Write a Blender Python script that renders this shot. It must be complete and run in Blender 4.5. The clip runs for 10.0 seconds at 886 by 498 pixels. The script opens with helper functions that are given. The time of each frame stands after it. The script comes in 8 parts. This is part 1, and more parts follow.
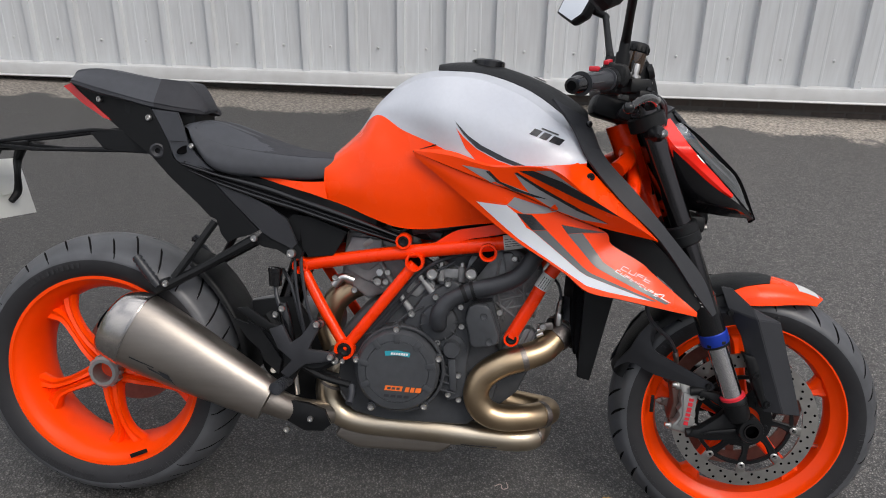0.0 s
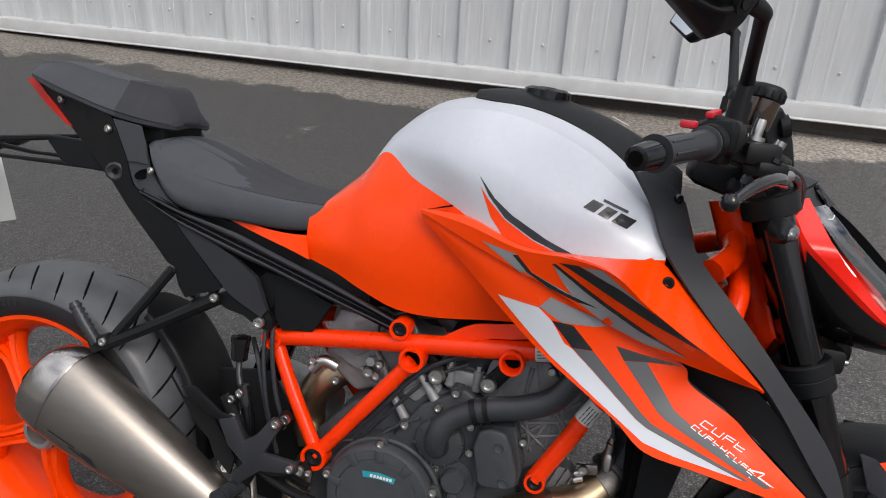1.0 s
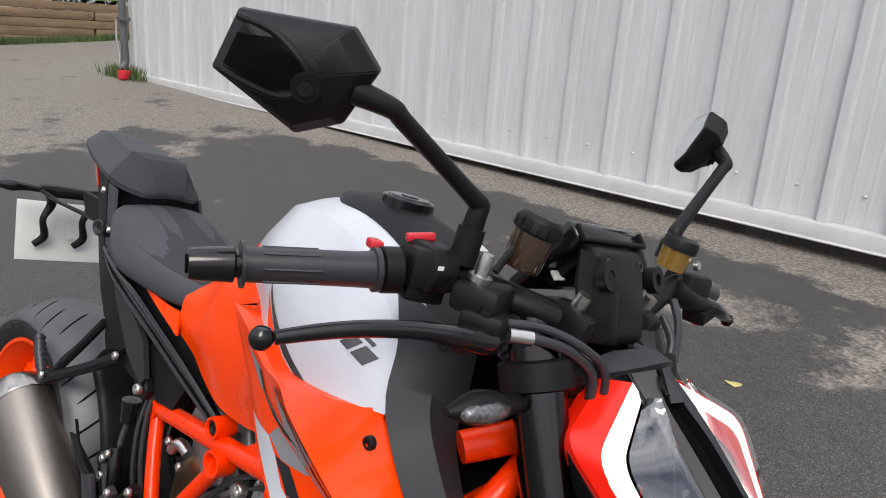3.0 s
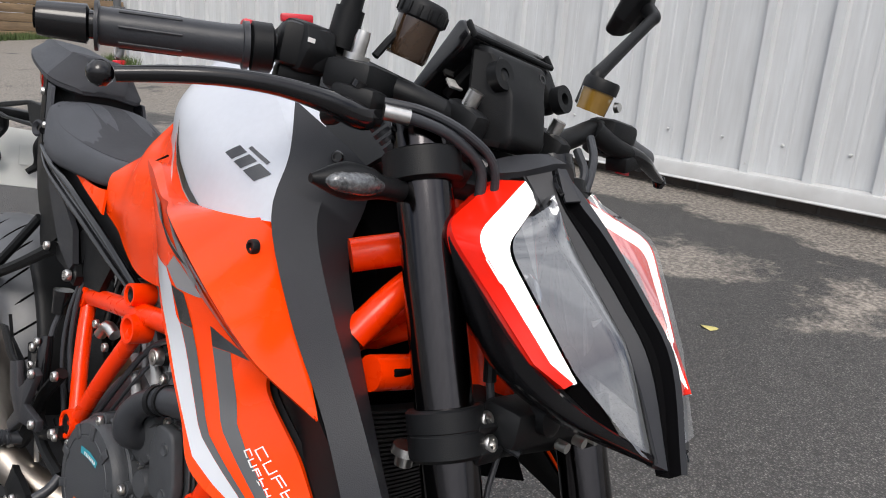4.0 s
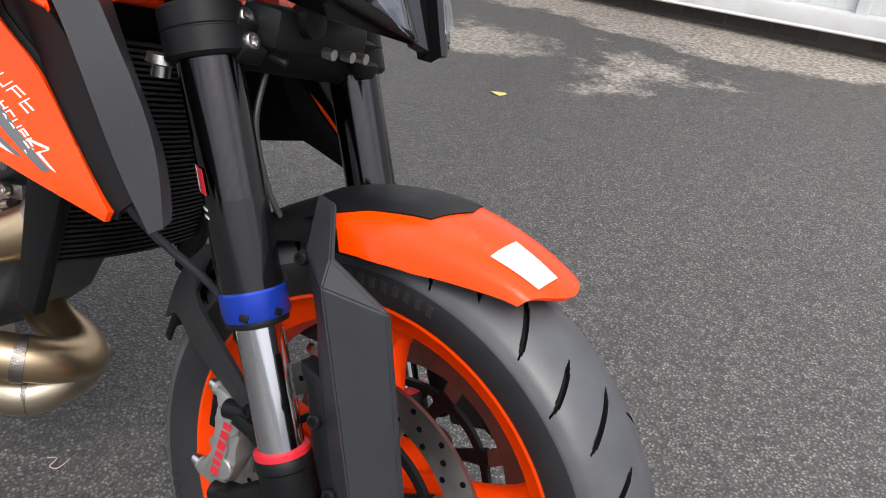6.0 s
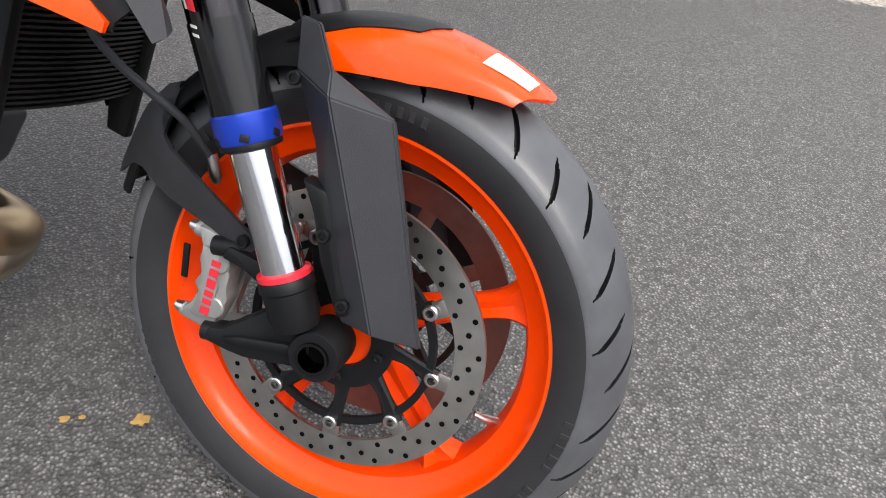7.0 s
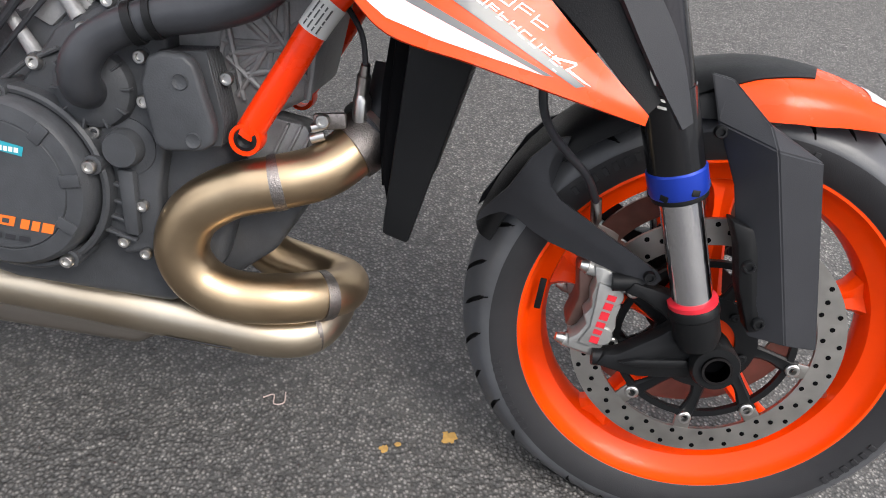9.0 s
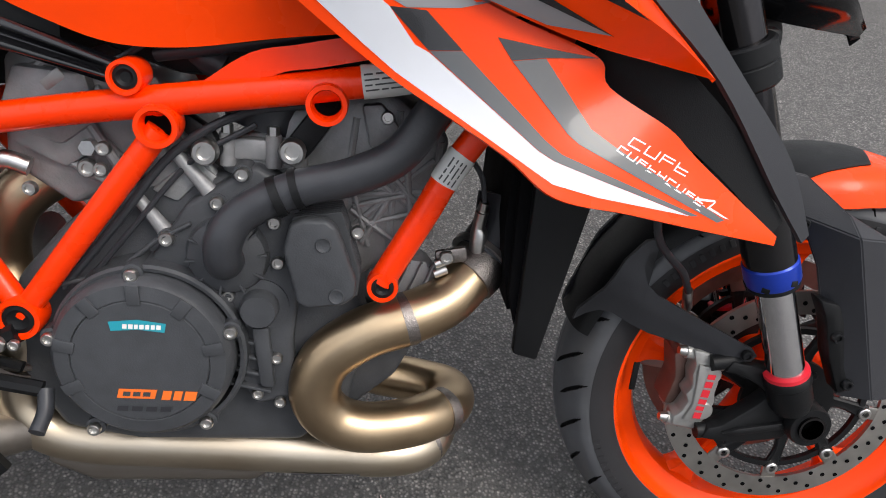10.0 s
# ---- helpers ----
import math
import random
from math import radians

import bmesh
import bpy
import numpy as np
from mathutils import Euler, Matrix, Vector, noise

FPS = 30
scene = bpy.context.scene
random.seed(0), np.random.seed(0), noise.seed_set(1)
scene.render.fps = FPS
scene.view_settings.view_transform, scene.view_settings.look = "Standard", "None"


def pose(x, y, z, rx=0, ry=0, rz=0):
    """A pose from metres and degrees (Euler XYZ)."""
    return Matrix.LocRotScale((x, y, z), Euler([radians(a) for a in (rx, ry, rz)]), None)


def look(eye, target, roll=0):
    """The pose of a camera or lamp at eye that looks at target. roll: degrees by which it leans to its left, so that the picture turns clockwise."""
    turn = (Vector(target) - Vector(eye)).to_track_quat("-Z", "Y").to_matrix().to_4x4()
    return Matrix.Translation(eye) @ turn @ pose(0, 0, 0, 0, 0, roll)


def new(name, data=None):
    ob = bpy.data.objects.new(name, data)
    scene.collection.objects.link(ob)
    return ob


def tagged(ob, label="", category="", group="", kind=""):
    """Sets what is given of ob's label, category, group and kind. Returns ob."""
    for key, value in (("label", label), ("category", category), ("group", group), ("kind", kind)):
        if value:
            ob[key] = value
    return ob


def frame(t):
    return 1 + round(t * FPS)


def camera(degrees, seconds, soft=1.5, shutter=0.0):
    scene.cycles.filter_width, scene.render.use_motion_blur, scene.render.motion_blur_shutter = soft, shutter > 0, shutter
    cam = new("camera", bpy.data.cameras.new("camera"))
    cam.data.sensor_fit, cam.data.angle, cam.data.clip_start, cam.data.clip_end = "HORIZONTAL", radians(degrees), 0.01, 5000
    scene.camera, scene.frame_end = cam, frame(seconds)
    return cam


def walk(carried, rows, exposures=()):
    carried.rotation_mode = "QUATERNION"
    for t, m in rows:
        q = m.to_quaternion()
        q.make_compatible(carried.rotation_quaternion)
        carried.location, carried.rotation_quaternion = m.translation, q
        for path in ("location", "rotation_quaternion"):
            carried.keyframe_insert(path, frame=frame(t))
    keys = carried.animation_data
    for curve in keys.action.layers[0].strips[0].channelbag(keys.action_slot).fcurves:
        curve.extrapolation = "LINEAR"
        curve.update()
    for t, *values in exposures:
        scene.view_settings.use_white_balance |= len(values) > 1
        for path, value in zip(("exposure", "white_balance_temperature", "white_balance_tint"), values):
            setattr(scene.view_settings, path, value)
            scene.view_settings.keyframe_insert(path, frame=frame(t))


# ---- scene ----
from mathutils.bvhtree import BVHTree

cam = camera(62.5, 10.0, soft=1.0)
PATH = [
    (0, (0.958, -1.497, 1.343), (0.756, 0.335, 0.567), -0.1),
    (0.5, (0.994, -1.22, 1.325), (0.676, 0.578, 0.509), 1.1),
    (1, (1.061, -0.984, 1.334), (0.538, 0.765, 0.517), 2.1),
    (1.5, (1.159, -0.804, 1.36), (0.426, 0.882, 0.574), 3.6),
    (2, (1.311, -0.698, 1.359), (0.306, 0.877, 0.644), 3.9),
    (2.2, (1.375, -0.657, 1.362), (0.278, 0.869, 0.679), 3.9),
    (3.3, (1.671, -0.458, 1.272), (0.31, 0.907, 0.739), 3.3),
    (3.5, (1.697, -0.439, 1.232), (0.329, 0.921, 0.706), 3.2),
    (4, (1.726, -0.432, 1.115), (0.386, 0.947, 0.564), 3.0),
    (4.5, (1.752, -0.424, 1.024), (0.488, 0.994, 0.396), 3.2),
    (5, (1.779, -0.422, 0.973), (0.632, 1.042, 0.24), 3.9),
    (5.5, (1.8, -0.432, 0.947), (0.802, 1.085, 0.108), 4.8),
    (6, (1.813, -0.459, 0.914), (1.002, 1.115, -0.016), 6.0),
    (6.2, (1.82, -0.494, 0.886), (1.097, 1.101, -0.081), 6.6),
    (7.3, (1.66, -0.597, 0.831), (1.379, 1.045, -0.275), 9.3),
    (7.5, (1.606, -0.598, 0.833), (1.371, 1.042, -0.287), 9.4),
    (8, (1.475, -0.613, 0.84), (1.331, 1.01, -0.32), 9.6),
    (8.5, (1.334, -0.651, 0.854), (1.228, 0.959, -0.327), 8.9),
    (9, (1.199, -0.711, 0.902), (1.121, 0.899, -0.283), 7.5),
    (9.5, (1.1, -0.746, 0.965), (1.088, 0.874, -0.207), 5.8),
    (10, (0.964, -0.691, 1.009), (1.097, 0.951, -0.125), 4.5),
]
SKY_STRENGTH, SKY_WHITE, SUN_STRENGTH = 0.138, 10.0, 1.2
walk(cam, [(t, look(eye, target, roll)) for t, eye, target, roll in PATH],
     [(0.0, 0.02), (2.0, 0.10), (3.5, 0.26), (5.0, 0.36), (6.2, 0.70), (7.3, 0.98), (8.5, 0.92), (9.3, 0.80), (10.0, 0.50)])

# ---- light: bright overcast sky, soft high sun ----
world = bpy.data.worlds.new("sky")
scene.world = world
world.use_nodes = True
wt = world.node_tree
sky = wt.nodes.new("ShaderNodeTexSky")
sky.sky_type = "NISHITA"
sky.sun_disc = False
sky.sun_elevation, sky.sun_rotation = radians(50), radians(133)
sky.air_density, sky.dust_density = 0.6, 4.0
cloud_tc = wt.nodes.new("ShaderNodeTexCoord")
cloud_n = wt.nodes.new("ShaderNodeTexNoise")
cloud_n.inputs["Scale"].default_value, cloud_n.inputs["Detail"].default_value = 2.2, 6
cloud_r = wt.nodes.new("ShaderNodeValToRGB")
cloud_r.color_ramp.elements[0].position, cloud_r.color_ramp.elements[1].position = 0.34, 0.60
cloud_m = wt.nodes.new("ShaderNodeMixRGB")
cloud_m.inputs[2].default_value = (SKY_WHITE * 0.98, SKY_WHITE * 1.0, SKY_WHITE * 1.06, 1)
wt.links.new(cloud_tc.outputs["Generated"], cloud_n.inputs["Vector"])
wt.links.new(cloud_n.outputs["Fac"], cloud_r.inputs["Fac"])
wt.links.new(cloud_r.outputs["Color"], cloud_m.inputs["Fac"])
wt.links.new(sky.outputs["Color"], cloud_m.inputs[1])
bg = wt.nodes["Background"]
bg.inputs["Strength"].default_value = SKY_STRENGTH
# an overcast dome: brightest overhead, dimmer towards the horizon
dome = wt.nodes.new("ShaderNodeSeparateXYZ")
wt.links.new(cloud_tc.outputs["Generated"], dome.inputs[0])
dome_r = wt.nodes.new("ShaderNodeMapRange")
dome_r.inputs["From Min"].default_value, dome_r.inputs["From Max"].default_value = 0.0, 0.9
dome_r.inputs["To Min"].default_value, dome_r.inputs["To Max"].default_value = 0.42, 1.15
wt.links.new(dome.outputs["Z"], dome_r.inputs["Value"])
dome_m = wt.nodes.new("ShaderNodeMixRGB")
dome_m.blend_type = "MULTIPLY"
dome_m.inputs["Fac"].default_value = 1.0
wt.links.new(cloud_m.outputs["Color"], dome_m.inputs[1])
wt.links.new(dome_r.outputs["Result"], dome_m.inputs[2])
wt.links.new(dome_m.outputs["Color"], bg.inputs["Color"])
sun = new("sun", bpy.data.lights.new("sun", "SUN"))
sun.data.energy, sun.data.angle = SUN_STRENGTH, radians(25)
sun.data.color = (1, 0.97, 0.92)
sun.matrix_world = look((3.6, -3.0, 4.8), (0.4, 0, 0))

# ---- materials ----


def mat(name, base, rough=0.5, metal=0.0, var=0.12, scale=30.0, bump=0.0, bscale=400.0, coat=0.0, rvar=0.12, tint=None, stretch=None, spec=0.5):
    """Principled surface whose colour and gloss vary at two scales, with a fine relief."""
    m = bpy.data.materials.new(name)
    m.use_nodes = True
    t = m.node_tree
    b = t.nodes["Principled BSDF"]
    tc = t.nodes.new("ShaderNodeTexCoord")
    src = tc.outputs["Object"]
    if stretch:
        mp = t.nodes.new("ShaderNodeMapping")
        mp.inputs["Scale"].default_value = stretch
        t.links.new(src, mp.inputs["Vector"])
        src = mp.outputs["Vector"]
    n1 = t.nodes.new("ShaderNodeTexNoise")
    n1.inputs["Scale"].default_value, n1.inputs["Detail"].default_value = scale, 6
    n2 = t.nodes.new("ShaderNodeTexNoise")
    n2.inputs["Scale"].default_value, n2.inputs["Detail"].default_value = scale * 0.13, 3
    for n in (n1, n2):
        t.links.new(src, n.inputs["Vector"])
    add = t.nodes.new("ShaderNodeMath")
    add.operation = "ADD"
    t.links.new(n1.outputs["Fac"], add.inputs[0])
    t.links.new(n2.outputs["Fac"], add.inputs[1])
    mr = t.nodes.new("ShaderNodeMapRange")
    mr.inputs["From Min"].default_value, mr.inputs["From Max"].default_value = 0.6, 1.4
    t.links.new(add.outputs[0], mr.inputs["Value"])
    mix = t.nodes.new("ShaderNodeMixRGB")
    lo = tint or tuple(c * (1 - var) for c in base)
    mix.inputs[1].default_value = (*lo, 1)
    mix.inputs[2].default_value = (*(min(1.0, c * (1 + var)) for c in base), 1)
    t.links.new(mr.outputs["Result"], mix.inputs["Fac"])
    t.links.new(mix.outputs["Color"], b.inputs["Base Color"])
    rr = t.nodes.new("ShaderNodeMapRange")
    rr.inputs["To Min"].default_value = max(0.02, rough * (1 - rvar * 1.5))
    rr.inputs["To Max"].default_value = min(1.0, rough * (1 + rvar * 1.5))
    t.links.new(n1.outputs["Fac"], rr.inputs["Value"])
    t.links.new(rr.outputs["Result"], b.inputs["Roughness"])
    b.inputs["Metallic"].default_value = metal
    b.inputs["Specular IOR Level"].default_value = spec
    b.inputs["Coat Weight"].default_value = coat
    b.inputs["Coat Roughness"].default_value = 0.05
    if bump:
        n3 = t.nodes.new("ShaderNodeTexNoise")
        n3.inputs["Scale"].default_value, n3.inputs["Detail"].default_value = bscale, 3
        t.links.new(src, n3.inputs["Vector"])
        bu = t.nodes.new("ShaderNodeBump")
        bu.inputs["Strength"].default_value, bu.inputs["Distance"].default_value = bump, 0.001
        t.links.new(n3.outputs["Fac"], bu.inputs["Height"])
        t.links.new(bu.outputs["Normal"], b.inputs["Normal"])
    return m


ORANGE = mat("orange_paint", (0.97, 0.058, 0.0), 0.26, var=0.05, scale=14, coat=0.15, rvar=0.2, spec=0.2)
WHEEL_ORANGE = mat("orange_wheel_coat", (0.96, 0.060, 0.0), 0.36, var=0.07, scale=18, coat=0.12, bump=0.05, spec=0.2)
FRAME_ORANGE = mat("orange_powder_coat", (0.92, 0.038, 0.0), 0.28, var=0.06, scale=25, coat=0.15, bump=0.12, bscale=180, spec=0.25)
SILVER = mat("silver_satin_paint", (0.56, 0.58, 0.625), 0.36, metal=0.12, var=0.04, scale=120, coat=0.35)
WHITE_DECAL = mat("white_decal", (0.60, 0.62, 0.66), 0.32, var=0.04, coat=0.5)
GREY_DECAL = mat("grey_decal", (0.085, 0.088, 0.092), 0.38, var=0.08, coat=0.4)
LIGHT_GREY_DECAL = mat("light_grey_decal", (0.24, 0.24, 0.25), 0.36, metal=0.0, var=0.06, coat=0.4)
BLACK_DECAL = mat("black_decal", (0.012, 0.012, 0.014), 0.25, coat=0.6)
PLASTIC = mat("black_textured_plastic", (0.0065, 0.007, 0.0078), 0.46, var=0.2, scale=35, bump=0.25, bscale=900, spec=0.22)
GREY_PLASTIC = mat("dark_grey_plastic", (0.027, 0.028, 0.032), 0.45, var=0.14, scale=30, bump=0.22, bscale=900, spec=0.28)
GLOSS_BLACK = mat("gloss_black", (0.006, 0.006, 0.007), 0.16, coat=0.2, spec=0.4)
# almost no gloss: shade of holes and hollows put into a near-black colour
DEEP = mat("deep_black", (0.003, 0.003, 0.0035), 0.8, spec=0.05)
SEAT = mat("seat_vinyl", (0.056, 0.059, 0.067), 0.62, var=0.15, scale=60, bump=0.5, bscale=700, spec=0.25)
SEAT_TOP = mat("seat_suede", (0.040, 0.041, 0.046), 0.75, var=0.15, scale=60, bump=0.6, bscale=500, spec=0.2)
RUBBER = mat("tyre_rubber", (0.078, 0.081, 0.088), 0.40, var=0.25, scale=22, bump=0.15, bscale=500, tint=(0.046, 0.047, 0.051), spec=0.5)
# groove shade is painted: near-black colour for the sunk tread faces
GROOVE = mat("shaded_groove_rubber", (0.007, 0.007, 0.0075), 0.7, var=0.2, spec=0.15)
RUBBER_DARK = mat("sidewall_rubber", (0.022, 0.022, 0.024), 0.55, var=0.2, scale=40, bump=0.3, bscale=700, spec=0.3)
HOSE = mat("rubber_hose", (0.030, 0.032, 0.037), 0.36, var=0.2, scale=60, bump=0.2, bscale=300, spec=0.4)
ENGINE_BLACK = mat("engine_black_coat", (0.050, 0.053, 0.058), 0.42, var=0.2, scale=60, bump=0.35, bscale=500, spec=0.28)
CAST = mat("cast_aluminium", (0.25, 0.255, 0.26), 0.44, metal=0.2, var=0.25, scale=40, bump=0.5, bscale=350, tint=(0.14, 0.14, 0.145))
STEEL = mat("bolt_steel", (0.58, 0.57, 0.55), 0.30, metal=1.0, var=0.15, scale=200)
MUFFLER = mat("brushed_steel", (0.35, 0.315, 0.28), 0.42, metal=1.0, var=0.10, scale=26, bump=0.08, bscale=260, stretch=(0.5, 6, 6))
MUFFLER_CAP = mat("muffler_end_cap", (0.50, 0.47, 0.44), 0.22, metal=1.0, var=0.12, scale=18)
HEADER = mat("heat_tinted_pipe", (0.55, 0.43, 0.28), 0.34, metal=1.0, var=0.16, scale=9, tint=(0.26, 0.17, 0.10), bump=0.06, bscale=160)
COLLECTOR = mat("pale_exhaust_steel", (0.62, 0.56, 0.46), 0.33, metal=1.0, var=0.12, scale=7, tint=(0.42, 0.33, 0.22), bump=0.06, bscale=160)
WELD = mat("weld_seam", (0.26, 0.235, 0.22), 0.38, metal=1.0, var=0.25, scale=300, bump=0.7, bscale=600)
DISC = mat("brake_disc_steel", (0.40, 0.385, 0.36), 0.40, metal=1.0, var=0.2, scale=40, bump=0.12, bscale=800)
DISC_RUST = mat("tarnished_disc", (0.20, 0.12, 0.10), 0.5, metal=0.7, var=0.25, scale=60)
CALIPER = mat("caliper_grey", (0.31, 0.31, 0.30), 0.40, metal=0.5, var=0.15, scale=60, bump=0.2)
CHROME = mat("hard_chrome", (0.72, 0.72, 0.74), 0.10, metal=1.0, var=0.05)
FORK_BLACK = mat("black_anodised", (0.060, 0.057, 0.059), 0.13, metal=1.0, var=0.15, scale=50, stretch=(40, 40, 2))
BLUE = mat("blue_anodised", (0.012, 0.045, 0.40), 0.30, metal=0.3, var=0.1)
RED = mat("red_plastic", (0.62, 0.02, 0.035), 0.35, var=0.1)
RED_LENS = mat("red_lamp_lens", (0.55, 0.02, 0.015), 0.12, coat=0.8)
RADIATOR = mat("radiator_core", (0.020, 0.020, 0.021), 0.45, metal=0.4, var=0.3, scale=300)
LABEL = mat("printed_label", (0.62, 0.62, 0.60), 0.45, var=0.06)
INK = mat("label_ink", (0.06, 0.06, 0.06), 0.5)
WHITE_INK = mat("white_print", (0.78, 0.76, 0.74), 0.4)
TEAL = mat("teal_badge", (0.02, 0.30, 0.38), 0.35)
BADGE_ORANGE = mat("orange_badge", (0.80, 0.16, 0.02), 0.4)
PLATE = mat("registration_plate", (0.66, 0.67, 0.64), 0.4, var=0.05)
AMBER_FLUID = mat("brake_fluid_amber", (0.20, 0.115, 0.02), 0.12, coat=0.6)
SMOKE_FLUID = mat("smoked_reservoir", (0.040, 0.022, 0.012), 0.10, coat=0.8)


def thin_glass(name, ior, rough=0.02):
    """A thin clear cover: looked through, with a gloss that grows towards grazing angles."""
    m = bpy.data.materials.new(name)
    m.use_nodes = True
    t = m.node_tree
    t.nodes.remove(t.nodes["Principled BSDF"])
    fr, mx = t.nodes.new("ShaderNodeFresnel"), t.nodes.new("ShaderNodeMixShader")
    tr, gl = t.nodes.new("ShaderNodeBsdfTransparent"), t.nodes.new("ShaderNodeBsdfGlossy")
    fr.inputs["IOR"].default_value, gl.inputs["Roughness"].default_value = ior, rough
    tr.inputs["Color"].default_value = (0.93, 0.94, 0.95, 1)
    t.links.new(fr.outputs["Fac"], mx.inputs["Fac"])
    t.links.new(tr.outputs["BSDF"], mx.inputs[1])
    t.links.new(gl.outputs["BSDF"], mx.inputs[2])
    t.links.new(mx.outputs["Shader"], t.nodes["Material Output"].inputs["Surface"])
    return m


LENS = thin_glass("clear_lens", 3.2)
REFLECTOR = mat("headlamp_reflector", (0.55, 0.57, 0.60), 0.12, metal=1.0, var=0.1)
RIBBED = mat("indicator_reflector", (0.16, 0.165, 0.17), 0.22, metal=0.6, var=0.8, scale=260, bump=0.9, bscale=260)
MIRROR = mat("mirror_glass", (0.80, 0.82, 0.84), 0.02, metal=1.0, var=0.01)
DRL_WHITE = bpy.data.materials.new("daytime_running_light")
DRL_WHITE.use_nodes = True
_b = DRL_WHITE.node_tree.nodes["Principled BSDF"]
_b.inputs["Base Color"].default_value = (0.85, 0.85, 0.85, 1)
_b.inputs["Emission Color"].default_value = (1.0, 0.97, 0.93, 1)
_b.inputs["Emission Strength"].default_value = 1.3
DRL_RED = mat("red_lamp_surround", (0.93, 0.014, 0.003), 0.25, coat=0.3, spec=0.3)


def asphalt_material():
    m = bpy.data.materials.new("worn_asphalt")
    m.use_nodes = True
    t = m.node_tree
    N, K = t.nodes, t.links
    b = N["Principled BSDF"]
    tc = N.new("ShaderNodeTexCoord")
    vo = N.new("ShaderNodeTexVoronoi")
    vo.inputs["Scale"].default_value = 170
    vo.inputs["Randomness"].default_value = 1.0
    no = N.new("ShaderNodeTexNoise")
    no.inputs["Scale"].default_value, no.inputs["Detail"].default_value = 55, 8
    big = N.new("ShaderNodeTexNoise")
    big.inputs["Scale"].default_value, big.inputs["Detail"].default_value = 1.1, 8
    big.inputs["Roughness"].default_value = 0.68
    for n in (vo, no, big):
        K.new(tc.outputs["Object"], n.inputs["Vector"])
    # aggregate: some stones pale, most dark
    sep = N.new("ShaderNodeSeparateColor")
    K.new(vo.outputs["Color"], sep.inputs["Color"])
    st = N.new("ShaderNodeValToRGB")
    e = st.color_ramp.elements
    e[0].position, e[0].color = 0.0, (0.075, 0.072, 0.069, 1)
    e[1].position, e[1].color = 1.0, (0.20, 0.19, 0.175, 1)
    k = st.color_ramp.elements.new(0.62)
    k.color = (0.118, 0.111, 0.104, 1)
    k = st.color_ramp.elements.new(0.93)
    k.color = (0.150, 0.144, 0.136, 1)
    K.new(sep.outputs["Red"], st.inputs["Fac"])
    # binder shows between the stones
    edge = N.new("ShaderNodeMapRange")
    edge.inputs["From Min"].default_value, edge.inputs["From Max"].default_value = 0.26, 0.50
    edge.inputs["To Min"].default_value, edge.inputs["To Max"].default_value = 0.0, 0.85
    K.new(vo.outputs["Distance"], edge.inputs["Value"])
    dark = N.new("ShaderNodeMixRGB")
    dark.inputs[2].default_value = (0.026, 0.025, 0.024, 1)
    K.new(st.outputs["Color"], dark.inputs[1])
    K.new(edge.outputs["Result"], dark.inputs["Fac"])
    # dusty, dried-out silt along the wall foot and in patches
    xyz = N.new("ShaderNodeSeparateXYZ")
    K.new(tc.outputs["Object"], xyz.inputs[0])
    near = N.new("ShaderNodeMapRange")
    near.inputs["From Min"].default_value, near.inputs["From Max"].default_value = 2.95, 3.35
    near.inputs["To Min"].default_value, near.inputs["To Max"].default_value = -0.20, 0.16
    K.new(xyz.outputs["Y"], near.inputs["Value"])
    # one dried-out patch between the wall and the machine
    off = N.new("ShaderNodeVectorMath")
    off.operation = "SUBTRACT"
    off.inputs[1].default_value = (0.55, 2.55, 0.0)
    K.new(tc.outputs["Object"], off.inputs[0])
    sq = N.new("ShaderNodeVectorMath")
    sq.operation = "MULTIPLY"
    sq.inputs[1].default_value = (1 / 0.95, 1 / 0.50, 0.0)
    K.new(off.outputs["Vector"], sq.inputs[0])
    ln = N.new("ShaderNodeVectorMath")
    ln.operation = "LENGTH"
    K.new(sq.outputs["Vector"], ln.inputs[0])
    pat = N.new("ShaderNodeMapRange")
    pat.inputs["From Min"].default_value, pat.inputs["From Max"].default_value = 0.3, 1.2
    pat.inputs["To Min"].default_value, pat.inputs["To Max"].default_value = 0.04, -0.22
    K.new(ln.outputs["Value"], pat.inputs["Value"])
    cl = N.new("ShaderNodeMath")
    cl.operation = "MAXIMUM"
    K.new(near.outputs["Result"], cl.inputs[0])
    K.new(pat.outputs["Result"], cl.inputs[1])
    far = N.new("ShaderNodeMapRange")
    far.inputs["From Min"].default_value, far.inputs["From Max"].default_value = -2.2, -5.0
    far.inputs["To Min"].default_value, far.inputs["To Max"].default_value = -0.4, 0.12
    K.new(xyz.outputs["X"], far.inputs["Value"])
    mx = N.new("ShaderNodeMath")
    mx.operation = "MAXIMUM"
    K.new(cl.outputs[0], mx.inputs[0])
    K.new(far.outputs["Result"], mx.inputs[1])
    sm = N.new("ShaderNodeMath")
    sm.operation = "ADD"
    K.new(mx.outputs[0], sm.inputs[0])
    K.new(big.outputs["Fac"], sm.inputs[1])
    msk = N.new("ShaderNodeMapRange")
    msk.inputs["From Min"].default_value, msk.inputs["From Max"].default_value = 0.47, 0.53
    msk.inputs["To Max"].default_value = 0.75
    K.new(sm.outputs[0], msk.inputs["Value"])
    dust = N.new("ShaderNodeMixRGB")
    dust.inputs[1].default_value = (0.23, 0.20, 0.168, 1)
    dust.inputs[2].default_value = (0.34, 0.305, 0.262, 1)
    K.new(no.outputs["Fac"], dust.inputs["Fac"])
    dm = N.new("ShaderNodeMath")
    dm.operation = "MULTIPLY"
    K.new(msk.outputs["Result"], dm.inputs[0])
    grain = N.new("ShaderNodeMapRange")
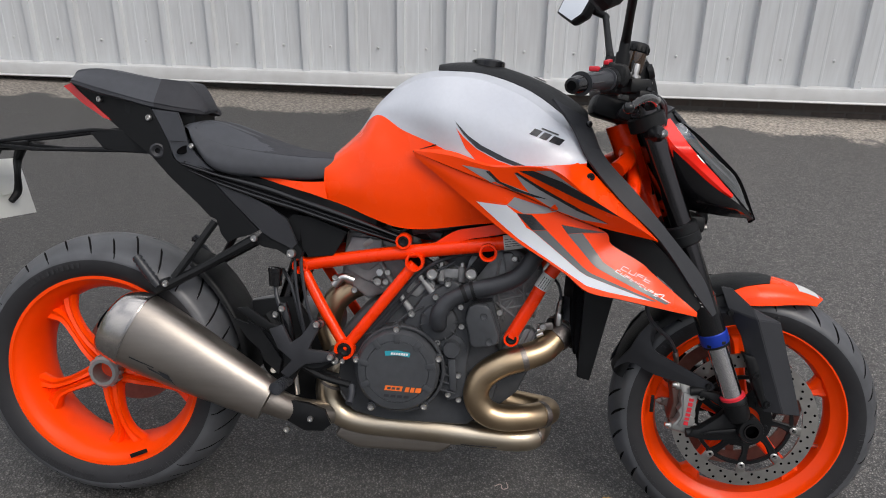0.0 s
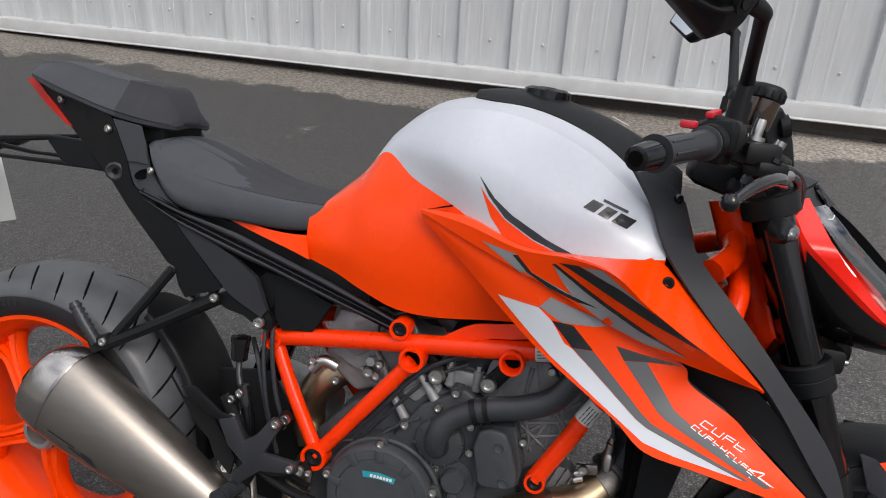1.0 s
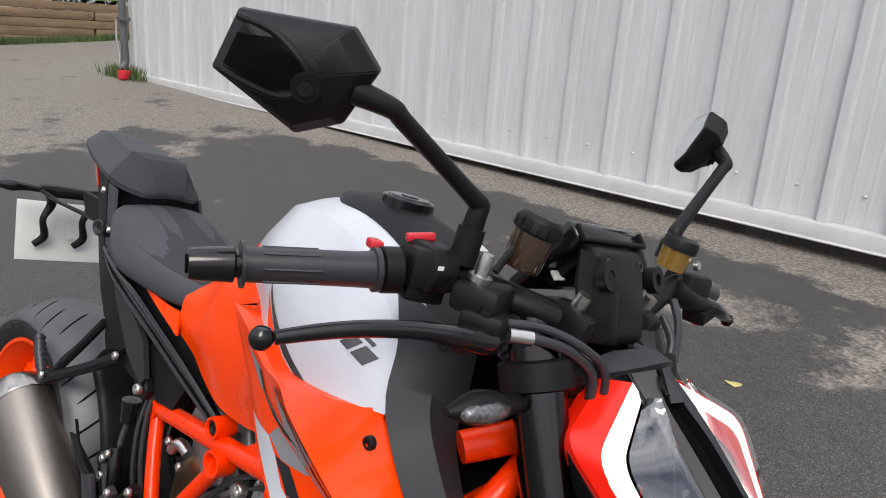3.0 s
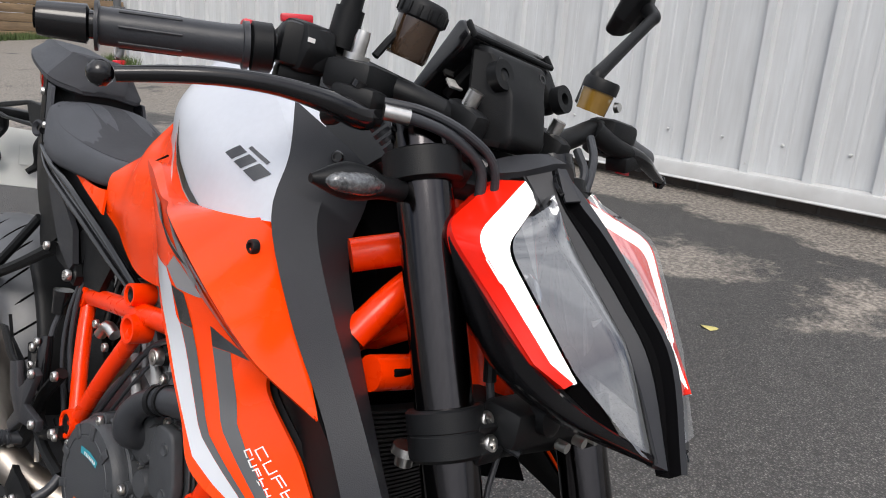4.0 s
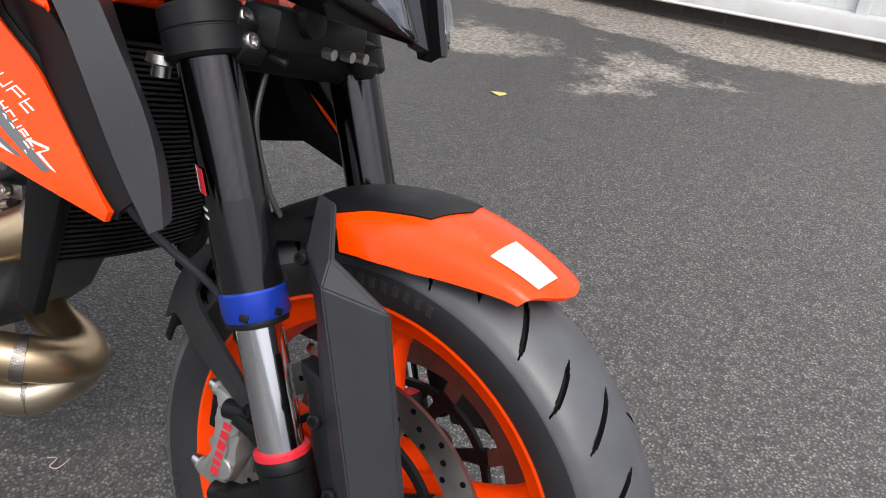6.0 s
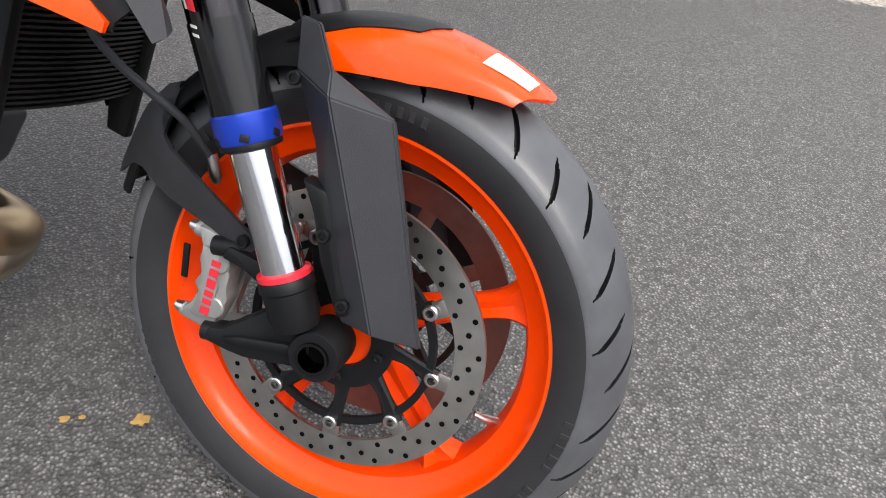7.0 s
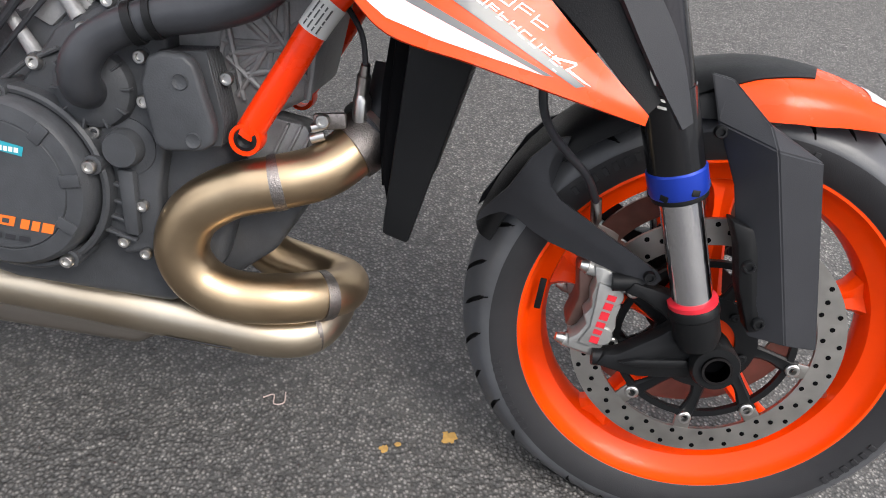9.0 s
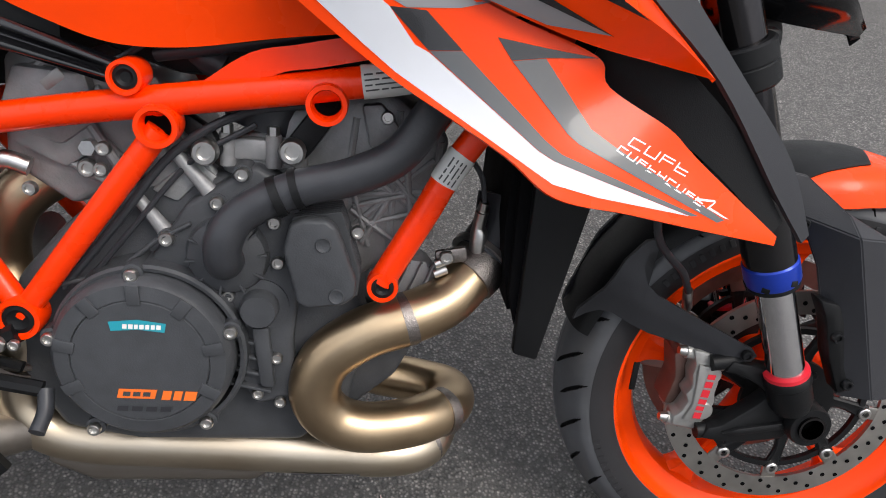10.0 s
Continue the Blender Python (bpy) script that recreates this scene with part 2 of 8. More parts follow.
    grain.inputs["From Min"].default_value, grain.inputs["From Max"].default_value = 0.3, 0.6
    grain.inputs["To Min"].default_value = 0.62
    K.new(no.outputs["Fac"], grain.inputs["Value"])
    K.new(grain.outputs["Result"], dm.inputs[1])
    col = N.new("ShaderNodeMixRGB")
    K.new(dark.outputs["Color"], col.inputs[1])
    K.new(dust.outputs["Color"], col.inputs[2])
    K.new(dm.outputs[0], col.inputs["Fac"])
    # paler towards +x: the soft shade by the machine is put into the colour
    graded = N.new("ShaderNodeMapRange")
    graded.inputs["From Min"].default_value, graded.inputs["From Max"].default_value = 0.8, 2.2
    graded.inputs["To Min"].default_value, graded.inputs["To Max"].default_value = 1.0, 1.75
    K.new(xyz.outputs["X"], graded.inputs["Value"])
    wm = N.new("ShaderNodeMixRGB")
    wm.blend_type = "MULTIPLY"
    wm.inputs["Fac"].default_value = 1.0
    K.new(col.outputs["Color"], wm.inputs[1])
    K.new(graded.outputs["Result"], wm.inputs[2])
    # clumps of darker and paler stones
    clump = N.new("ShaderNodeMapRange")
    clump.inputs["From Min"].default_value, clump.inputs["From Max"].default_value = 0.36, 0.64
    clump.inputs["To Min"].default_value, clump.inputs["To Max"].default_value = 0.66, 1.30
    K.new(no.outputs["Fac"], clump.inputs["Value"])
    cm = N.new("ShaderNodeMixRGB")
    cm.blend_type = "MULTIPLY"
    cm.inputs["Fac"].default_value = 1.0
    K.new(wm.outputs["Color"], cm.inputs[1])
    K.new(clump.outputs["Result"], cm.inputs[2])
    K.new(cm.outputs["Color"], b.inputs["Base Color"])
    ro = N.new("ShaderNodeMapRange")
    ro.inputs["To Min"].default_value, ro.inputs["To Max"].default_value = 0.42, 0.85
    K.new(no.outputs["Fac"], ro.inputs["Value"])
    K.new(ro.outputs["Result"], b.inputs["Roughness"])
    bu = N.new("ShaderNodeBump")
    bu.inputs["Strength"].default_value, bu.inputs["Distance"].default_value = 0.85, 0.0045
    bu.invert = True
    K.new(vo.outputs["Distance"], bu.inputs["Height"])
    bu2 = N.new("ShaderNodeBump")
    bu2.inputs["Strength"].default_value, bu2.inputs["Distance"].default_value = 0.5, 0.006
    K.new(no.outputs["Fac"], bu2.inputs["Height"])
    K.new(bu.outputs["Normal"], bu2.inputs["Normal"])
    K.new(bu2.outputs["Normal"], b.inputs["Normal"])
    return m


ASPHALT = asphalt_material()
CLAD = mat("painted_cladding", (0.61, 0.63, 0.64), 0.42, var=0.05, scale=7, tint=(0.51, 0.52, 0.525), bump=0.05, bscale=40, stretch=(6, 6, 0.5))
TRIM = mat("painted_flashing", (0.56, 0.57, 0.57), 0.42, var=0.06, scale=9, tint=(0.46, 0.46, 0.45))
BRICK = mat("dark_brick", (0.070, 0.058, 0.052), 0.85, var=0.35, scale=30, bump=0.6, bscale=150)
MORTAR = mat("mortar", (0.085, 0.08, 0.075), 0.9, var=0.2, scale=50, bump=0.5, bscale=200)
TIMBER = mat("weathered_timber", (0.22, 0.15, 0.085), 0.75, var=0.35, scale=9, bump=0.4, bscale=60, stretch=(1, 1, 12), tint=(0.11, 0.075, 0.045))
GRASS = mat("grass", (0.075, 0.115, 0.03), 0.7, var=0.35, scale=12, tint=(0.045, 0.07, 0.02))
HEDGE = mat("hedge_leaf", (0.06, 0.085, 0.025), 0.7, var=0.5, scale=6, tint=(0.025, 0.04, 0.012))
PIPE_GREY = mat("grey_downpipe", (0.10, 0.105, 0.11), 0.5, var=0.1)
GALV = mat("galvanised_bracket", (0.45, 0.45, 0.46), 0.45, metal=0.6, var=0.15)
LEAF = mat("fallen_leaf", (0.50, 0.44, 0.16), 0.6, var=0.2, scale=90)
STAIN = mat("yellow_paint_splash", (0.34, 0.20, 0.05), 0.7, var=0.4, scale=120)
THREAD = mat("pale_twig", (0.42, 0.33, 0.30), 0.7, var=0.2)

# ---- mesh tools ----


def part(name, bm, material, parent=None, label="", angle=35, recalc=True):
    """Links a bmesh as one smooth-shaded mesh object with sharp edges kept."""
    while parent and parent.parent and parent.parent.parent:  # thing, part, sub-part and no deeper
        parent = parent.parent
    if recalc:
        bmesh.ops.recalc_face_normals(bm, faces=bm.faces)
    me = bpy.data.meshes.new(name)
    bm.to_mesh(me)
    bm.free()
    me.materials.append(material)
    for p in me.polygons:
        p.use_smooth = True
    me.set_sharp_from_angle(angle=radians(angle))
    ob = new(name, me)
    ob.parent = parent
    if label:
        ob["label"] = label
    return ob


def again(name, ob, m, parent):
    """Another object on the same mesh."""
    while parent and parent.parent and parent.parent.parent:
        parent = parent.parent
    o = new(name, ob.data)
    o.parent = parent
    o.matrix_local = m
    return o


def cr(pts, k):
    """Catmull-Rom curve through the points, k steps between two."""
    p = np.array(pts, float)
    if k <= 1 or len(p) < 3:
        return p
    q = np.vstack([2 * p[0] - p[1], p, 2 * p[-1] - p[-2]])
    out = []
    for i in range(len(p) - 1):
        a, b, c, d = q[i:i + 4]
        for s in range(k):
            t = s / k
            out.append(0.5 * ((2 * b) + (c - a) * t + (2 * a - 5 * b + 4 * c - d) * t * t + (3 * b - a - 3 * c + d) * t ** 3))
    out.append(p[-1])
    return np.array(out)


def grid_faces(bm, rows, wrap=False):
    vs = [[bm.verts.new(Vector(p)) for p in r] for r in rows]
    n = len(rows[0])
    for i in range(len(rows) - 1):
        for j in range(n if wrap else n - 1):
            a, b = vs[i][j], vs[i][(j + 1) % n]
            c, d = vs[i + 1][(j + 1) % n], vs[i + 1][j]
            bm.faces.new((a, b, c, d))
    return vs


def tube(pts, r, n=16, k=6, cap=True, bm=None):
    """A round pipe along a curve; r may be one radius or one for each point."""
    bm = bm or bmesh.new()
    rad = np.full(len(pts), r) if np.isscalar(r) else np.array(r, float)
    path = cr(pts, k)
    rs = cr(np.stack([rad, rad], 1), k)[:, 0]
    d = np.gradient(path, axis=0)
    d /= np.linalg.norm(d, axis=1)[:, None]
    up = Vector((0, 0, 1)) if abs(d[0][2]) < 0.9 else Vector((0, 1, 0))
    u = Vector(d[0]).cross(up).normalized()
    rows = []
    for p, t, q in zip(path, d, rs):
        t = Vector(t)
        u = (u - t * u.dot(t)).normalized()
        w = t.cross(u)
        rows.append([Vector(p) + (u * math.cos(a) + w * math.sin(a)) * q for a in np.linspace(0, 2 * math.pi, n, endpoint=False)])
    vs = grid_faces(bm, rows, True)
    if cap:
        bm.faces.new(vs[0][::-1])
        bm.faces.new(vs[-1])
    return bm


def lathe(prof, m=None, n=64, loop=False, bm=None):
    """Turns a profile of (radius, height) about the local z axis, then places it by m."""
    bm = bm or bmesh.new()
    m = m or Matrix()
    pr = list(prof) + ([prof[0]] if loop else [])
    rows = []
    for r, h in pr:
        rows.append([m @ Vector((r * math.cos(a), r * math.sin(a), h)) for a in np.linspace(0, 2 * math.pi, n, endpoint=False)])
    vs = grid_faces(bm, rows, True)
    if loop:
        bmesh.ops.remove_doubles(bm, verts=bm.verts, dist=1e-6)
    else:
        for end, rev in ((vs[0], True), (vs[-1], False)):
            if pr[0 if rev else -1][0] > 1e-5:
                bm.faces.new(end[::-1] if rev else end)
        bmesh.ops.remove_doubles(bm, verts=bm.verts, dist=1e-6)
    return bm


def prism(pts, y0, y1, bev=0.003, seg=2, bm=None, m=None):
    """A plate with the outline pts in x and z, from y0 to y1, its edges rounded."""
    b = bmesh.new()
    f = b.faces.new([b.verts.new((x, y0, z)) for x, z in pts])
    r = bmesh.ops.extrude_face_region(b, geom=[f])
    for v in r["geom"]:
        if isinstance(v, bmesh.types.BMVert):
            v.co.y = y1
    bmesh.ops.recalc_face_normals(b, faces=b.faces)
    if bev:
        bmesh.ops.bevel(b, geom=list(b.edges), offset=bev, segments=seg, affect="EDGES", profile=0.5, clamp_overlap=True)
    if m:
        b.transform(m)
    return merge(bm, b)


def merge(bm, b):
    if bm is None:
        return b
    me = bpy.data.meshes.new("tmp")
    b.to_mesh(me)
    b.free()
    bm.from_mesh(me)
    bpy.data.meshes.remove(me)
    return bm


def block(c, size, bev=0.003, rot=None, bm=None, seg=2):
    """A box with rounded edges about its centre c."""
    b = bmesh.new()
    m = Matrix.Translation(c) @ (rot or Matrix()) @ Matrix.Diagonal((*size, 1))
    bmesh.ops.create_cube(b, size=1, matrix=m)
    if bev:
        bmesh.ops.bevel(b, geom=list(b.edges), offset=bev, segments=seg, affect="EDGES", profile=0.5, clamp_overlap=True)
    return merge(bm, b)


def sheet(rows, t=0.004, ku=6, kv=6, bm=None):
    """A smooth shell through rows of points, t thick towards its back."""
    bm = bm or bmesh.new()
    a = np.array([cr(r, ku) for r in rows])
    a = np.array([cr(a[:, j], kv) for j in range(a.shape[1])]).transpose(1, 0, 2)
    gu, gv = np.gradient(a, axis=1), np.gradient(a, axis=0)
    nn = np.cross(gu, gv)
    nn /= np.maximum(np.linalg.norm(nn, axis=2), 1e-9)[..., None]
    top = grid_faces(bm, a)
    if t:
        bot = grid_faces(bm, a - nn * t)
        R, C = a.shape[:2]
        ring = [(0, j) for j in range(C)] + [(i, C - 1) for i in range(1, R)] + [(R - 1, j) for j in range(C - 2, -1, -1)] + [(i, 0) for i in range(R - 2, 0, -1)]
        for (i, j), (p, q) in zip(ring, ring[1:] + ring[:1]):
            bm.faces.new((top[i][j], top[p][q], bot[p][q], bot[i][j]))
    return bm


def loft(rings, k=5, cap=True, bm=None, kr=1):
    """A closed body through rings of points."""
    bm = bm or bmesh.new()
    a = []
    for r in rings:
        if kr > 1:
            n = len(r)
            w = cr([*r[-3:], *r, *r[:3]], kr)
            a.append(w[3 * kr:(3 + n) * kr])
        else:
            a.append(np.array(r, float))
    a = np.array(a)
    a = np.array([cr(a[:, j], k) for j in range(a.shape[1])]).transpose(1, 0, 2)
    vs = grid_faces(bm, a, True)
    if cap:
        bm.faces.new(vs[0][::-1])
        bm.faces.new(vs[-1])
    return bm


def refine(b, size):
    for _ in range(6):
        long = [e for e in b.edges if e.calc_length() > size]
        if not long:
            break
        bmesh.ops.subdivide_edges(b, edges=long, cuts=1)
        bmesh.ops.triangulate(b, faces=[f for f in b.faces if len(f.verts) > 3])


def shell(pts, yf, t=0.004, size=0.02, bm=None):
    """A curved plate: outline pts in x and z, its depth from yf(x, z)."""
    b = bmesh.new()
    f = b.faces.new([b.verts.new((x, 0, z)) for x, z in pts])
    bmesh.ops.triangulate(b, faces=[f])
    refine(b, size)
    geo = list(b.faces)
    r = bmesh.ops.extrude_face_region(b, geom=geo)
    for v in [v for v in r["geom"] if isinstance(v, bmesh.types.BMVert)]:
        v.co.y = 1
    for v in b.verts:
        v.co.y = yf(v.co.x, v.co.z) + (t if v.co.y > 0.5 else 0)
    return merge(bm, b)


def tree_of(bm):
    bm.faces.ensure_lookup_table()
    return BVHTree.FromBMesh(bm)


def decal(pts, tree, off=0.0006, size=0.012, bm=None, fall=-0.2):
    """A film laid on a surface from the machine's right-hand side; outline in x and z."""
    b = bmesh.new()
    f = b.faces.new([b.verts.new((x, 0, z)) for x, z in pts])
    bmesh.ops.triangulate(b, faces=[f])
    refine(b, size)
    for v in b.verts:
        hit, nor, _, _ = tree.ray_cast(Vector((v.co.x, -0.8, v.co.z)), Vector((0, 1, 0)), 0.78)
        v.co.y = (hit.y - off) if hit else fall
    return merge(bm, b)


def bar_row(p, q, h, widths, slant=0.25):
    """Outlines of the bars that stand for one line of lettering from p to q."""
    p, q = np.array(p, float), np.array(q, float)
    d = (q - p) / np.linalg.norm(q - p)
    n = np.array((-d[1], d[0]))
    total, at, out = sum(w + 0.35 for w in widths), 0.0, []
    L = np.linalg.norm(q - p)
    for w in widths:
        a, b = p + d * L * at / total, p + d * L * (at + w) / total
        s = d * h * slant
        out.append([tuple(a), tuple(b), tuple(b + n * h + s), tuple(a + n * h + s)])
        at += w + 0.35
    return out


def film(name, outlines, tree, material, parent, label="", off=0.0009, fall=-0.2):
    bm = bmesh.new()
    for o in outlines:
        decal(o, tree, off, bm=bm, fall=fall)
    return part(name, bm, material, parent, label, recalc=False)

# ---- the yard ----


def ground_z(x, y):
    """The yard falls gently from the wall towards the machine."""
    rise = 0.066 - 0.03 * max(-14.0, min(14.0, x)) + 0.074 * (max(-6.0, min(9.0, y)) + 0.08)
    return rise


def build_ground():
    def line(lo, hi, far):
        a = list(np.linspace(lo, hi, 61))
        return [lo - d for d in (far, 300, 120, 50, 22, 10, 4)] + a + [hi + d for d in (4, 10, 22, 50, 120, 300, far)]
    xs, ys = line(-14, 14, 900), line(-6, 9, 900)
    bm = bmesh.new()
    grid_faces(bm, [[(x, y, ground_z(x, y)) for x in xs] for y in ys])
    ob = part("ground", bm, ASPHALT, None, angle=60)
    return tagged(ob, "dark worn asphalt yard with dusty dry patches", "ground", kind="structure")


build_ground()

WALL_Y, RIB = 3.534, 1.0 / 3.0
WALL_L, WALL_R = -7.85, 12.1
WALL_TILT = Matrix.Translation((0, WALL_Y, 0.497)) @ Matrix.Rotation(radians(0.9), 4, "Y")


def build_wall():
    """Profiled steel cladding over a drip flashing and a low brick plinth."""
    w = part("wall_north", block(((WALL_L + WALL_R) / 2, 0.20, 1.35), (WALL_R - WALL_L, 0.2, 2.9), 0.0), TRIM)
    w.matrix_world = WALL_TILT
    tagged(w, "light grey ribbed metal cladding wall of an industrial unit", "wall", kind="structure")
    # one sheet covers three ribs
    prof, s = [], 0.0
    for r in range(3):
        c = RIB * (r + 0.5)
        prof += [(c - 0.032, 0.0), (c - 0.026, -0.038), (c + 0.020, -0.038), (c + 0.030, 0.0)]
        for q in (0.105, 0.195):
            prof += [(c + q - 0.010, 0.0), (c + q - 0.006, -0.0022), (c + q + 0.006, -0.0022), (c + q + 0.010, 0.0)]
    prof = [(0.0, 0.0)] + sorted(prof) + [(1.0, 0.0)]
    prof = [p for p in prof if 0 <= p[0] <= 1.0]
    bm = bmesh.new()
    zs = (0.0, 0.6, 1.4, 2.0, 2.78)
    front = grid_faces(bm, [[(x, y, z) for x, y in prof] for z in zs])
    bm.faces.new([bm.verts.new((prof[0][0], 0.05, 0.0))] + list(front[0]) + [bm.verts.new((prof[-1][0], 0.05, 0.0))])
    first = None
    x = 0.115 - RIB * 0.5 - RIB * 24
    while x < WALL_R - 0.4:
        m = Matrix.Translation((x, 0.05, 0))
        if x > WALL_L - 1.0:
            if first is None:
                first = part("cladding_panel", bm, CLAD, w, angle=20)
                first.matrix_local = m
            else:
                again("cladding_panel", first, m, w)
        x += 1.0
    # drip flashing
    fl = [(0.045, 0.012), (-0.012, 0.004), (-0.018, -0.010), (-0.018, -0.074), (-0.026, -0.084), (-0.022, -0.090), (0.06, -0.086)]
    b = bmesh.new()
    a = [b.verts.new((WALL_L, y, z)) for y, z in fl]
    c = [b.verts.new((WALL_R, y, z)) for y, z in fl]
    for i in range(len(fl)):
        j = (i + 1) % len(fl)
        b.faces.new((a[i], a[j], c[j], c[i]))
    b.faces.new(a[::-1])
    b.faces.new(c)
    part("flashing", b, TRIM, w)
    part("plinth", block(((WALL_L + WALL_R) / 2, 0.20, -0.25), (WALL_R - WALL_L, 0.22, 0.33), 0.0), MORTAR, w)
    return w


wall = build_wall()


def build_surround():
    """Unseen plain walls added behind and beside the camera, kept pale for reflections."""
    for nm, c, s in (("wall_south", (2, -24, 1.6), (60, 0.3, 3.6)), ("wall_east", (34, -4, 1.6), (0.3, 40, 3.6))):
        o = part(nm, block(c, s, 0.0), TRIM)
        tagged(o, "added unseen pale wall closing the yard", "wall", kind="structure")


def build_fence():
    """Timber sleepers holding back a grass bank with a hedge on top."""
    f = new("retaining_fence")
    f.matrix_world = Matrix.Translation((-13.2, 3.2, ground_z(-13.2, 3.2))) @ Matrix.Rotation(radians(90), 4, "Z")
    for i in range(5):
        for j in range(4):
            b = block((-9 + j * 4.8 - (i % 2) * 1.1, random.uniform(-0.01, 0.01), 0.10 + i * 0.155), (4.76, 0.10, 0.148), 0.008)
            part("board", b, TIMBER, f)
    for j in range(6):
        part("post", block((-10 + j * 3.3, -0.09, 0.42), (0.11, 0.09, 0.86), 0.008), TIMBER, f)
    tagged(f, "weathered brown timber sleeper fence beside a grass bank", "fence")
    rng = np.random.default_rng(4)
    me = bpy.data.meshes.new("grass")
    vs, fs = [], []

    def blade(px, py, pz, h, wd):
        a, l = rng.uniform(0, 6.28), rng.uniform(0.1, 0.5) * h
        i = len(vs)
        dx, dy = math.cos(a) * wd, math.sin(a) * wd
        vs.extend([(px - dx, py - dy, pz), (px + dx, py + dy, pz), (px + l * math.sin(a), py + l * math.cos(a), pz + h)])
        fs.append((i, i + 1, i + 2))
    for _ in range(9000):
        px, py = -13.05 + abs(rng.normal(0, 0.10)), rng.uniform(-2, 7.5)
        blade(px, py, ground_z(px, py), rng.uniform(0.04, 0.16), 0.008)
    for _ in range(14000):
        py = rng.uniform(-6, 11)
        px = -13.4 - abs(rng.normal(0, 0.5))
        blade(px, py, ground_z(-13.2, py) + 0.80 + (-13.4 - px) * 0.5, rng.uniform(0.1, 0.3), 0.012)
    for _ in range(700):
        blade(-7.95 + rng.normal(0, 0.25), 3.45 + rng.normal(0, 0.06), ground_z(-7.9, 3.4), rng.uniform(0.05, 0.2), 0.008)
    me.from_pydata(vs, [], fs)
    me.materials.append(GRASS)
    tagged(new("grass", me), "rough green grass along the fence foot and bank", "grass", kind="stuff")
    me = bpy.data.meshes.new("hedge")
    vs, fs = [], []
    for _ in range(26000):
        c = np.array((-14.6 - abs(rng.normal(0, 0.9)), rng.uniform(-8, 12), 0))
        c[2] = ground_z(-13.2, 0) + rng.uniform(0.8, 4.2) + 0.25 * math.sin(c[1] * 2.1)
        u = rng.normal(size=3)
        u /= np.linalg.norm(u)
        v = np.cross(u, rng.normal(size=3))
        v /= np.linalg.norm(v)
        s = rng.uniform(0.04, 0.10)
        i = len(vs)
        vs.extend([tuple(c - u * s), tuple(c + v * s * 0.5), tuple(c + u * s), tuple(c - v * s * 0.5)])
        fs.append((i, i + 1, i + 2, i + 3))
    me.from_pydata(vs, [], fs)
    me.materials.append(HEDGE)
    tagged(new("hedge", me), "dense green hedge above the timber fence", "hedge", kind="stuff")
    bank = bmesh.new()
    grid_faces(bank, [[(-13.3 - d, y, ground_z(-13.2, y) + h) for y in (-12, -4, 4, 14)] for d, h in ((0, 0.75), (1.5, 1.4), (6, 2.2), (40, 2.6))])
    tagged(part("bank", bank, GRASS), "grassy bank behind the timber fence", "ground", kind="structure")


build_surround()
build_fence()


def build_downpipe():
    z = ground_z(WALL_L, 3.4)
    d = new("downpipe")
    d.matrix_world = Matrix.Translation((WALL_L + 0.02, 3.42, z))
    part("pipe", tube([(0, 0, 0.35), (0, 0, 1.4), (0, 0, 4.9)], 0.045, k=1), PIPE_GREY, d)
    part("shoe", tube([(0, 0, 0.36), (0, 0, 0.2), (0.02, -0.06, 0.12)], 0.047, k=4), PIPE_GREY, d)
    part("clip", block((0, 0, 0.72), (0.16, 0.13, 0.05), 0.006), PIPE_GREY, d)
    part("chain", tube([(-0.05, -0.06, 0.72), (-0.03, -0.08, 0.5), (0.0, -0.07, 0.3), (0.02, -0.08, 0.12)], 0.012, n=8), GALV, d, "galvanised chain hanging from the clip")
    tagged(d, "grey plastic downpipe at the end of the cladding wall", "downpipe")
    r = part("marker_block", block((WALL_L + 0.12, 3.36, ground_z(WALL_L, 3.36) + 0.055), (0.15, 0.13, 0.11), 0.02), RED)
    tagged(r, "small bright red plastic block at the wall foot", "marker")


build_downpipe()


def build_litter():
    b = bmesh.new()
    o = [(0.030 * math.cos(a) * (1 + 0.25 * math.sin(3 * a)), 0.020 * math.sin(a) * (1 + 0.2 * math.cos(2 * a)), 0.004 + 0.004 * math.sin(2 * a)) for a in np.linspace(0, 6.283, 14, endpoint=False)]
    c = b.verts.new((0, 0, 0.010))
    ring = [b.verts.new(p) for p in o]
    for i in range(14):
        b.faces.new((c, ring[i], ring[(i + 1) % 14]))
    l = part("leaf", b, LEAF)
    l.location = (0.735, 1.935, ground_z(0.735, 1.935))
    tagged(l, "small pale yellow fallen leaf on the asphalt", "leaf")
    b = tube([(0, 0, 0), (0.015, 0.006, 0.003), (0.02, -0.01, 0.002), (0.034, -0.006, 0.003), (0.03, 0.016, 0.001)], 0.0011, n=6)
    tw = part("twig", b, THREAD)
    tw.location = (0.925, 0.008, ground_z(0.925, 0.008) + 0.002)
    tagged(tw, "tiny pale curled twig lying on the asphalt", "twig")
    rng = np.random.default_rng(9)
    for (px, py), s in (((1.210, 0.000), 0.012), ((1.120, -0.040), 0.008), ((1.138, -0.028), 0.005)):
        b = bmesh.new()
        c = b.verts.new((0, 0, 0))
        ring = [b.verts.new((s * (0.6 + 0.6 * rng.random()) * math.cos(a), s * (0.6 + 0.6 * rng.random()) * math.sin(a), 0)) for a in np.linspace(0, 6.283, 18, endpoint=False)]
        for i in range(18):
            b.faces.new((c, ring[i], ring[(i + 1) % 18]))
        st = part("stain", b, STAIN)
        st.location = (px, py, ground_z(px, py) + 0.0015)
        tagged(st, "small yellow paint splash on the asphalt", "stain", group="paint splashes on the asphalt", kind="structure")


build_litter()

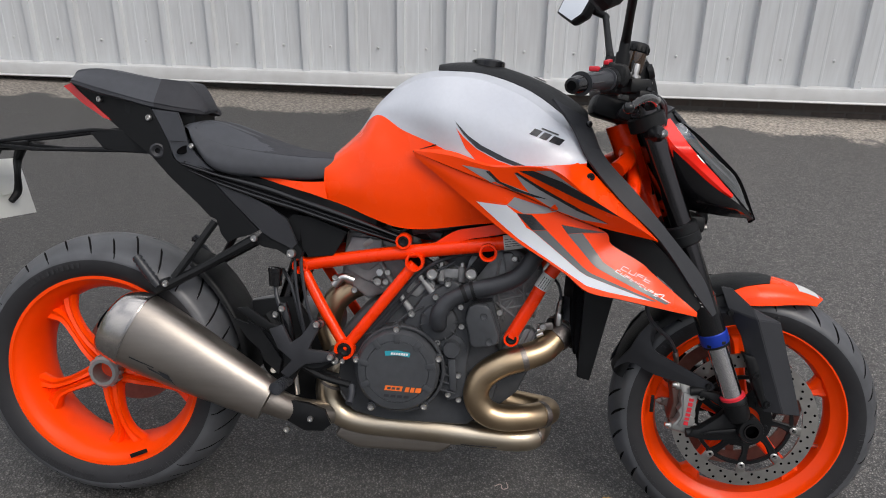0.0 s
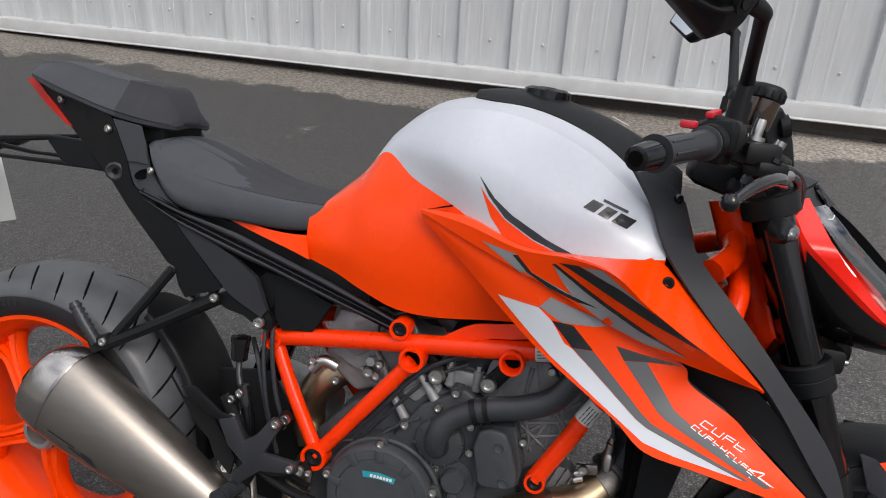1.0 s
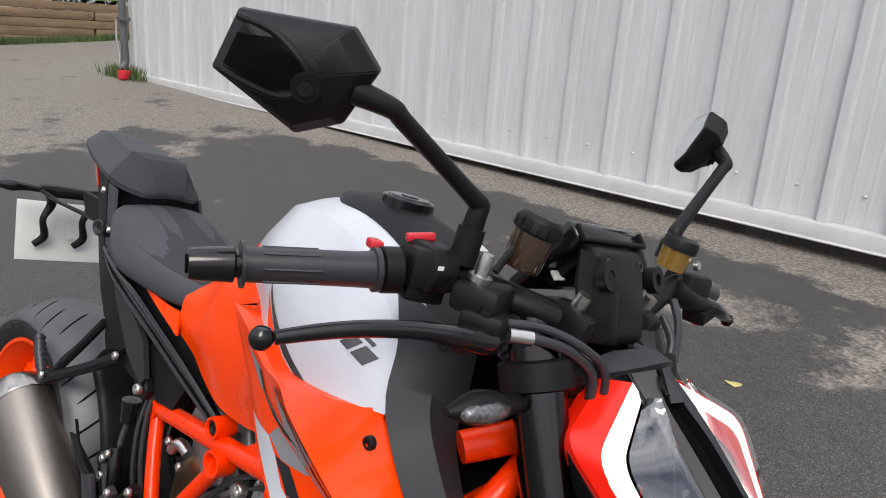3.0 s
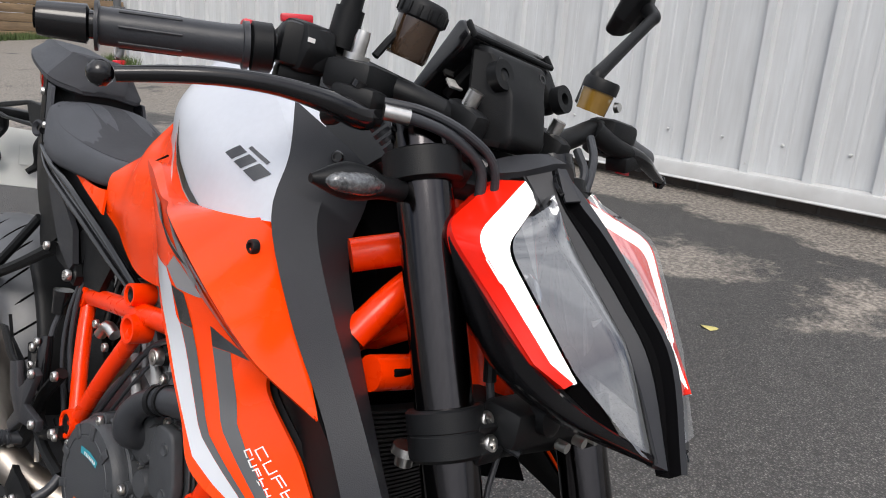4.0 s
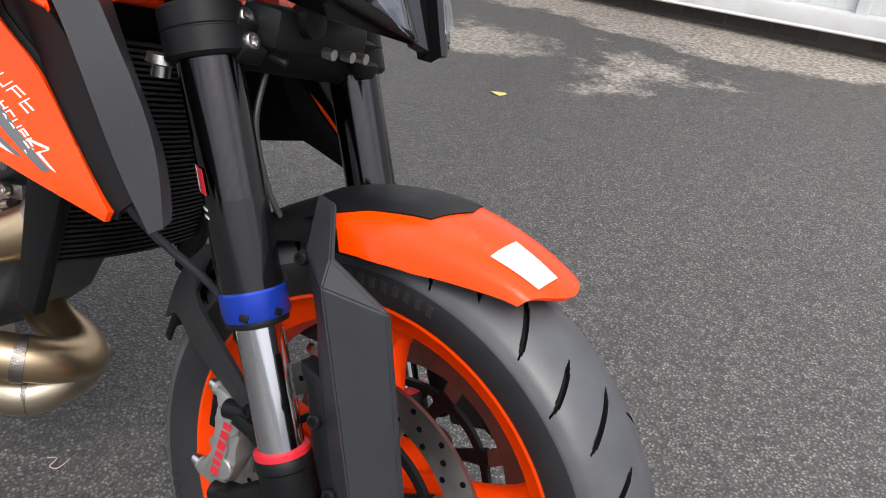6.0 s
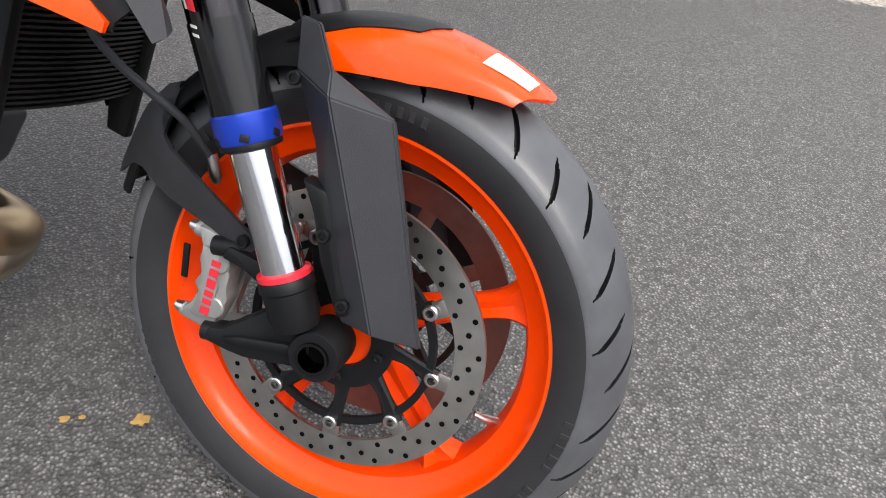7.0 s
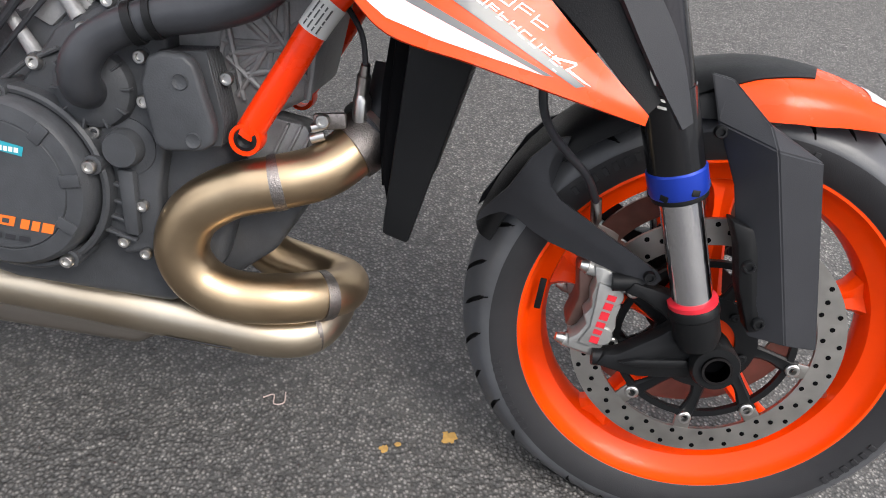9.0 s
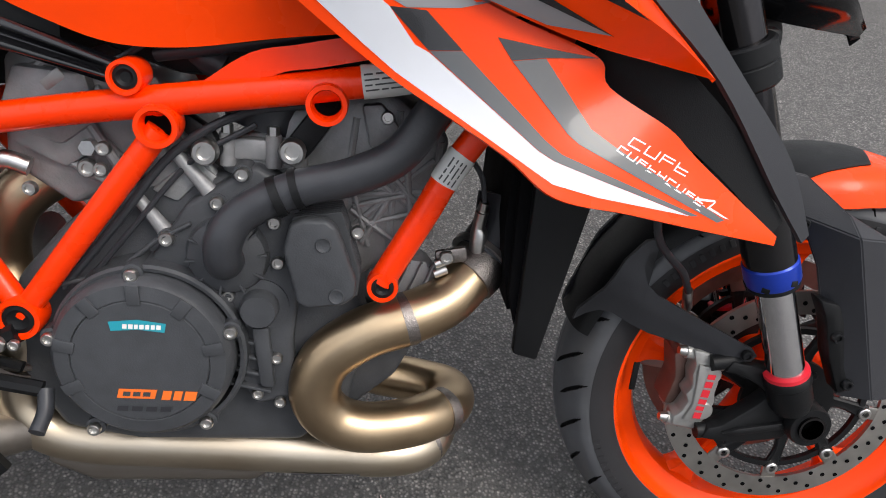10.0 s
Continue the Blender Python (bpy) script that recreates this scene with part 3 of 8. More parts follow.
# ---- the motorcycle ----
bike = new("motorcycle")
bike.matrix_world = (Matrix.Translation((0, -0.079, 0.066)) @ Matrix.Rotation(radians(1.0), 4, "Z")
                     @ Matrix.Rotation(radians(2.0), 4, "Y") @ Matrix.Rotation(radians(-13.5), 4, "X"))
tagged(bike, "orange and silver naked sports motorcycle leaning on its sidestand", "motorcycle")

# lower front end, turned slightly to the right about the steering axis
STEER = 4.4
AXIS = Vector((-0.41, 0, 0.912)).normalized()
TURN = Matrix.Rotation(radians(-STEER), 4, AXIS)
HUB = Vector((1.496, 0.031, 0.299))
FRONT = Matrix.Translation(HUB) @ TURN @ Matrix.Scale(1.02, 4)
REAR = Matrix.Translation((-0.015, -0.030, 0.322))
TO_Y = Matrix.Rotation(radians(90), 4, "X")

bolt_bm = lathe([(0.0, 0.0), (0.0062, 0.0), (0.0062, 0.004), (0.0052, 0.0055), (0.0034, 0.0055), (0.0030, 0.0030), (0.0, 0.0030)], TO_Y, 14)
BOLT = None


def bolt(x, y, z, parent, s=1.0, name="bolt", rot=None, material=None):
    """A round socket-head bolt facing the right-hand side."""
    global BOLT
    if BOLT is None:
        BOLT = {}
    key = (material or STEEL).name
    m = Matrix.Translation((x, y, z)) @ (rot or Matrix()) @ Matrix.Scale(s, 4)
    if key not in BOLT:
        o = part(name, bolt_bm.copy(), material or STEEL, parent)
        o.matrix_local = m
        BOLT[key] = o
        return o
    return again(name, BOLT[key], m, parent)


def tyre(R, half, bead, turns, cut_w, n=1452):
    """A road tyre with cut tread grooves; its axis along y."""
    h = R - bead
    prof = [(bead, -half * 0.80), (bead + 0.006, -half * 0.86), (bead + h * 0.26, -half * 0.965), (R - h * 0.56, -half * 1.0), (R - h * 0.45, -half * 0.98),
            (R - h * 0.32, -half * 0.88), (R - h * 0.155, -half * 0.62), (R - h * 0.035, -half * 0.30), (R, 0.0)]
    p = cr(prof, 12)
    p = np.vstack([p, (p * (1, -1))[-2::-1]])
    a = 2 * math.pi * np.arange(n) / n
    rows, sunk = [], []
    for r, y in p:
        v, av, d = y / half, abs(y / half), np.zeros(n)
        if r > R - h * 0.46:
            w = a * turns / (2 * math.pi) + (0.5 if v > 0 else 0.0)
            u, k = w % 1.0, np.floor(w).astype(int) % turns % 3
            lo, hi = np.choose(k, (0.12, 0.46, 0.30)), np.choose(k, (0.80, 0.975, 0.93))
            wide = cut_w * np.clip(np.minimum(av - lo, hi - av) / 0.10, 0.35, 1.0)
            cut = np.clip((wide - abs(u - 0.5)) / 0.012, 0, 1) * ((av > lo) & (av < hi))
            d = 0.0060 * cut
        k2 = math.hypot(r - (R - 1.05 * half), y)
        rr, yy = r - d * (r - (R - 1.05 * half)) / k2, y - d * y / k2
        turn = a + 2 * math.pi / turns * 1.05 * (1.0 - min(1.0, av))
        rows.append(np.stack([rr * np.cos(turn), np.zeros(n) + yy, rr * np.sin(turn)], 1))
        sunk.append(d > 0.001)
    for r, y in ((bead - 0.004, half * 0.6), (bead - 0.004, -half * 0.6)):
        sunk.append(np.zeros(n, bool))
        rows.append(np.stack([r * np.cos(a), np.full(n, y), r * np.sin(a)], 1))
    bm = bmesh.new()
    vs = [[bm.verts.new(q) for q in row.tolist()] for row in rows]
    for i in range(len(vs)):
        r0, r1 = vs[i], vs[(i + 1) % len(vs)]
        for j in range(n):
            f = bm.faces.new((r0[j], r0[j - 1], r1[j - 1], r1[j]))
            # sunk faces take the painted-dark groove material
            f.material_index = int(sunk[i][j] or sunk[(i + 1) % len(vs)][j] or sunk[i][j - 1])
    return bm


def sidewall(R, half, bead, m):
    """The darker moulded band that carries the lettering, just proud of the tyre."""
    h = R - bead
    prof = [(bead + 0.003, -half * 0.84), (bead + 0.009, -half * 0.90), (bead + 0.022, -half * 0.985), (R - h * 0.56, -half * 1.012), (R - h * 0.52, -half * 1.008), (R - h * 0.52, -half * 0.98), (bead + 0.022, -half * 0.94), (bead + 0.003, -half * 0.80)]
    b = lathe([(r, -y) for r, y in prof], TO_Y, 160, loop=True)
    b.transform(m)
    return b


def beam(pts, widths, thick, bm=None):
    """A cast spoke: flattened six-sided section along a curve in the wheel's plane."""
    bm = bm or bmesh.new()
    path = cr(pts, 5)
    ws = cr(np.stack([widths, thick], 1), 5)
    d = np.gradient(path, axis=0)
    rings = []
    for p, t, (w, h) in zip(path, d, ws):
        t = t / np.linalg.norm(t)
        s = np.cross(t, (0, 1, 0))
        s /= np.linalg.norm(s)
        q = np.cross(s, t)
        rings.append([p + s * w * a + q * h * b for a, b in ((-1, -0.45), (-0.65, -1), (0, -0.72), (0.65, -1), (1, -0.45), (1, 0.45), (0.65, 1), (-0.65, 1), (-1, 0.45))])
    vs = grid_faces(bm, rings, True)
    bm.faces.new(vs[0][::-1])
    bm.faces.new(vs[-1])
    return bm


def polar(r, deg, y=0.0):
    return (r * math.cos(radians(deg)), y, r * math.sin(radians(deg)))


def rim_profile(rf, half):
    return [(rf, -half), (rf, -half + 0.006), (rf - 0.012, -half + 0.010), (rf - 0.026, -half * 0.45), (rf - 0.028, half * 0.45), (rf - 0.012, half - 0.010),
            (rf, half - 0.006), (rf, half), (rf - 0.008, half), (rf - 0.0095, half - 0.003), (rf - 0.013, half - 0.010), (rf - 0.019, half - 0.016), (rf - 0.034, half * 0.5), (rf - 0.040, half * 0.15), (rf - 0.040, -half * 0.15),
            (rf - 0.034, -half * 0.5), (rf - 0.019, -half + 0.016), (rf - 0.013, -half + 0.010), (rf - 0.0095, -half + 0.003), (rf - 0.008, -half)]


def build_rear_wheel():
    bm = lathe(rim_profile(0.233, 0.088), TO_Y, 96, loop=True)
    lathe([(0.0, 0.030), (0.034, 0.056), (0.046, 0.056), (0.050, 0.050), (0.052, 0.02), (0.046, -0.03), (0.0, -0.05)], TO_Y, 48, bm=bm)
    bm.transform(REAR)
    w = part("rear_wheel", bm, WHEEL_ORANGE, bike, "glossy orange five-spoke cast wheel")
    for i in range(5):
        c = 134 + 72 * i
        sp = bmesh.new()
        for s in (-1, 1):
            beam([polar(0.030, c + s * 26, -0.048), polar(0.075, c + s * 8.0, -0.052), polar(0.120, c + s * 4.5, -0.044), polar(0.165, c + s * 5.0, -0.030), polar(0.200, c + s * 9.5, -0.022)],
                 [0.0135, 0.0105, 0.0100, 0.0120, 0.018], [0.016, 0.015, 0.013, 0.013, 0.016], sp)
        beam([polar(0.040, c, -0.036), polar(0.10, c, -0.034), polar(0.16, c, -0.022), polar(0.20, c, -0.014)], [0.016, 0.008, 0.011, 0.024], [0.012, 0.008, 0.008, 0.010], sp)
        sp.transform(REAR)
        part("spoke", sp, WHEEL_ORANGE, w)
    b = tyre(0.322, 0.100, 0.226, 33, 0.034)
    b.transform(REAR)
    ty = part("tyre", b, RUBBER, w, "grippy road tyre with black tread grooves", angle=38)
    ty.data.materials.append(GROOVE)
    part("sidewall_band", sidewall(0.322, 0.100, 0.226, REAR), RUBBER_DARK, ty, "darker moulded sidewall band")
    mk = bmesh.new()
    for r0, a0, n, pitch in ((0.272, 236, 11, 2.3), (0.272, 284, 6, 2.3), (0.278, 305, 9, 2.0), (0.272, 100, 11, 2.3), (0.278, 170, 8, 2.0)):
        for k in range(n):
            a = a0 + k * pitch * 1.25
            block(polar(r0 - 0.012, a, -0.1014), (0.0115, 0.0016, 0.0068), 0.0004, Matrix.Rotation(radians(-a), 4, "Y"), mk, 1)
    mk.transform(REAR)
    part("sidewall_marks", mk, RUBBER_DARK, ty)["kind"] = "stuff"
    nut = lathe([(0.024, 0.050), (0.024, 0.090), (0.032, 0.090), (0.037, 0.084), (0.037, 0.056), (0.030, 0.050)], TO_Y, 48, loop=True)
    for i in range(12):
        a = 30 * i
        x, _, z = polar(0.0365, a)
        block((x, -0.070, z), (0.007, 0.022, 0.009), 0.001, Matrix.Rotation(radians(-a), 4, "Y"), nut)
    nut.transform(REAR)
    part("axle_nut", nut, CALIPER, w, "grey castellated axle nut")
    b = lathe([(0.072, -0.064), (0.122, -0.064), (0.122, -0.069), (0.072, -0.069)], TO_Y, 64, loop=True)
    b.transform(REAR)
    part("brake_disc", b, DISC_RUST, w, "brownish rear brake disc")
    b = block((0.085, -0.088, -0.195), (0.045, 0.002, 0.010), 0.0005, Matrix.Rotation(radians(-24), 4, "Y"))
    b.transform(REAR)
    part("balance_weight", b, PLASTIC, w)


def build_front_wheel():
    bm = lathe(rim_profile(0.231, 0.050), TO_Y, 96, loop=True)
    lathe([(0.0, -0.055), (0.038, -0.055), (0.042, -0.03), (0.042, 0.03), (0.038, 0.055), (0.0, 0.055)], TO_Y, 40, bm=bm)
    bm.transform(FRONT)
    w = part("front_wheel", bm, WHEEL_ORANGE, bike, "glossy orange five-spoke cast wheel")
    for i in range(5):
        c = 25 + 72 * i
        sp = beam([polar(0.030, c, 0), polar(0.08, c, 0), polar(0.14, c, 0), polar(0.175, c, 0), polar(0.196, c, 0)],
             [0.024, 0.017, 0.0135, 0.018, 0.034], [0.020, 0.018, 0.016, 0.016, 0.018])
        sp.transform(FRONT)
        part("spoke", sp, WHEEL_ORANGE, w)
    b = tyre(0.301, 0.0605, 0.224, 33, 0.056)
    b.transform(FRONT)
    w0 = part("tyre", b, RUBBER, w, "grippy road tyre with black tread grooves", angle=38)
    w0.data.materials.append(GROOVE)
    part("sidewall_band", sidewall(0.301, 0.0605, 0.224, FRONT), RUBBER_DARK, w0, "darker moulded sidewall band")
    mk = bmesh.new()
    for r0, a0, n, pitch in ((0.268, 322, 6, 2.6), (0.268, 346, 5, 2.6), (0.262, 80, 8, 2.4), (0.262, 120, 8, 2.4), (0.268, 200, 9, 2.4)):
        for k in range(n):
            a = a0 + k * pitch * 1.25
            block(polar(r0 - 0.012, a, -0.0616), (0.0105, 0.0014, 0.0062), 0.0004, Matrix.Rotation(radians(-a), 4, "Y"), mk, 1)
    mk.transform(FRONT)
    mk = part("sidewall_marks", mk, RUBBER_DARK, w0)
    mk["kind"] = "stuff"
    for s, mt, lab in ((1, DISC, "drilled steel brake disc"), (-1, DISC_RUST, "tarnished drilled brake disc")):
        y = 0.056 * s
        b = lathe([(0.128, y - 0.0025), (0.1605, y - 0.0025), (0.1605, y + 0.0025), (0.128, y + 0.0025)], TO_Y, 120, loop=True)
        b.transform(FRONT)
        d = part("brake_disc", b, mt, w, lab)
        first = None
        for i in range(9):
            m = FRONT @ Matrix.Translation(polar(0.1185, 234 + 40 * i, -y)) @ Matrix.Rotation(radians(-234 - 40 * i), 4, "Y")
            if first is None:
                first = part("disc_tab", block((0, 0, 0), (0.024, 0.0046, 0.020), 0.002), mt, d)
                first.matrix_local = m
            else:
                again("disc_tab", first, m, d)
        # black discs on the face paint the dark of the drilled holes
        first = None
        for i in range(72):
            m = FRONT @ Matrix.Translation(polar((0.134, 0.144, 0.1535)[i % 3], 5 * i + (i % 3) * 0.6, -y - 0.0027 * s)) @ TO_Y
            if first is None:
                first = part("hole_disc", lathe([(0.0, 0), (0.0031, 0), (0.0031, 0.0004 * s), (0, 0.0004 * s)], None, 10), DEEP, d)
                first.matrix_local = m
            else:
                again("hole_disc", first, m, d)
        cb = lathe([(0.036, y - 0.004), (0.062, y - 0.004), (0.062, y + 0.004), (0.036, y + 0.004)], TO_Y, 64, loop=True)
        lathe([(0.100, y - 0.0035), (0.108, y - 0.0035), (0.108, y + 0.0035), (0.100, y + 0.0035)], TO_Y, 90, loop=True, bm=cb)
        cb.transform(FRONT)
        c = part("disc_carrier", cb, PLASTIC, d, "black disc carrier")
        arm = part("carrier_arm", beam([polar(0.055, 8, -y), polar(0.08, 5, -y), polar(0.112, 0, -y)], [0.010, 0.007, 0.011], [0.004, 0.004, 0.004]), PLASTIC, d)
        arm.matrix_local = FRONT @ Matrix.Rotation(radians(-234), 4, "Y")
        for i in range(1, 9):
            again("carrier_arm", arm, FRONT @ Matrix.Rotation(radians(-234 - 40 * i), 4, "Y"), d)
        if s == 1:
            for i in range(9):
                a = 234 + 40 * i
                x, yy, z = polar(0.110, a, -y - 0.004)
                o = part("rivet", lathe([(0.004, 0), (0.0085, 0), (0.0085, 0.003), (0.007, 0.0042), (0.0045, 0.0042), (0.004, 0.001)], FRONT @ Matrix.Translation((x, yy, z)) @ TO_Y, 18, loop=True), STEEL, d)
            for i in range(5):
                x, yy, z = polar(0.048, 61 + 72 * i, -y - 0.005)
                part("disc_bolt", lathe([(0, 0), (0.006, 0), (0.006, 0.004), (0.003, 0.005), (0, 0.003)], FRONT @ Matrix.Translation((x, yy, z)) @ TO_Y, 12), PLASTIC, d)
    v = tube([polar(0.193, -19, -0.012), polar(0.178, -19, -0.022), polar(0.166, -19, -0.026)], [0.0048, 0.0042, 0.0036], n=10, k=3)
    v.transform(FRONT)
    part("valve", v, STEEL, w)
    b = block(polar(0.205, 176, -0.049), (0.008, 0.003, 0.042), 0.001)
    b.transform(FRONT)
    part("balance_weight", b, PLASTIC, w)


build_rear_wheel()
build_front_wheel()


def leg(side, z):
    """A point on a fork leg's centre line at height z; side -1 is the right-hand leg."""
    x = 1.195 + 0.425 * (0.971 - z)
    t = (0.99 - z) / 0.68
    c = (-0.012 + 0.032 * t)
    return Vector((x + 0.0085 * side, c + 0.1045 * side, z))


def span(side, z0, z1, r, n=32, bm=None):
    return tube([leg(side, z0), leg(side, z1)], r, n=n, k=1, bm=bm)


def build_fork():
    for s in (-1, 1):
        t = part("fork_tube", span(s, 1.0, 0.530, 0.0285), FORK_BLACK, bike, "black anodised upper fork tube")
        part("fork_lower_tube", span(s, 0.60, 0.520, 0.0297), GLOSS_BLACK, t)
        part("seal_ring", tube([leg(s, 0.524), leg(s, 0.522), leg(s, 0.501), leg(s, 0.498)], [0.030, 0.0316, 0.0316, 0.0300], n=40, k=1), BLUE, t, "blue anodised dust seal collar")
        part("seal_lip", tube([leg(s, 0.498), leg(s, 0.496), leg(s, 0.493), leg(s, 0.491)], [0.0295, 0.0300, 0.0295, 0.0235], n=36, k=1), PLASTIC, t)
        for k in range(6):
            part("seal_notch", block((0, 0, 0), (0.009, 0.003, 0.007), 0.0008), PLASTIC, t).matrix_local = Matrix.Translation(leg(s, 0.502)) @ Matrix.Rotation(radians(60 * k + 20), 4, AXIS) @ Matrix.Translation((0, -0.0308, 0))
        part("stanchion", span(s, 0.51, 0.365, 0.0225, 40), CHROME, t, "polished chrome stanchion")
        part("travel_ring", tube([leg(s, 0.380), leg(s, 0.378), leg(s, 0.373), leg(s, 0.371)], [0.0225, 0.0275, 0.0275, 0.0225], n=32, k=1), RED, t, "red rubber travel ring")
        part("fork_cap", tube([leg(s, 0.995), leg(s, 1.012), leg(s, 1.014), leg(s, 1.024)], [0.0275, 0.0275, 0.020, 0.019], n=32, k=1), GLOSS_BLACK, t)
    # right and left fork feet
    for s in (-1, 1):
        a = leg(s, 0.373)
        f = tube([a, leg(s, 0.370), leg(s, 0.362), leg(s, 0.360), leg(s, 0.335), leg(s, 0.322)], [0.0265, 0.0285, 0.0285, 0.0268, 0.0268, 0.022], n=32, k=1)
        c = Vector((1.494 + 0.006 * s, 0.031 + 0.102 * s, 0.299))
        lathe([(0.017, -0.026), (0.0275, -0.026), (0.0285, -0.020), (0.0285, 0.022), (0.0265, 0.026), (0.017, 0.026)], Matrix.Translation(c) @ TO_Y, 40, loop=True, bm=f)
        # caliper arm
        q = Matrix.Translation((0, c.y, 0))
        for pts, dy in (([(1.366, 0.366), (1.374, 0.381), (1.397, 0.377), (1.425, 0.372), (1.452, 0.375), (1.455, 0.345), (1.437, 0.330), (1.417, 0.347), (1.391, 0.361)], 0.0),
                        ([(1.356, 0.268), (1.363, 0.284), (1.378, 0.287), (1.419, 0.320), (1.441, 0.344), (1.470, 0.330), (1.478, 0.292), (1.466, 0.271), (1.407, 0.262), (1.388, 0.263)], 0.0),
                        ([(1.378, 0.279), (1.400, 0.288), (1.458, 0.299), (1.462, 0.288), (1.402, 0.277)], -0.006)):
            prism(pts, c.y - 0.010 + dy, c.y + 0.016, 0.0035, bm=f)
        for z0, z1 in ((0.372, 0.378), (0.272, 0.276)):
            tube([(1.352, c.y + 0.003, z0), (1.385, c.y + 0.003, z1)], 0.0105, n=16, k=1, bm=f)
        part("fork_foot", f, PLASTIC, bike, "matt black cast fork foot")
        part("axle", lathe([(0.0145, -0.022), (0.0175, -0.022), (0.0175, 0.030), (0.0145, 0.030)], Matrix.Translation(c) @ TO_Y, 32, loop=True), FORK_BLACK, bike)
        part("axle_core", lathe([(0, -0.005), (0.0150, -0.005), (0.0150, 0.008), (0, 0.008)], Matrix.Translation(c) @ TO_Y, 24), DEEP, bike)
    # caliper on the right-hand leg
    for s in (-1, 1):
        y = 0.031 + 0.078 * s
        dx = 0.006 * s + 0.006
        M = Matrix.Translation((dx, 0, 0))
        b = prism([(1.329, 0.386), (1.341, 0.385), (1.374, 0.375), (1.373, 0.361), (1.364, 0.352), (1.371, 0.342), (1.369, 0.326), (1.372, 0.312), (1.364, 0.289), (1.357, 0.270), (1.322, 0.277), (1.321, 0.289), (1.330, 0.296), (1.337, 0.312), (1.331, 0.322), (1.338, 0.334), (1.334, 0.350), (1.336, 0.364)], y - 0.018, y + 0.010, 0.0026, 2, m=M)
        prism([(1.338, 0.368), (1.360, 0.364), (1.356, 0.344), (1.361, 0.324), (1.355, 0.296), (1.348, 0.284), (1.332, 0.288), (1.341, 0.310), (1.340, 0.338)], y - 0.022, y - 0.016, 0.0022, 2, m=M, bm=b)
        for z in (0.353, 0.300):
            lathe([(0, 0), (0.0125, 0), (0.0125, 0.003), (0.011, 0.0045), (0, 0.0045)], Matrix.Translation((1.358 + dx, y - 0.017, z)) @ TO_Y, 28, bm=b)
        tube([(1.323 + dx, y - 0.006, 0.379), (1.374 + dx, y - 0.006, 0.372)], 0.0088, n=18, k=1, bm=b)
        tube([(1.316 + dx, y - 0.006, 0.281), (1.358 + dx, y - 0.006, 0.272)], 0.0082, n=18, k=1, bm=b)
        c = part("brake_caliper", b, CALIPER, bike, "grey radial brake caliper with red lettering bars")
        part("brake_pad", prism([(1.318, 0.366), (1.338, 0.372), (1.345, 0.330), (1.336, 0.290), (1.318, 0.290), (1.326, 0.33)], y + 0.010, y + 0.055, 0.004, m=M), DISC_RUST, c)
        for x, z in ((1.324, 0.379), (1.317, 0.281)):
            part("caliper_bolt", tube([(x - 0.010 + dx, y - 0.006, z + 0.0014), (x - 0.004 + dx, y - 0.006, z + 0.0007), (x + 0.004 + dx, y - 0.006, z)], [0.0050, 0.0068, 0.0068], n=12, k=1), STEEL, c)
        part("bleed_nipple", tube([(1.338 + dx, y + 0.002, 0.384), (1.334 + dx, y + 0.002, 0.398)], [0.0045, 0.003], n=10, k=1), STEEL, c)
        part("inner_half", prism([(1.330, 0.384), (1.372, 0.374), (1.369, 0.326), (1.357, 0.272), (1.324, 0.279), (1.331, 0.322)], y + 0.024, y + 0.046, 0.003, 1, m=M), CALIPER, c)
        if s == -1:
            t = tree_of(b2 := prism([(1.30, 0.25), (1.40, 0.25), (1.40, 0.40), (1.30, 0.40)], y - 0.0225, y - 0.0215, 0))
            film("lettering", bar_row((1.3545, 0.290), (1.3625, 0.358), 0.0105, [1, 0.7, 0.8, 1.2, 1, 0.8], 0), t, RED, c, "red lettering bars", off=0.0002)
            b2.free()
    # yokes
    low = bmesh.new()
    for s in (-1, 1):
        tube([leg(s, 0.759), leg(s, 0.757), leg(s, 0.7405), leg(s, 0.7395), leg(s, 0.7385), leg(s, 0.7375), leg(s, 0.719), leg(s, 0.716)], [0.0345, 0.0372, 0.0372, 0.0362, 0.0362, 0.0372, 0.0372, 0.0340], n=40, k=1, bm=low)
        for z in (0.750, 0.729):
            p = leg(s, z)
            block(p + Vector((0.022, -0.020 * s, 0.004)), (0.034, 0.034, 0.0185), 0.004, Matrix.Rotation(radians(23), 4, "Y"), low)
    pl, pr = leg(-1, 0.737), leg(1, 0.737)
    block((pl + pr) / 2 + Vector((-0.012, 0, 0.0)), (0.075, 0.19, 0.036), 0.008, Matrix.Rotation(radians(23), 4, "Y") @ Matrix.Rotation(radians(-STEER), 4, "Z"), low)
    part("lower_yoke", low, PLASTIC, bike, "black cast lower fork yoke")
    top = bmesh.new()
    for s in (-1, 1):
        tube([leg(s, 0.984), leg(s, 0.982), leg(s, 0.957), leg(s, 0.955)], [0.035, 0.039, 0.039, 0.035], n=36, k=1, bm=top)
        p = leg(s, 0.970)
        block(p + Vector((0.014, -0.018 * s, 0.005)), (0.036, 0.040, 0.024), 0.005, Matrix.Rotation(radians(23), 4, "Y"), top)
    pl, pr = leg(-1, 0.970), leg(1, 0.970)
    block((pl + pr) / 2 + Vector((-0.020, 0, 0)), (0.085, 0.17, 0.024), 0.008, Matrix.Rotation(radians(23), 4, "Y") @ Matrix.Rotation(radians(-STEER), 4, "Z"), top)
    part("upper_yoke", top, PLASTIC, bike, "black cast upper fork yoke")
    lean = Matrix.Rotation(radians(90), 4, "Z") @ Matrix.Rotation(radians(-24), 4, "X")
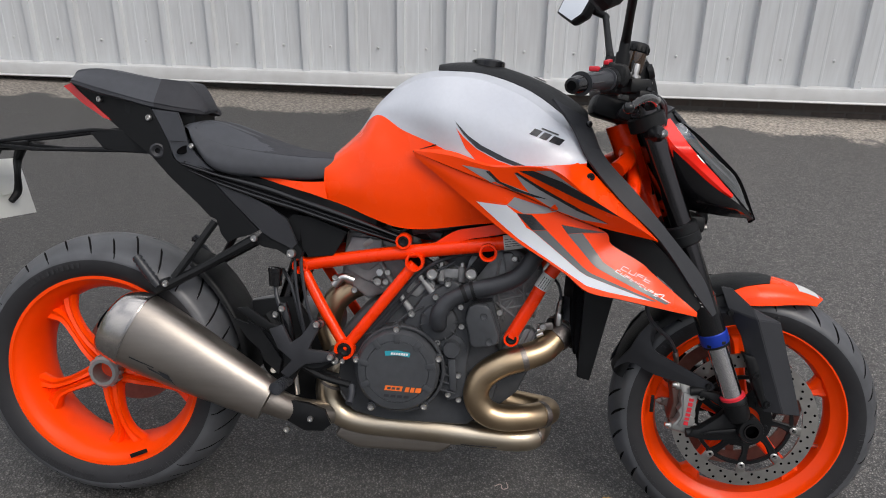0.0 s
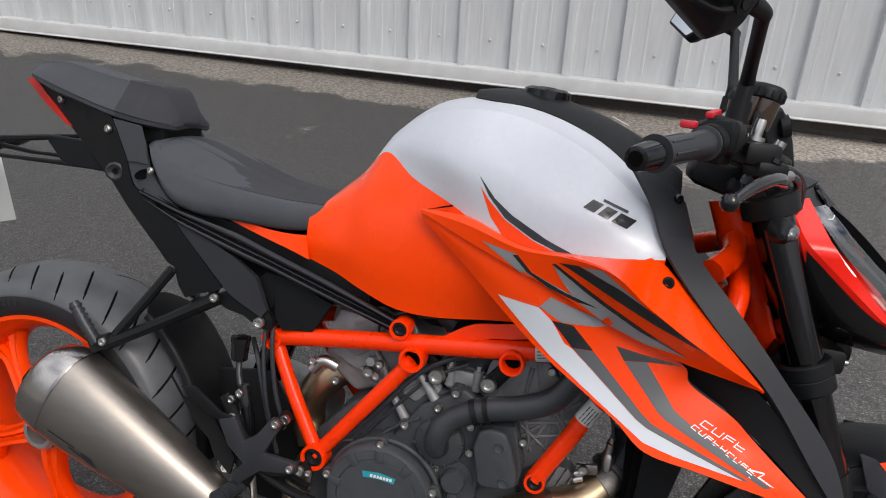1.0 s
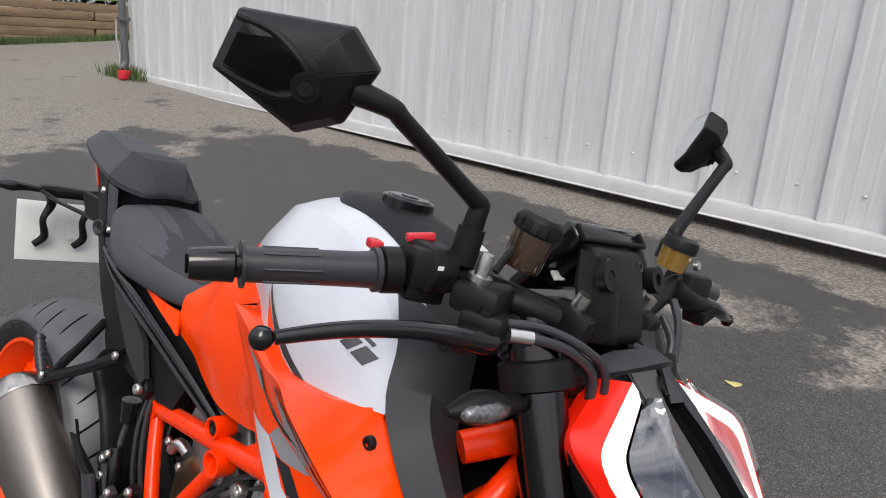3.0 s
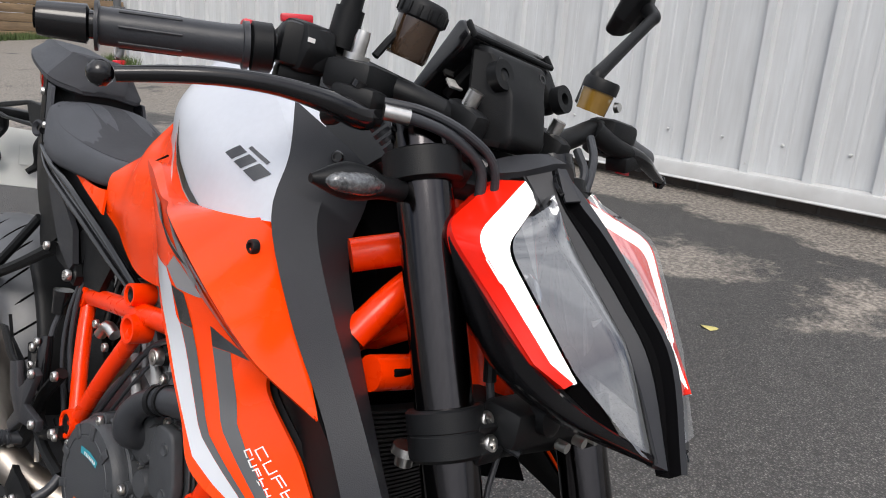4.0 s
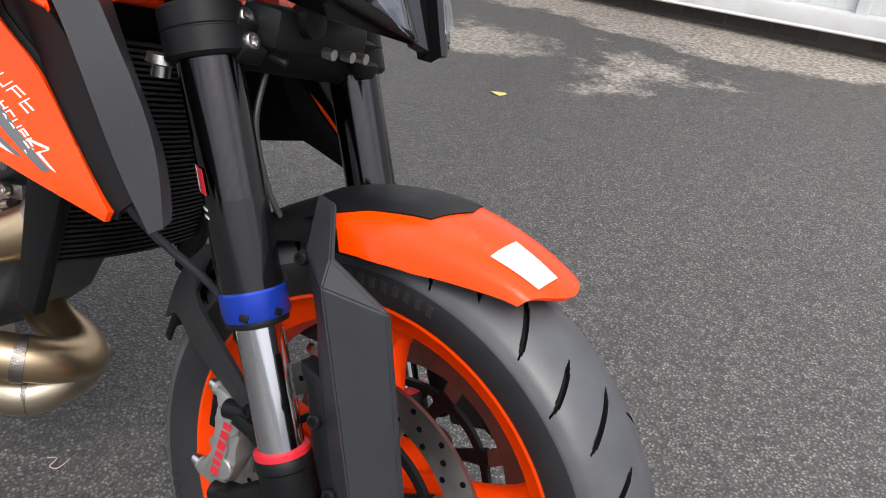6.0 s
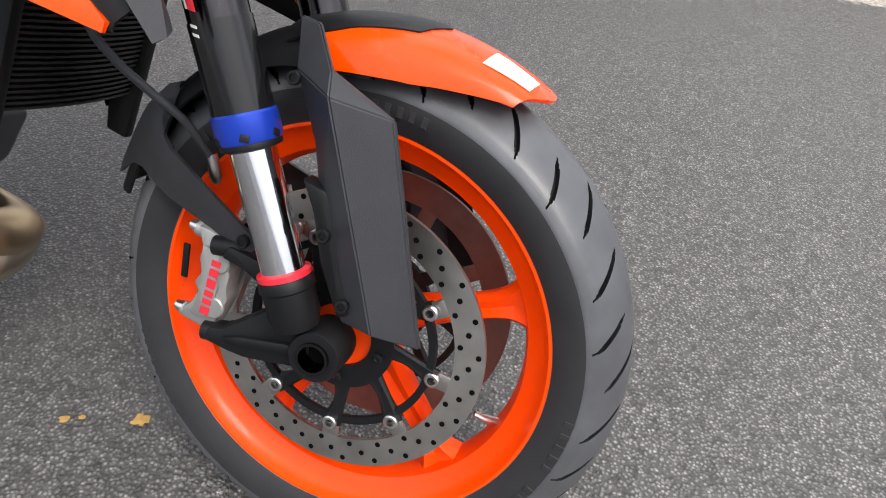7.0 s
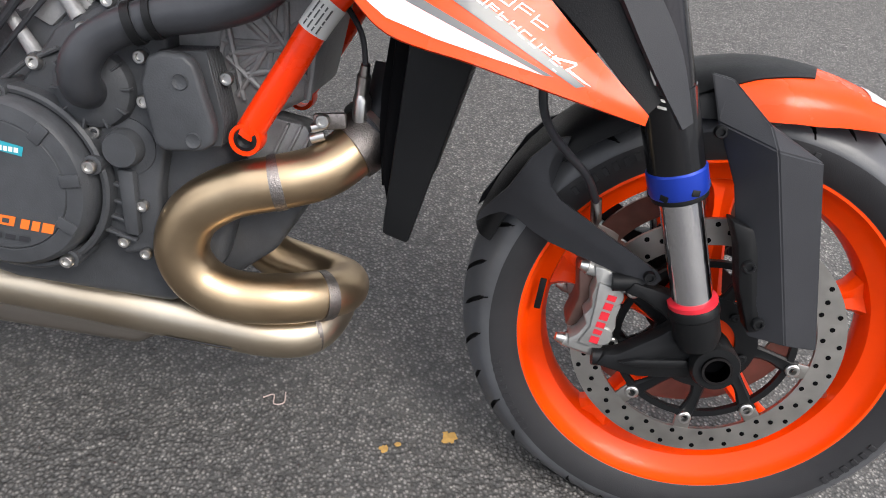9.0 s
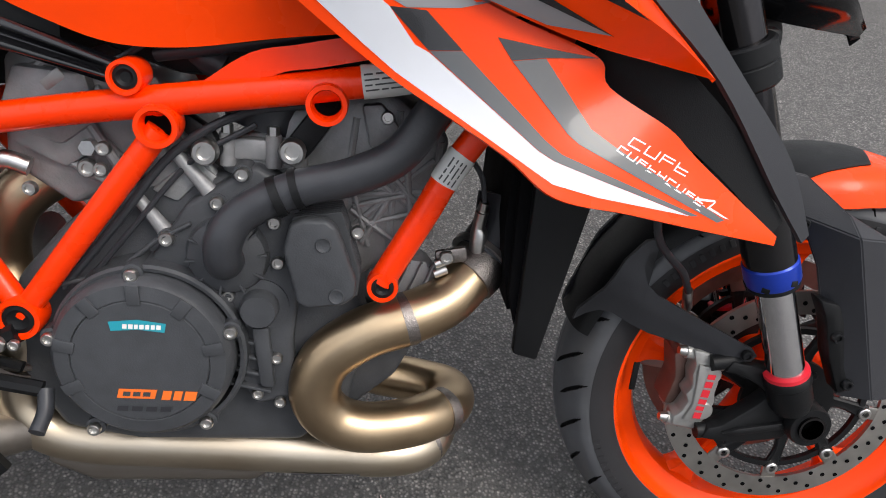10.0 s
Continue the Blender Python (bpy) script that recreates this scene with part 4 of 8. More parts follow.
    for p in ((1.309, -0.086, 0.757), (1.319, -0.085, 0.738), (1.200, -0.088, 0.976)):
        bolt(*p, bike, 1.45, rot=lean, name="yoke_bolt")


build_fork()


def build_fender():
    """Front mudguard: black hugger, orange blade and the side guard over the fork."""
    C = HUB

    def arc(R, deg, y):
        v = TURN.to_3x3() @ Vector((R * math.cos(radians(deg)), y, R * math.sin(radians(deg))))
        return C + v
    # one crowned section serves the hugger, the blade and the inlay
    KA = (58, 63, 68, 75, 84, 92, 101, 112, 130, 150, 165)
    KW = (0.044, 0.051, 0.059, 0.069, 0.081, 0.089, 0.086, 0.082, 0.078, 0.070, 0.064)
    KD = (0.28, 0.32, 0.42, 0.68, 0.93, 1.00, 1.00, 0.75, 0.60, 0.50, 0.45)
    KR = (0.3295, 0.3320, 0.3335, 0.3350, 0.3365, 0.337, 0.336, 0.333, 0.328, 0.324, 0.321)

    def S(a, v, off=0.0):
        drop = np.interp(abs(v), (0, 0.2, 0.4, 0.6, 0.75, 0.88, 0.95, 1.0), (0, 0.0008, 0.0030, 0.0070, 0.0125, 0.022, 0.034, 0.052))
        return arc(np.interp(a, KA, KR) - drop * np.interp(a, KA, KD) + off, a, v * np.interp(a, KA, KW) + off * 0.8 * v)
    VS = (-1, -0.95, -0.88, -0.75, -0.6, -0.4, -0.2, 0, 0.2, 0.4, 0.6, 0.75, 0.88, 0.95, 1)
    rows = [[S(a, v, -0.003) for a in (165, 155, 145, 135, 125, 116, 108, 100, 96, 92)] for v in VS]
    part("mudguard", sheet(rows, 0.004, 2, 1), PLASTIC, bike, "matt black front mudguard", angle=50)
    rows = []
    for v in VS:
        a0 = 107.5 - 7.5 * abs(v) ** 4
        rows.append([S(a0 + (63.0 + 4.0 * v * v - a0) * k, v) for k in np.linspace(0, 1, 16)])
    blade = part("mudguard_blade", sheet(rows, 0.004, 1, 1), ORANGE, bike, "glossy orange mudguard blade", angle=50)
    # black crown that runs out to a blunt tongue
    rows = []
    for q in np.linspace(-1, 1, 11):
        rows.append([S(a - 2.6 * (1 - abs(q)) * max(0, (92 - a) / 5.1), q * w, 0.0016) for a, w in ((109.5, 0.92), (105, 0.87), (101, 0.82), (98, 0.77), (95, 0.73), (92, 0.68), (89.5, 0.64), (86.9, 0.60))])
    part("inlay", sheet(rows, 0.003, 2, 1), PLASTIC, blade, "matt black textured crown", angle=50)
    # blank white sticker
    rows = [[S(a, v, 0.0014) for a in (75.4, 73, 71, 69, 66.7)] for v in (-0.70, -0.54, -0.38, -0.22, -0.07)]
    part("sticker", sheet(rows, 0.0008, 2, 1), LABEL, blade, "blank white sticker")
    # side guards, right and left: folded plates
    for s in (-1, 1):
        def P(x, z, y):
            return (x + (0.012 if s > 0 else 0), 0.025 + s * (y + 0.0), z)
        V = [P(1.464, 0.561, 0.141), P(1.520, 0.553, 0.121), P(1.590, 0.342, 0.117), P(1.545, 0.350, 0.136), P(1.508, 0.347, 0.120), P(1.476, 0.412, 0.115), P(1.462, 0.460, 0.111), P(1.445, 0.512, 0.106),
             P(1.412, 0.572, 0.098), P(1.398, 0.617, 0.074), P(1.420, 0.615, 0.080), P(1.456, 0.582, 0.124)]
        g = bmesh.new()
        vs = [g.verts.new(p) for p in V]
        for f in ((0, 1, 2, 3), (0, 3, 4), (0, 4, 5), (0, 5, 6), (0, 6, 7), (0, 7, 8), (0, 8, 10, 11), (8, 9, 10), (0, 11, 1)):
            g.faces.new([vs[k] for k in f])
        bmesh.ops.recalc_face_normals(g, faces=g.faces)
        r = bmesh.ops.extrude_face_region(g, geom=list(g.faces))
        for v in r["geom"]:
            if isinstance(v, bmesh.types.BMVert):
                v.co += Vector((0.002, -s * 0.006, 0))
        bmesh.ops.recalc_face_normals(g, faces=g.faces)
        bmesh.ops.bevel(g, geom=[e for e in g.edges if e.is_manifold and e.calc_face_angle(0) > 0.3], offset=0.0016, segments=2, affect="EDGES", clamp_overlap=True)
        sg = part("fork_guard", g, GREY_PLASTIC, bike, "dark grey plastic fork guard", angle=24)
        yy = sorted((0.025 + s * 0.128, 0.025 + s * 0.100))
        part("guard_bracket", prism([(1.446, 0.480), (1.474, 0.474), (1.490, 0.452), (1.503, 0.392), (1.520, 0.360), (1.505, 0.352), (1.478, 0.404), (1.462, 0.452)], *yy, 0.005), PLASTIC, sg)
        if s < 0:
            for x, z, y in ((1.479, 0.433, -0.1035), (1.510, 0.369, -0.1035), (1.415, 0.564, -0.078)):
                bolt(x, y, z, sg, 1.15, material=PLASTIC)
        # rear stay from the caliper foot up to the hugger
        stay = [(1.188, 0.392), (1.192, 0.408), (1.216, 0.447), (1.234, 0.487), (1.256, 0.514), (1.273, 0.521), (1.260, 0.498), (1.256, 0.482), (1.262, 0.463), (1.276, 0.450), (1.333, 0.425), (1.396, 0.398), (1.403, 0.389), (1.397, 0.381), (1.376, 0.379), (1.275, 0.395), (1.254, 0.403), (1.231, 0.414), (1.215, 0.414), (1.202, 0.405)]

        def stay_y(x, z):
            fold = max(0.0, abs(z - 0.432 + (x - 1.30) * 0.36) - 0.014)
            return 0.031 + s * (float(np.interp(x, (1.18, 1.25, 1.39), (0.041, 0.069, 0.109))) - 0.22 * min(fold, 0.05) * (x < 1.36))
        st = part("mudguard_stay", shell(stay, stay_y, -0.006 * s, 0.012), GREY_PLASTIC, bike, "dark grey mudguard stay", angle=30)
        if s < 0:
            bolt(1.388, -0.079, 0.391, st, 1.15, material=PLASTIC)


build_fender()


def build_chassis():
    """Orange tubular trellis frame, right-hand side as seen, mirrored for the left."""
    def lug(x, y, z, r, L, bm, s):
        lathe([(r * 0.70, -L), (r, -L), (r * 1.04, -L * 0.6), (r * 1.04, L * 0.7), (r, L), (r * 0.78, L), (r * 0.70, L * 0.8)], Matrix.Translation((x, s * y, z)) @ Matrix.Rotation(radians(90 * s), 4, "X") @ Matrix.Scale(-1, 4, (0, 0, 1)), 32, loop=True, bm=bm)
    for s in (-1, 1):
        def V(x, y, z):
            return (x, y * s, z)
        t = tube([V(0.446, 0.078, 0.607), V(0.60, 0.100, 0.640), V(0.72, 0.112, 0.662), V(0.873, 0.120, 0.688), V(0.99, 0.112, 0.712), V(1.10, 0.075, 0.760), V(1.16, 0.045, 0.80)], [0.0155, 0.0155, 0.0158, 0.0158, 0.0155, 0.0155, 0.016])
        fr = part("trellis_frame", t, FRAME_ORANGE, bike, "orange powder-coated tubular trellis frame")
        part("tube", tube([V(0.446, 0.078, 0.605), V(0.50, 0.098, 0.52), V(0.562, 0.116, 0.430)], 0.0125), FRAME_ORANGE, fr)
        part("tube", tube([V(0.562, 0.116, 0.428), V(0.64, 0.122, 0.535), V(0.713, 0.122, 0.635)], 0.0130), FRAME_ORANGE, fr)
        part("tube", tube([V(0.935, 0.112, 0.482), V(0.975, 0.114, 0.56), V(1.010, 0.112, 0.627), V(1.09, 0.095, 0.735), V(1.165, 0.055, 0.83)], 0.0148), FRAME_ORANGE, fr)
        # gusset running up under the tank
        part("gusset", sheet([[V(0.752, 0.117, 0.682), V(0.80, 0.121, 0.714), V(0.85, 0.123, 0.726), V(0.93, 0.117, 0.748), V(1.02, 0.09, 0.80)], [V(0.785, 0.121, 0.676), V(0.83, 0.125, 0.698), V(0.87, 0.125, 0.706), V(0.94, 0.120, 0.725), V(1.03, 0.09, 0.765)]], 0.012 * s, 5, 3), FRAME_ORANGE, fr)
        for nm, x, y, z, r, L in (("lug", 0.447, 0.082, 0.606, 0.0185, 0.014), ("lug", 0.713, 0.122, 0.640, 0.0205, 0.016), ("lug", 0.685, 0.112, 0.683, 0.0165, 0.018), ("lug", 0.873, 0.126, 0.673, 0.0195, 0.020),
                                  ("lug", 0.562, 0.118, 0.427, 0.0225, 0.015), ("lug", 0.936, 0.114, 0.479, 0.0165, 0.012)):
            b = bmesh.new()
            lug(x, y, z, r, L, b, s)
            l = part(nm, b, FRAME_ORANGE, fr)
            if s < 0:
                # flush lugs have a real plug; in open ones black paints the bore's shade
                flush = r > 0.022 or r < 0.017
                part("lug_fill", lathe([(0, 0), (r * 0.74, 0), (r * 0.74, 0.003), (r * 0.5, 0.004), (r * 0.3, 0.001), (0, 0.001)], Matrix.Translation((x, -y - L * (0.62 if flush else -0.3), z)) @ TO_Y, 24), PLASTIC if flush else DEEP, l)
        if s < 0:
            up = cr([V(0.446, 0.078, 0.607), V(0.60, 0.100, 0.640), V(0.72, 0.112, 0.662), V(0.873, 0.120, 0.688), V(0.99, 0.112, 0.712), V(1.10, 0.075, 0.760), V(1.16, 0.045, 0.80)], 12)
            dn = cr([V(0.935, 0.112, 0.482), V(0.975, 0.114, 0.56), V(1.010, 0.112, 0.627), V(1.09, 0.095, 0.735), V(1.165, 0.055, 0.83)], 12)
            for nm, path, x0, x1, r in (("maker_label", up, 0.902, 0.955, 0.0158), ("type_label", dn, 0.992, 1.012, 0.0148)):
                q = [tuple(p) for p in path if x0 <= p[0] <= x1]
                sl = tube(q, r + 0.0008, n=32, k=1, cap=False)
                tb = tree_of(sl)
                l = part(nm, sl, LABEL, fr, "white printed label round the tube")
                a0, a1 = np.array(q[0]), np.array(q[-1])
                u = (a1 - a0)[[0, 2]] / np.linalg.norm((a1 - a0)[[0, 2]])
                n = np.array((-u[1], u[0]))
                bars = []
                for h in (-0.007, -0.002, 0.003, 0.008):
                    b0, b1 = a0[[0, 2]] + n * h + u * 0.003, a1[[0, 2]] + n * h - u * 0.003
                    bars += bar_row(tuple(b0), tuple(b1), 0.0016, [[2, 1, 2.5], [1, 3, 1], [2, 2, 1], [1, 1, 2]][int((h + 0.007) / 0.005)], 0)
                film("print", bars, tb, INK, l, off=0.0008, fall=-0.12)
    hd = part("steering_head", tube([(1.150, 0, 0.965), (1.245, 0, 0.745)], 0.034, n=28, k=1), FRAME_ORANGE, bike, "orange steering head tube")
    part("cross_tube", tube([(1.195, -0.13, 0.762), (1.205, 0, 0.762), (1.195, 0.13, 0.762)], 0.0185), FRAME_ORANGE, hd)
    part("label_plate", block((1.206, -0.098, 0.768), (0.02, 0.034, 0.008), 0.002), DEEP, hd)
    for s in (-1, 1):
        part("head_tube", tube([(1.165, s * 0.135, 0.790), (1.175, s * 0.10, 0.835), (1.175, s * 0.05, 0.87)], 0.016), FRAME_ORANGE, hd)
        part("head_tube", tube([(1.13, s * 0.13, 0.865), (1.16, s * 0.08, 0.885), (1.165, s * 0.03, 0.90)], 0.018), FRAME_ORANGE, hd)


build_chassis()


def build_engine():
    case = prism([(0.535, 0.33), (0.575, 0.262), (0.66, 0.245), (0.85, 0.250), (0.905, 0.31), (0.925, 0.42), (0.86, 0.52), (0.77, 0.585), (0.69, 0.575), (0.60, 0.52), (0.54, 0.45)], -0.085, 0.10, 0.012, 3)
    en = part("engine", case, ENGINE_BLACK, bike, "black and grey twin-cylinder engine with exposed bolts")
    # cylinders in a wide vee
    fc = prism([(0.755, 0.600), (0.80, 0.480), (0.905, 0.465), (0.985, 0.520), (1.00, 0.635), (0.93, 0.680), (0.84, 0.660)], -0.075, 0.08, 0.010, 3)
    f = part("front_cylinder", fc, CAST, en, "grey cast front cylinder")
    rc = prism([(0.535, 0.575), (0.60, 0.53), (0.675, 0.565), (0.735, 0.60), (0.70, 0.665), (0.63, 0.695), (0.545, 0.690)], -0.060, 0.08, 0.010, 3)
    r = part("rear_cylinder", rc, CAST, en, "grey cast rear cylinder")
    for k, (a, b2) in enumerate((((0.660, 0.655), (0.735, 0.545)), ((0.690, 0.672), (0.765, 0.560)), ((0.615, 0.640), (0.690, 0.530)))):
        part("casting_rib", tube([(a[0], -0.063, a[1]), (b2[0], -0.078, b2[1])], 0.006, n=10, k=1), CAST, r)
    for a, b2 in (((0.90, 0.60), (0.985, 0.54)), ((0.90, 0.53), (0.985, 0.61)), ((0.89, 0.565), (0.99, 0.575)), ((0.94, 0.49), (0.945, 0.66)), ((0.885, 0.505), (0.90, 0.65)), ((0.985, 0.52), (0.99, 0.63))):
        part("casting_rib", tube([(a[0], -0.074, a[1]), (b2[0], -0.074, b2[1])], 0.0042, n=8, k=1), CAST, f)
    part("cover_plate", prism([(0.905, 0.665), (0.925, 0.668), (0.945, 0.645), (0.935, 0.618), (0.915, 0.622)], -0.086, -0.07, 0.004), CAST, f)
    bolt(0.932, -0.087, 0.655, f, 1.1)
    # barrel flanks with long studs, rear head ribs and the lattice behind the hose
    fl = part("barrel", prism([(0.672, 0.560), (0.726, 0.606), (0.758, 0.580), (0.764, 0.555), (0.712, 0.535)], -0.084, -0.05, 0.006, 2), CAST, en, "grey cast barrel flank")
    part("barrel_step", prism([(0.690, 0.562), (0.724, 0.592), (0.742, 0.576), (0.718, 0.550)], -0.090, -0.08, 0.005, 2), CAST, fl)
    for a, b2, q in (((0.716, 0.609), (0.753, 0.567), 0.0075), ((0.677, 0.558), (0.708, 0.519), 0.0075)):
        part("stud", tube([(a[0], -0.094, a[1]), (a[0] * 0.35 + b2[0] * 0.65, -0.096, a[1] * 0.35 + b2[1] * 0.65), (b2[0], -0.098, b2[1])], [q * 0.85, q, q * 1.2], n=14, k=2), CAST, fl)
    for a, b2, q in (((0.588, 0.592), (0.622, 0.617), 0.0055), ((0.567, 0.602), (0.636, 0.562), 0.0045), ((0.626, 0.615), (0.652, 0.588), 0.007), ((0.560, 0.640), (0.610, 0.600), 0.0045), ((0.575, 0.675), (0.600, 0.690), 0.005), ((0.64, 0.66), (0.60, 0.625), 0.005)):
        part("head_rib", tube([(a[0], -0.062, a[1]), (b2[0], -0.064, b2[1])], q, n=10, k=1), CAST, r)
    part("head_step", prism([(0.548, 0.600), (0.600, 0.575), (0.640, 0.600), (0.610, 0.655), (0.560, 0.668)], -0.070, -0.055, 0.005, 2), CAST, r)
    part("inspection_pad", block((0.598, -0.0725, 0.667), (0.026, 0.006, 0.014), 0.0025, Matrix.Rotation(radians(-38), 4, "Y")), CALIPER, r)
    part("plug_nut", tube([(0.629, -0.060, 0.600), (0.629, -0.086, 0.602)], 0.0085, n=6, k=1), STEEL, r)
    bolt(0.624, -0.070, 0.578, r, 1.6)
    for a, b2 in (((0.897, 0.550), (0.949, 0.514)), ((0.900, 0.554), (0.956, 0.569)), ((0.911, 0.512), (0.939, 0.566)), ((0.916, 0.535), (0.962, 0.548)), ((0.897, 0.580), (0.918, 0.508)), ((0.93, 0.60), (0.97, 0.56)), ((0.955, 0.615), (0.965, 0.52))):
        part("lattice_rib", tube([(a[0], -0.077, a[1]), (b2[0], -0.077, b2[1])], 0.0036, n=8, k=1), CAST, f)
    lc = part("lower_casting", prism([(0.935, 0.495), (0.985, 0.490), (1.000, 0.470), (0.975, 0.430), (0.92, 0.44)], -0.070, -0.03, 0.005, 2), CAST, en)
    for k in range(3):
        part("casting_web", block((0.958 + k * 0.014, -0.072, 0.466), (0.003, 0.010, 0.05), 0.001, Matrix.Rotation(radians(20), 4, "Y")), CAST, lc)
    for x, z in ((0.762, 0.559), (0.710, 0.517), (0.772, 0.455), (0.788, 0.591), (0.820, 0.541)):
        part("bolt_boss", tube([(x, -0.085, z), (x, -0.1065, z)], [0.0115, 0.0098], n=18, k=1), ENGINE_BLACK, en)
    for (x0, z0), (x1, z1) in (((0.60, 0.46), (0.655, 0.475)), ((0.655, 0.475), (0.70, 0.515)), ((0.70, 0.515), (0.735, 0.535)), ((0.735, 0.46), (0.775, 0.455)), ((0.66, 0.445), (0.67, 0.475))):
        part("case_rib", tube([(x0, -0.1085, z0), (x1, -0.1085, z1)], 0.0028, n=8, k=1), ENGINE_BLACK, en)
    # front lower casting behind the header
    part("sump", prism([(0.60, 0.265), (0.64, 0.215), (0.82, 0.215), (0.90, 0.275), (0.96, 0.33), (0.99, 0.40), (0.90, 0.44), (0.70, 0.30)], -0.055, 0.09, 0.010, 3), ENGINE_BLACK, en, "dark cast lower crankcase")
    # clutch cover: outer ring, raised centre with notches
    cx, cz, y0 = 0.686, 0.389, -0.114
    cc = lathe([(0.0, 0.030), (0.070, 0.030), (0.0715, 0.028), (0.0725, 0.030), (0.088, 0.028), (0.0935, 0.022), (0.0950, 0.012), (0.0950, -0.04), (0.0, -0.04)], Matrix.Translation((cx, y0, cz)) @ TO_Y, 96)
    c = part("clutch_cover", cc, ENGINE_BLACK, en, "round matt black clutch cover")
    part("cover_rim", lathe([(0.096, -0.035), (0.103, -0.035), (0.103, 0.008), (0.100, 0.011), (0.096, 0.010)], Matrix.Translation((cx + 0.004, y0, cz)) @ TO_Y, 96, loop=True), ENGINE_BLACK, c)
    for a in (92, 128, 55, 168, 14, 205, 335):
        x, _, z = polar(0.078, a)
        part("notch", block((cx + x, y0 - 0.0305, cz + z), (0.022, 0.0030, 0.014), 0.0013, Matrix.Rotation(radians(-a), 4, "Y")), ENGINE_BLACK, c)
    for x, z in ((0.680, 0.485), (0.778, 0.424), (0.750, 0.310), (0.629, 0.298), (0.592, 0.408)):
        part("bolt_boss", lathe([(0, -0.04), (0.010, -0.04), (0.0105, 0.016), (0, 0.018)], Matrix.Translation((x, y0, z)) @ TO_Y, 16), ENGINE_BLACK, c)
        bolt(x, y0 - 0.0185, z, c, 1.2)
    tb = tree_of(b3 := prism([(0.58, 0.28), (0.79, 0.28), (0.79, 0.49), (0.58, 0.49)], y0 - 0.0302, y0 - 0.02, 0))
    film("teal_badge", [[(0.657, 0.4365), (0.686, 0.4400), (0.715, 0.4365), (0.713, 0.4260), (0.686, 0.4285), (0.659, 0.4260)]], tb, TEAL, c, "teal oil maker badge", off=0.0008)
    film("badge_bars", bar_row((0.671, 0.4295), (0.711, 0.4295), 0.0052, [1, 1, 0.8, 1, 0.9, 0.9, 1], 0.1), tb, WHITE_INK, c, off=0.0014)
    film("orange_badge", [[(0.6625, 0.357), (0.702, 0.357), (0.699, 0.3455), (0.6595, 0.3455)]] + bar_row((0.7055, 0.3445), (0.744, 0.3445), 0.0115, [1.2, 1.1, 1.6], 0.25), tb, BADGE_ORANGE, c, "orange badge shapes", off=0.0008)
    film("badge_gaps", bar_row((0.666, 0.3485), (0.697, 0.3485), 0.0055, [1, 1, 1], 0.2), tb, ENGINE_BLACK, c, off=0.0014)
    film("cast_marks", bar_row((0.659, 0.330), (0.719, 0.330), 0.006, [1, 1, 1, 1], 0.2), tb, GREY_PLASTIC, c, off=0.0016)
    b3.free()
    # upper cover behind the clutch with pump and small round cap
    part("side_cover", prism([(0.69, 0.49), (0.73, 0.555), (0.80, 0.60), (0.845, 0.575), (0.85, 0.49), (0.84, 0.40), (0.845, 0.33), (0.80, 0.315), (0.775, 0.36), (0.775, 0.44)], -0.106, -0.07, 0.006, 3), ENGINE_BLACK, en)
    wp = part("water_pump", lathe([(0, 0.024), (0.030, 0.024), (0.040, 0.018), (0.0435, 0.010), (0.0435, -0.02), (0, -0.02)], Matrix.Translation((0.772, -0.098, 0.502)) @ TO_Y, 48), ENGINE_BLACK, en, "black water pump housing")
    for i in range(10):
        x, _, z = polar(0.036, 36 * i + 8)
        part("pump_rib", block((0.772 + x, -0.116, 0.502 + z), (0.014, 0.010, 0.0028), 0.001, Matrix.Rotation(radians(-36 * i - 8), 4, "Y")), ENGINE_BLACK, wp)
    sc = part("round_cap", lathe([(0, 0.022), (0.018, 0.022), (0.020, 0.018), (0.021, 0.006), (0.031, 0.004), (0.0315, -0.01), (0, -0.01)], Matrix.Translation((0.805, -0.104, 0.444)) @ TO_Y, 40), ENGINE_BLACK, en)
    part("cap_arm", prism([(0.796, 0.42), (0.815, 0.42), (0.822, 0.345), (0.806, 0.345)], -0.116, -0.10, 0.004), ENGINE_BLACK, sc)
    for i in range(4):
        part("cover_fin", block((0.793, -0.108, 0.400 - i * 0.019), (0.050, 0.010, 0.004), 0.0012, Matrix.Rotation(radians(12), 4, "Y")), ENGINE_BLACK, en)
    # oil cooler canister with fins
    oc = part("oil_cooler", prism([(0.832, 0.520), (0.838, 0.548), (0.852, 0.556), (0.876, 0.556), (0.886, 0.548), (0.908, 0.490), (0.908, 0.472), (0.896, 0.462), (0.858, 0.456), (0.847, 0.462)], -0.138, -0.120, 0.005, 3), ENGINE_BLACK, en, "black finned oil cooler with two dimples")
    for i in range(7):
        y = -0.117 + i * 0.0065
        part("fin", prism([(0.834, 0.520), (0.840, 0.552), (0.890, 0.560), (0.912, 0.490), (0.910, 0.465), (0.858, 0.454)], y, y + 0.0032, 0.001, 1), ENGINE_BLACK, oc)
    for x, z in ((0.873, 0.530), (0.888, 0.473)):
        part("dimple", lathe([(0, 0.0004), (0.004, 0.0003), (0.0075, 0.0022), (0.0085, 0.0), (0, -0.002)], Matrix.Translation((x, -0.138, z)) @ TO_Y, 24), ENGINE_BLACK, oc)
    for x, z, s in ((0.762, 0.559, 1.15), (0.820, 0.541, 1.15), (0.772, 0.455, 1.15), (0.823, 0.380, 1.1), (0.802, 0.333, 1.1), (0.827, 0.323, 1.1), (0.824, 0.496, 1.15), (0.788, 0.591, 1.2), (0.710, 0.517, 1.3)):
        bolt(x, -0.107, z, en, s)
